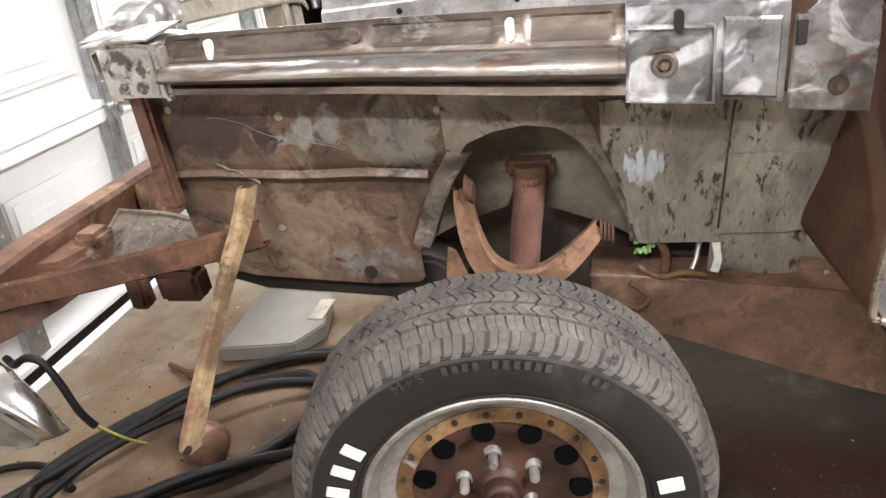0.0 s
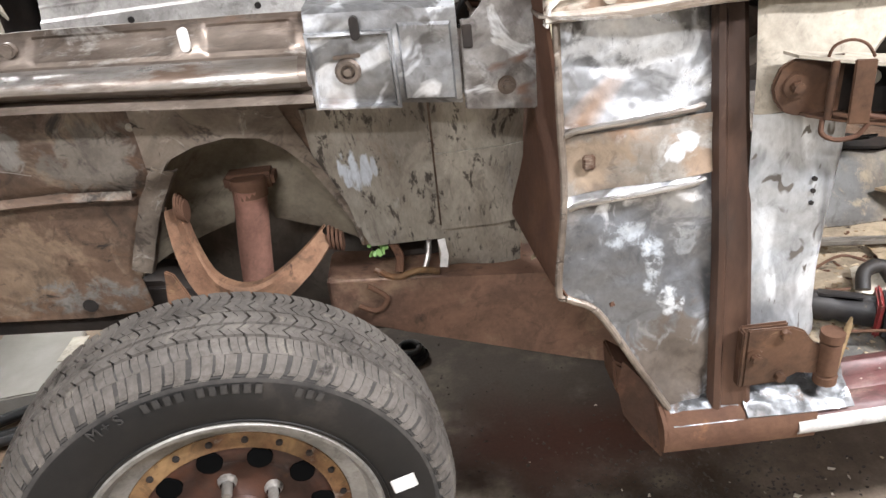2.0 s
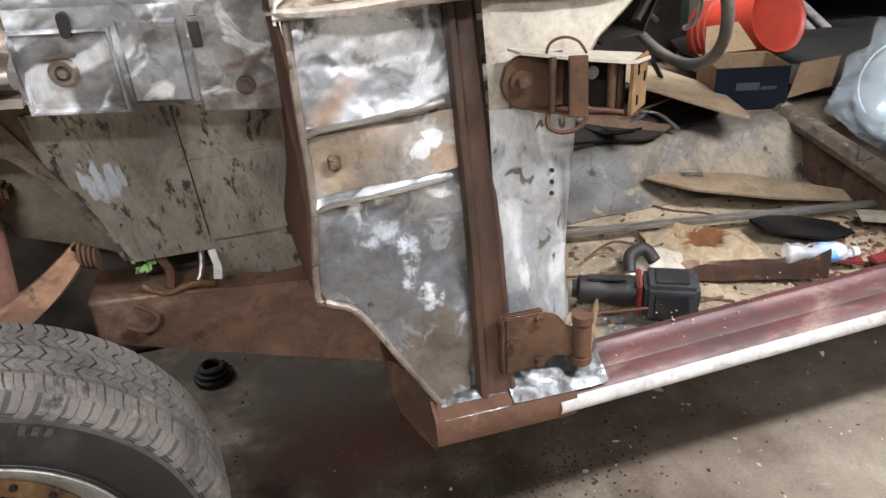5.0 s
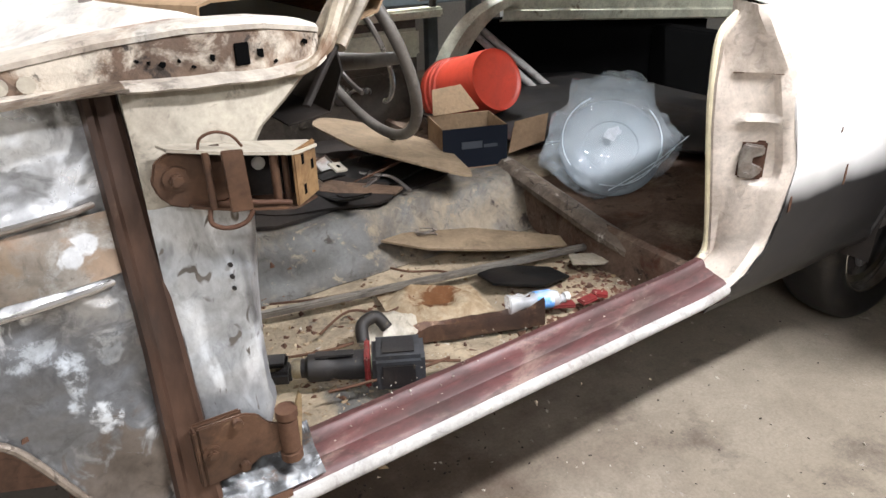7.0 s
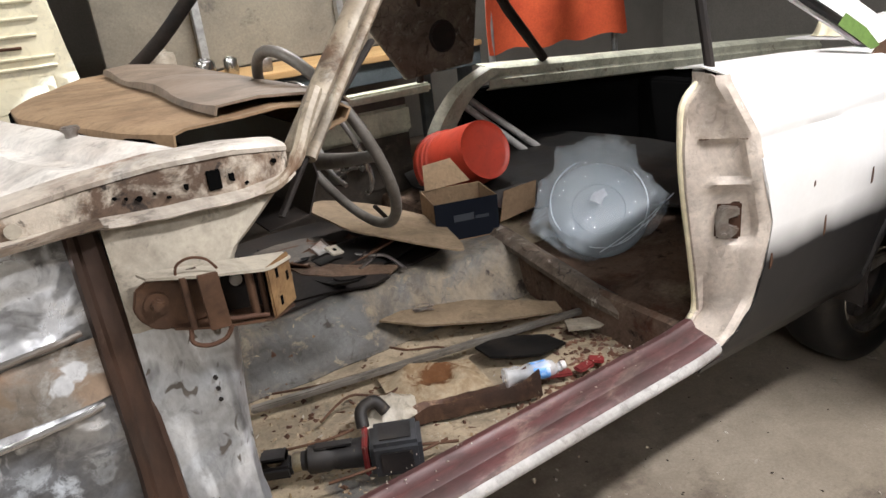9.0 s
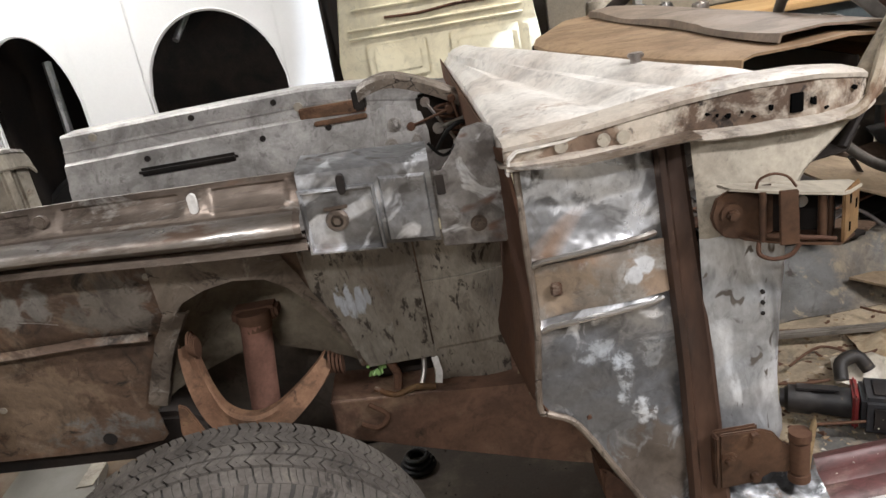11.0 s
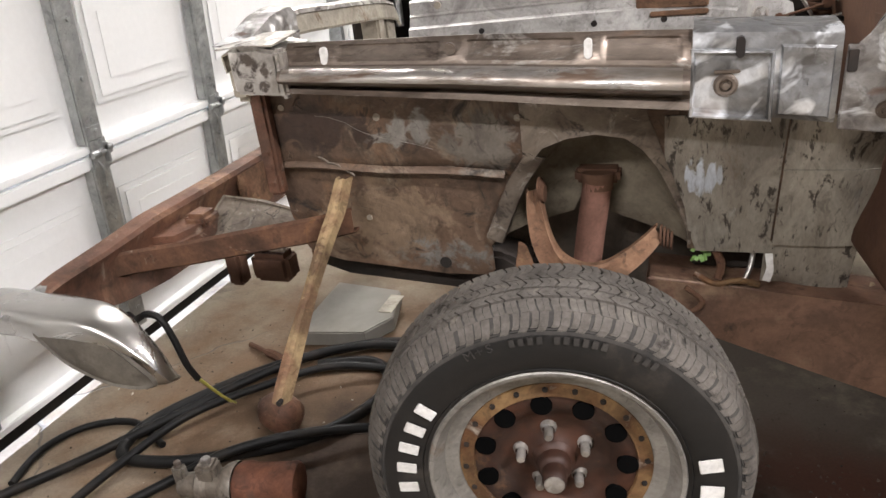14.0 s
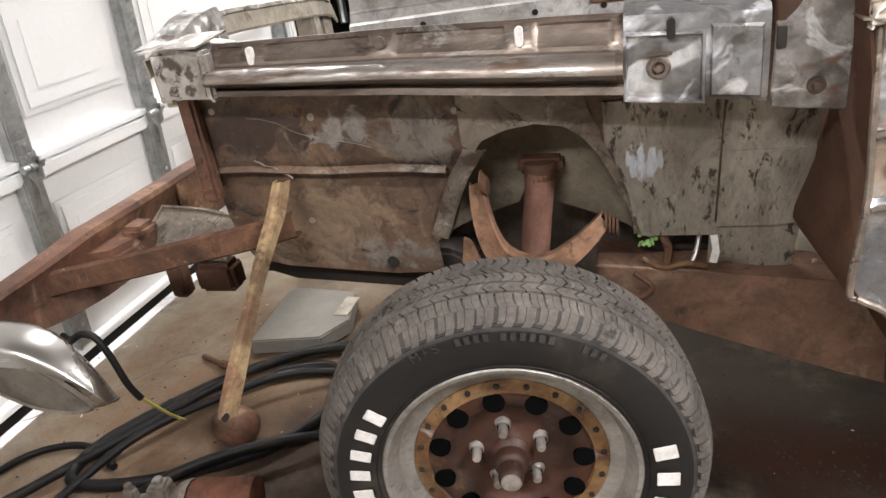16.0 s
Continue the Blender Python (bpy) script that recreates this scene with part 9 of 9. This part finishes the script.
M["yellow_wire"] = surf("yellow_green_wire", (0.45, 0.42, 0.10), (0.36, 0.33, 0.08), 20, rough=0.5, bump=0.0)
part("wire_tail", bm, "yellow_wire", harness, "bare yellow wire ends")
# wiring and pipes behind the wheel
bm = bm_new()
for k in range(9):
    a = k * 0.7
    box(bm, (-0.007, -0.002, -0.004), (0.007, 0.002, 0.004), 0.001, Matrix.Translation((0.213 + 0.012 * math.cos(a * 2), 0.385 + 0.004 * math.sin(a * 3), 0.508 + 0.012 * math.sin(a))) @ pose(0, 0, 0, 40 * k, 60 * k, 20 * k))
M["green_clip"] = surf("pale_green_plastic", (0.25, 0.42, 0.14), (0.2, 0.34, 0.11), 20, rough=0.4, bump=0.05)
clip = part("green_clip", bm, "green_clip", car, "crumpled pale green plastic clip")
for pth, r, mname in (([(0.205, 0.37, 0.475), (0.24, 0.36, 0.46), (0.28, 0.362, 0.468), (0.315, 0.365, 0.46)], 0.006, "band"), ([(0.24, 0.385, 0.515), (0.25, 0.38, 0.49), (0.246, 0.37, 0.465)], 0.008, "rust"),
                     ([(0.19, 0.35, 0.455), (0.22, 0.345, 0.43), (0.20, 0.34, 0.41), (0.17, 0.345, 0.42)], 0.005, "rust_dark"), ([(0.305, 0.40, 0.53), (0.30, 0.385, 0.49), (0.29, 0.37, 0.466)], 0.005, "steel")):
    bm = bm_new()
    tube(bm, smooth_path(pth, 5), r, 8)
    part("brake_pipe", bm, mname, car)
# dark plate added to stand for the shade behind the pipes
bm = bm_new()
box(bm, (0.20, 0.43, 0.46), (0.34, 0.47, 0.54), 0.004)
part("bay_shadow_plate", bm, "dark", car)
bm = bm_new()
sheet(bm, [[(0.318, 0.352, 0.528), (0.330, 0.350, 0.53)], [(0.322, 0.345, 0.505), (0.334, 0.345, 0.50)], [(0.317, 0.350, 0.478), (0.330, 0.349, 0.476)]], 0.002)
part("torn_tab", bm, "letter", car, "bright torn metal tab")


# ---- a loose door standing beyond the quarter panel ----
def loose_door():
    d = thing("loose_door", "white car door standing on edge by the quarter panel", "car door", place=(0.06, 0.05, 0))
    bm = bm_new()
    rows = []
    for z, x, w in ((0.006, 2.43, 0.03), (0.06, 2.39, 0.06), (0.15, 2.32, 0.09), (0.26, 2.26, 0.11), (0.40, 2.19, 0.125), (0.52, 2.15, 0.125), (0.62, 2.12, 0.11), (0.66, 2.125, 0.09)):
        rows.append([(x + 0.03, -0.24 - w * 0.2, z), (x + 0.005, -0.24, z), (x, -0.225, z), (x + 0.012, -0.20 + w * 0.25, z), (x + 0.02, -0.20 + w * 0.3, z), (x + 0.6, -0.12 + w * 0.3, z)])
    sheet(bm, rows, 0.003)
    part("door_edge", bm, "cream", d, "dirty cream hinge face")
    bm = bm_new()
    rows = []
    for z, x in ((0.006, 2.45), (0.15, 2.36), (0.40, 2.22), (0.62, 2.14), (0.68, 2.135)):
        rows.append([(x + 0.0, -0.245, z), (x + 0.02, -0.262, z), (x + 0.4, -0.24, z), (x + 0.95, -0.20, z)])
    sheet(bm, rows, 0.003)
    part("door_skin", bm, "white_paint", d)
    bm = bm_new()
    box(bm, (2.075, -0.235, 0.66), (2.095, -0.215, 0.93), 0.004, pose(0, 0, 0, 0, 0, 0))
    box(bm, (2.075, -0.235, 0.92), (2.8, -0.215, 0.945), 0.004)
    part("window_frame", bm, "dark", d)
    bm = bm_new()
    box(bm, (2.095, -0.227, 0.66), (2.8, -0.222, 0.92), 0.0)
    part("pane", bm, "door_glass", d, "bluish dusty glass")
    for z, x in ((0.47, 2.175), (0.20, 2.30)):
        bm = bm_new()
        box(bm, (x - 0.010, -0.222, z - 0.055), (x + 0.01, -0.172, z + 0.055), 0.008)
        for dz in (-0.03, 0.004, 0.034):
            disc(bm, (x - 0.012, -0.196 + 0.3 * dz, z + dz), 0.010, 0.014, "x", 8, 0.002)
        part("hinge_plate", bm, "rust_dark", d)
    for z, x, r in ((0.33, 2.232, 0.010), (0.56, 2.140, 0.008), (0.40, 2.196, 0.005), (0.28, 2.255, 0.005), (0.12, 2.35, 0.009)):
        bm = bm_new()
        disc(bm, (x - 0.004, -0.206, z), r, 0.012, "x", 12)
        part("hole", bm, "void", d)


gm = surf("dusty_blue_glass", (0.35, 0.42, 0.48), (0.45, 0.5, 0.54), 4, rough=0.1, rough_to=0.25, bump=0.0)
gm.node_tree.nodes["Principled BSDF"].inputs["Alpha"].default_value = 0.55
M["door_glass"] = gm
loose_door()
bm = bm_new()
tube(bm, smooth_path([(2.10, -0.45, 0.012), (2.02, -0.35, 0.012), (1.98, -0.30, 0.012), (2.02, -0.26, 0.012), (2.2, -0.30, 0.012), (2.5, -0.45, 0.012)], 6), 0.007, 8)
tagged(part("air_hose", bm, "jack_red"), "red air hose curling on the concrete floor", "hose")


# ---- debris: chips, flakes and dirt ----
def debris(name, spots, count, size, material, label, seed, ground):
    rnd = random.Random(seed)
    verts, faces = [], []
    for _ in range(count):
        cx, cy, sx, sy = rnd.choice(spots)
        x, y = rnd.gauss(cx, sx), rnd.gauss(cy, sy)
        z = ground(x, y)
        s = size * rnd.uniform(0.35, 1.5)
        m = Matrix.Translation((x, y, z + s * 0.22)) @ Euler((rnd.uniform(-0.5, 0.5), rnd.uniform(-0.5, 0.5), rnd.uniform(0, 6.3))).to_matrix().to_4x4()
        k = len(verts)
        for a in range(4):
            ang = a * math.pi / 2 + rnd.uniform(-0.5, 0.5)
            verts.append(m @ Vector((s * math.cos(ang) * rnd.uniform(0.5, 1.2), s * math.sin(ang) * rnd.uniform(0.3, 0.8), -0.2 * s)))
        verts.append(m @ Vector((rnd.uniform(-0.3, 0.3) * s, rnd.uniform(-0.2, 0.2) * s, 0.35 * s)))
        faces += [(k, k + 1, k + 4), (k + 1, k + 2, k + 4), (k + 2, k + 3, k + 4), (k + 3, k, k + 4), (k + 3, k + 2, k + 1, k)]
    me = bpy.data.meshes.new(name)
    me.from_pydata(verts, [], faces)
    me.materials.append(M[material])
    return tagged(new(name, me), label, "debris", kind="stuff")


def pan_ground(x, y):
    return pan_z(min(max(x, 0.55), 2.6), min(max(y, 0.14), 1.5))


def sill_ground(x, y):
    return curve_at([(0.0, 0.36), (0.064, 0.384), (0.075, 0.400), (0.16, 0.392), (0.20, 0.36)], y) + 0.04 * (x - 0.9) + 0.002


flat = lambda x, y: 0.0
debris("dark_debris", [(0.70, 0.22, 0.10, 0.06), (0.80, 0.18, 0.12, 0.07), (0.35, 0.40, 0.25, 0.15), (0.60, 0.35, 0.2, 0.15), (0.9, 0.27, 0.20, 0.07)], 900, 0.0048, "grime", "dark flakes and dirt strewn on the floor under the car", 1, flat)
debris("pale_debris", [(1.1, 0.1, 0.5, 0.25), (1.3, 0.2, 0.3, 0.1), (1.8, 0.0, 0.4, 0.25), (-0.8, 0.5, 0.3, 0.3)], 160, 0.006, "cream", "pale paint chips scattered on the concrete", 2, flat)
debris("grit", [(-0.8, 0.45, 0.25, 0.3), (-1.1, 0.4, 0.15, 0.3), (0.2, 0.4, 0.3, 0.2), (1.3, 0.3, 0.6, 0.2), (1.5, -0.1, 0.6, 0.25)], 420, 0.004, "grime", "fine dark grit on the concrete floor", 3, flat)
debris("pan_dirt", [(1.0, 0.35, 0.15, 0.12), (1.2, 0.5, 0.25, 0.18), (1.5, 0.45, 0.2, 0.15), (1.3, 0.24, 0.25, 0.05), (1.1, 0.65, 0.2, 0.1)], 3200, 0.006, "floorpan", "crumbs of dirt and rust on the floor pan", 4, pan_ground)
debris("rust_flakes", [(1.60, 0.27, 0.06, 0.04), (1.52, 0.24, 0.08, 0.03), (1.66, 0.34, 0.04, 0.06)], 380, 0.011, "bumper_rust", "red-brown rust scales heaped by the door jamb", 21, pan_ground)
debris("pan_flakes", [(1.15, 0.35, 0.2, 0.12), (1.4, 0.55, 0.25, 0.15), (1.3, 0.24, 0.3, 0.05)], 160, 0.007, "cream", "pale paint flakes on the floor pan", 5, pan_ground)
debris("sill_chips", [(1.0, 0.09, 0.15, 0.03), (1.3, 0.09, 0.25, 0.03), (1.6, 0.09, 0.15, 0.03)], 130, 0.0022, "cream", "pale chips lying along the sill", 6, sill_ground)
debris("leaf_litter", [(1.2, 0.45, 0.3, 0.15), (1.0, 0.55, 0.15, 0.12), (1.45, 0.3, 0.2, 0.08)], 300, 0.012, "rust_dark", "dark dry leaves and rust scales on the floor pan", 7, pan_ground)


# ---- clutter by the far side of the tunnel ----
rnd = random.Random(77)
for k in range(16):
    x, y = rnd.uniform(1.0, 1.45), rnd.uniform(0.80, 1.15)
    z = min(max(pan_ground(x, y), 0.30) + 0.03 + 0.05 * rnd.random(), 0.447)
    a = rnd.uniform(-70, 70)
    l = rnd.uniform(0.06, 0.17)
    w = rnd.uniform(0.012, 0.04)
    bm = bm_new()
    rows = []
    for s in spread(-1, 1, 7):
        bend = 0.03 * (s * s) * rnd.choice((0.3, 1.0))
        rows.append([(s * l, v * w, bend + 0.006 * (abs(v) > 0.9)) for v in (-1.0, -0.85, 0.0, 0.85, 1.0)])
    sheet(bm, rows, 0.003)
    bmesh.ops.transform(bm, matrix=Matrix.Translation((x, y, z)) @ pose(0, 0, 0, rnd.uniform(-15, 15), rnd.uniform(-12, 12), a), verts=bm.verts)
    mname = rnd.choice(("dark", "rust_dark", "dark", "steel", "rust", "black"))
    word = {"dark": "black", "rust_dark": "dark rusty", "steel": "dull steel", "rust": "rusty", "black": "black rubber"}[mname]
    tagged(part("scrap_strip", bm, mname), word + " bent strip among the clutter on the floor pan", "scrap", "scrap strips on the pan")
for x, y, a in ((1.30, 0.93, 20), (1.13, 0.88, -30)):
    bm = bm_new()
    box(bm, (-0.022, -0.02, 0), (0.022, 0.02, 0.006), 0.002, Matrix.Translation((x, y, 0.475)) @ pose(0, 0, 0, 25, 10, a))
    tab = tagged(part("metal_tab", bm, "cream"), "small pale pierced tab on the clutter", "tab")
    bm = bm_new()
    disc(bm, (0, 0, 0.0065), 0.006, 0.002, "z", 10, 0.0, Matrix.Translation((x, y, 0.475)) @ pose(0, 0, 0, 25, 10, a))
    part("hole", bm, "void", tab)

# small tangle of thin wire on the trim board
bm = bm_new()
rnd = random.Random(15)
tube(bm, smooth_path([(1.405 + 0.022 * math.cos(k * 1.9) + rnd.uniform(-0.008, 0.008), 0.665 + 0.020 * math.sin(k * 1.9) + rnd.uniform(-0.008, 0.008), 0.352 + rnd.uniform(-0.006, 0.014)) for k in range(12)], 5), 0.0014, 5)
tagged(part("wire_tangle", bm, "steel"), "small tangle of bright wire on the trim board", "wire")

# thin wires and twigs on the pan
for pth in ([(0.98, 0.62, 0.315), (1.08, 0.56, 0.325), (1.20, 0.55, 0.315), (1.28, 0.49, 0.32)], [(1.02, 0.44, 0.318), (1.10, 0.47, 0.33), (1.17, 0.44, 0.316), (1.25, 0.46, 0.32)], [(1.28, 0.62, 0.315), (1.30, 0.56, 0.325), (1.36, 0.54, 0.318), (1.38, 0.50, 0.32)], [(0.93, 0.40, 0.318), (1.0, 0.36, 0.33), (1.06, 0.37, 0.32)], [(0.95, 0.24, 0.33), (1.02, 0.22, 0.335), (1.12, 0.205, 0.335), (1.18, 0.21, 0.33)]):
    bm = bm_new()
    tube(bm, smooth_path(pth, 5), 0.0028, 6)
    tagged(part("wire_scrap", bm, "rust_dark"), "thin dark wire scrap lying on the dirty floor pan", "wire", "wire scraps on the pan")
debris("floor_clods", [(0.72, 0.10, 0.07, 0.05), (0.80, 0.05, 0.10, 0.05), (0.62, 0.22, 0.12, 0.06), (0.74, 0.16, 0.06, 0.05)], 900, 0.0038, "grime", "clods of dirt and rust fallen below the sill", 11, flat)
debris("tan_clods", [(1.05, 0.5, 0.2, 0.12), (1.35, 0.45, 0.2, 0.12), (1.0, 0.33, 0.12, 0.08), (1.15, 0.24, 0.2, 0.05)], 700, 0.009, "foam", "tan clods of dirt and foam on the floor pan", 12, pan_ground)
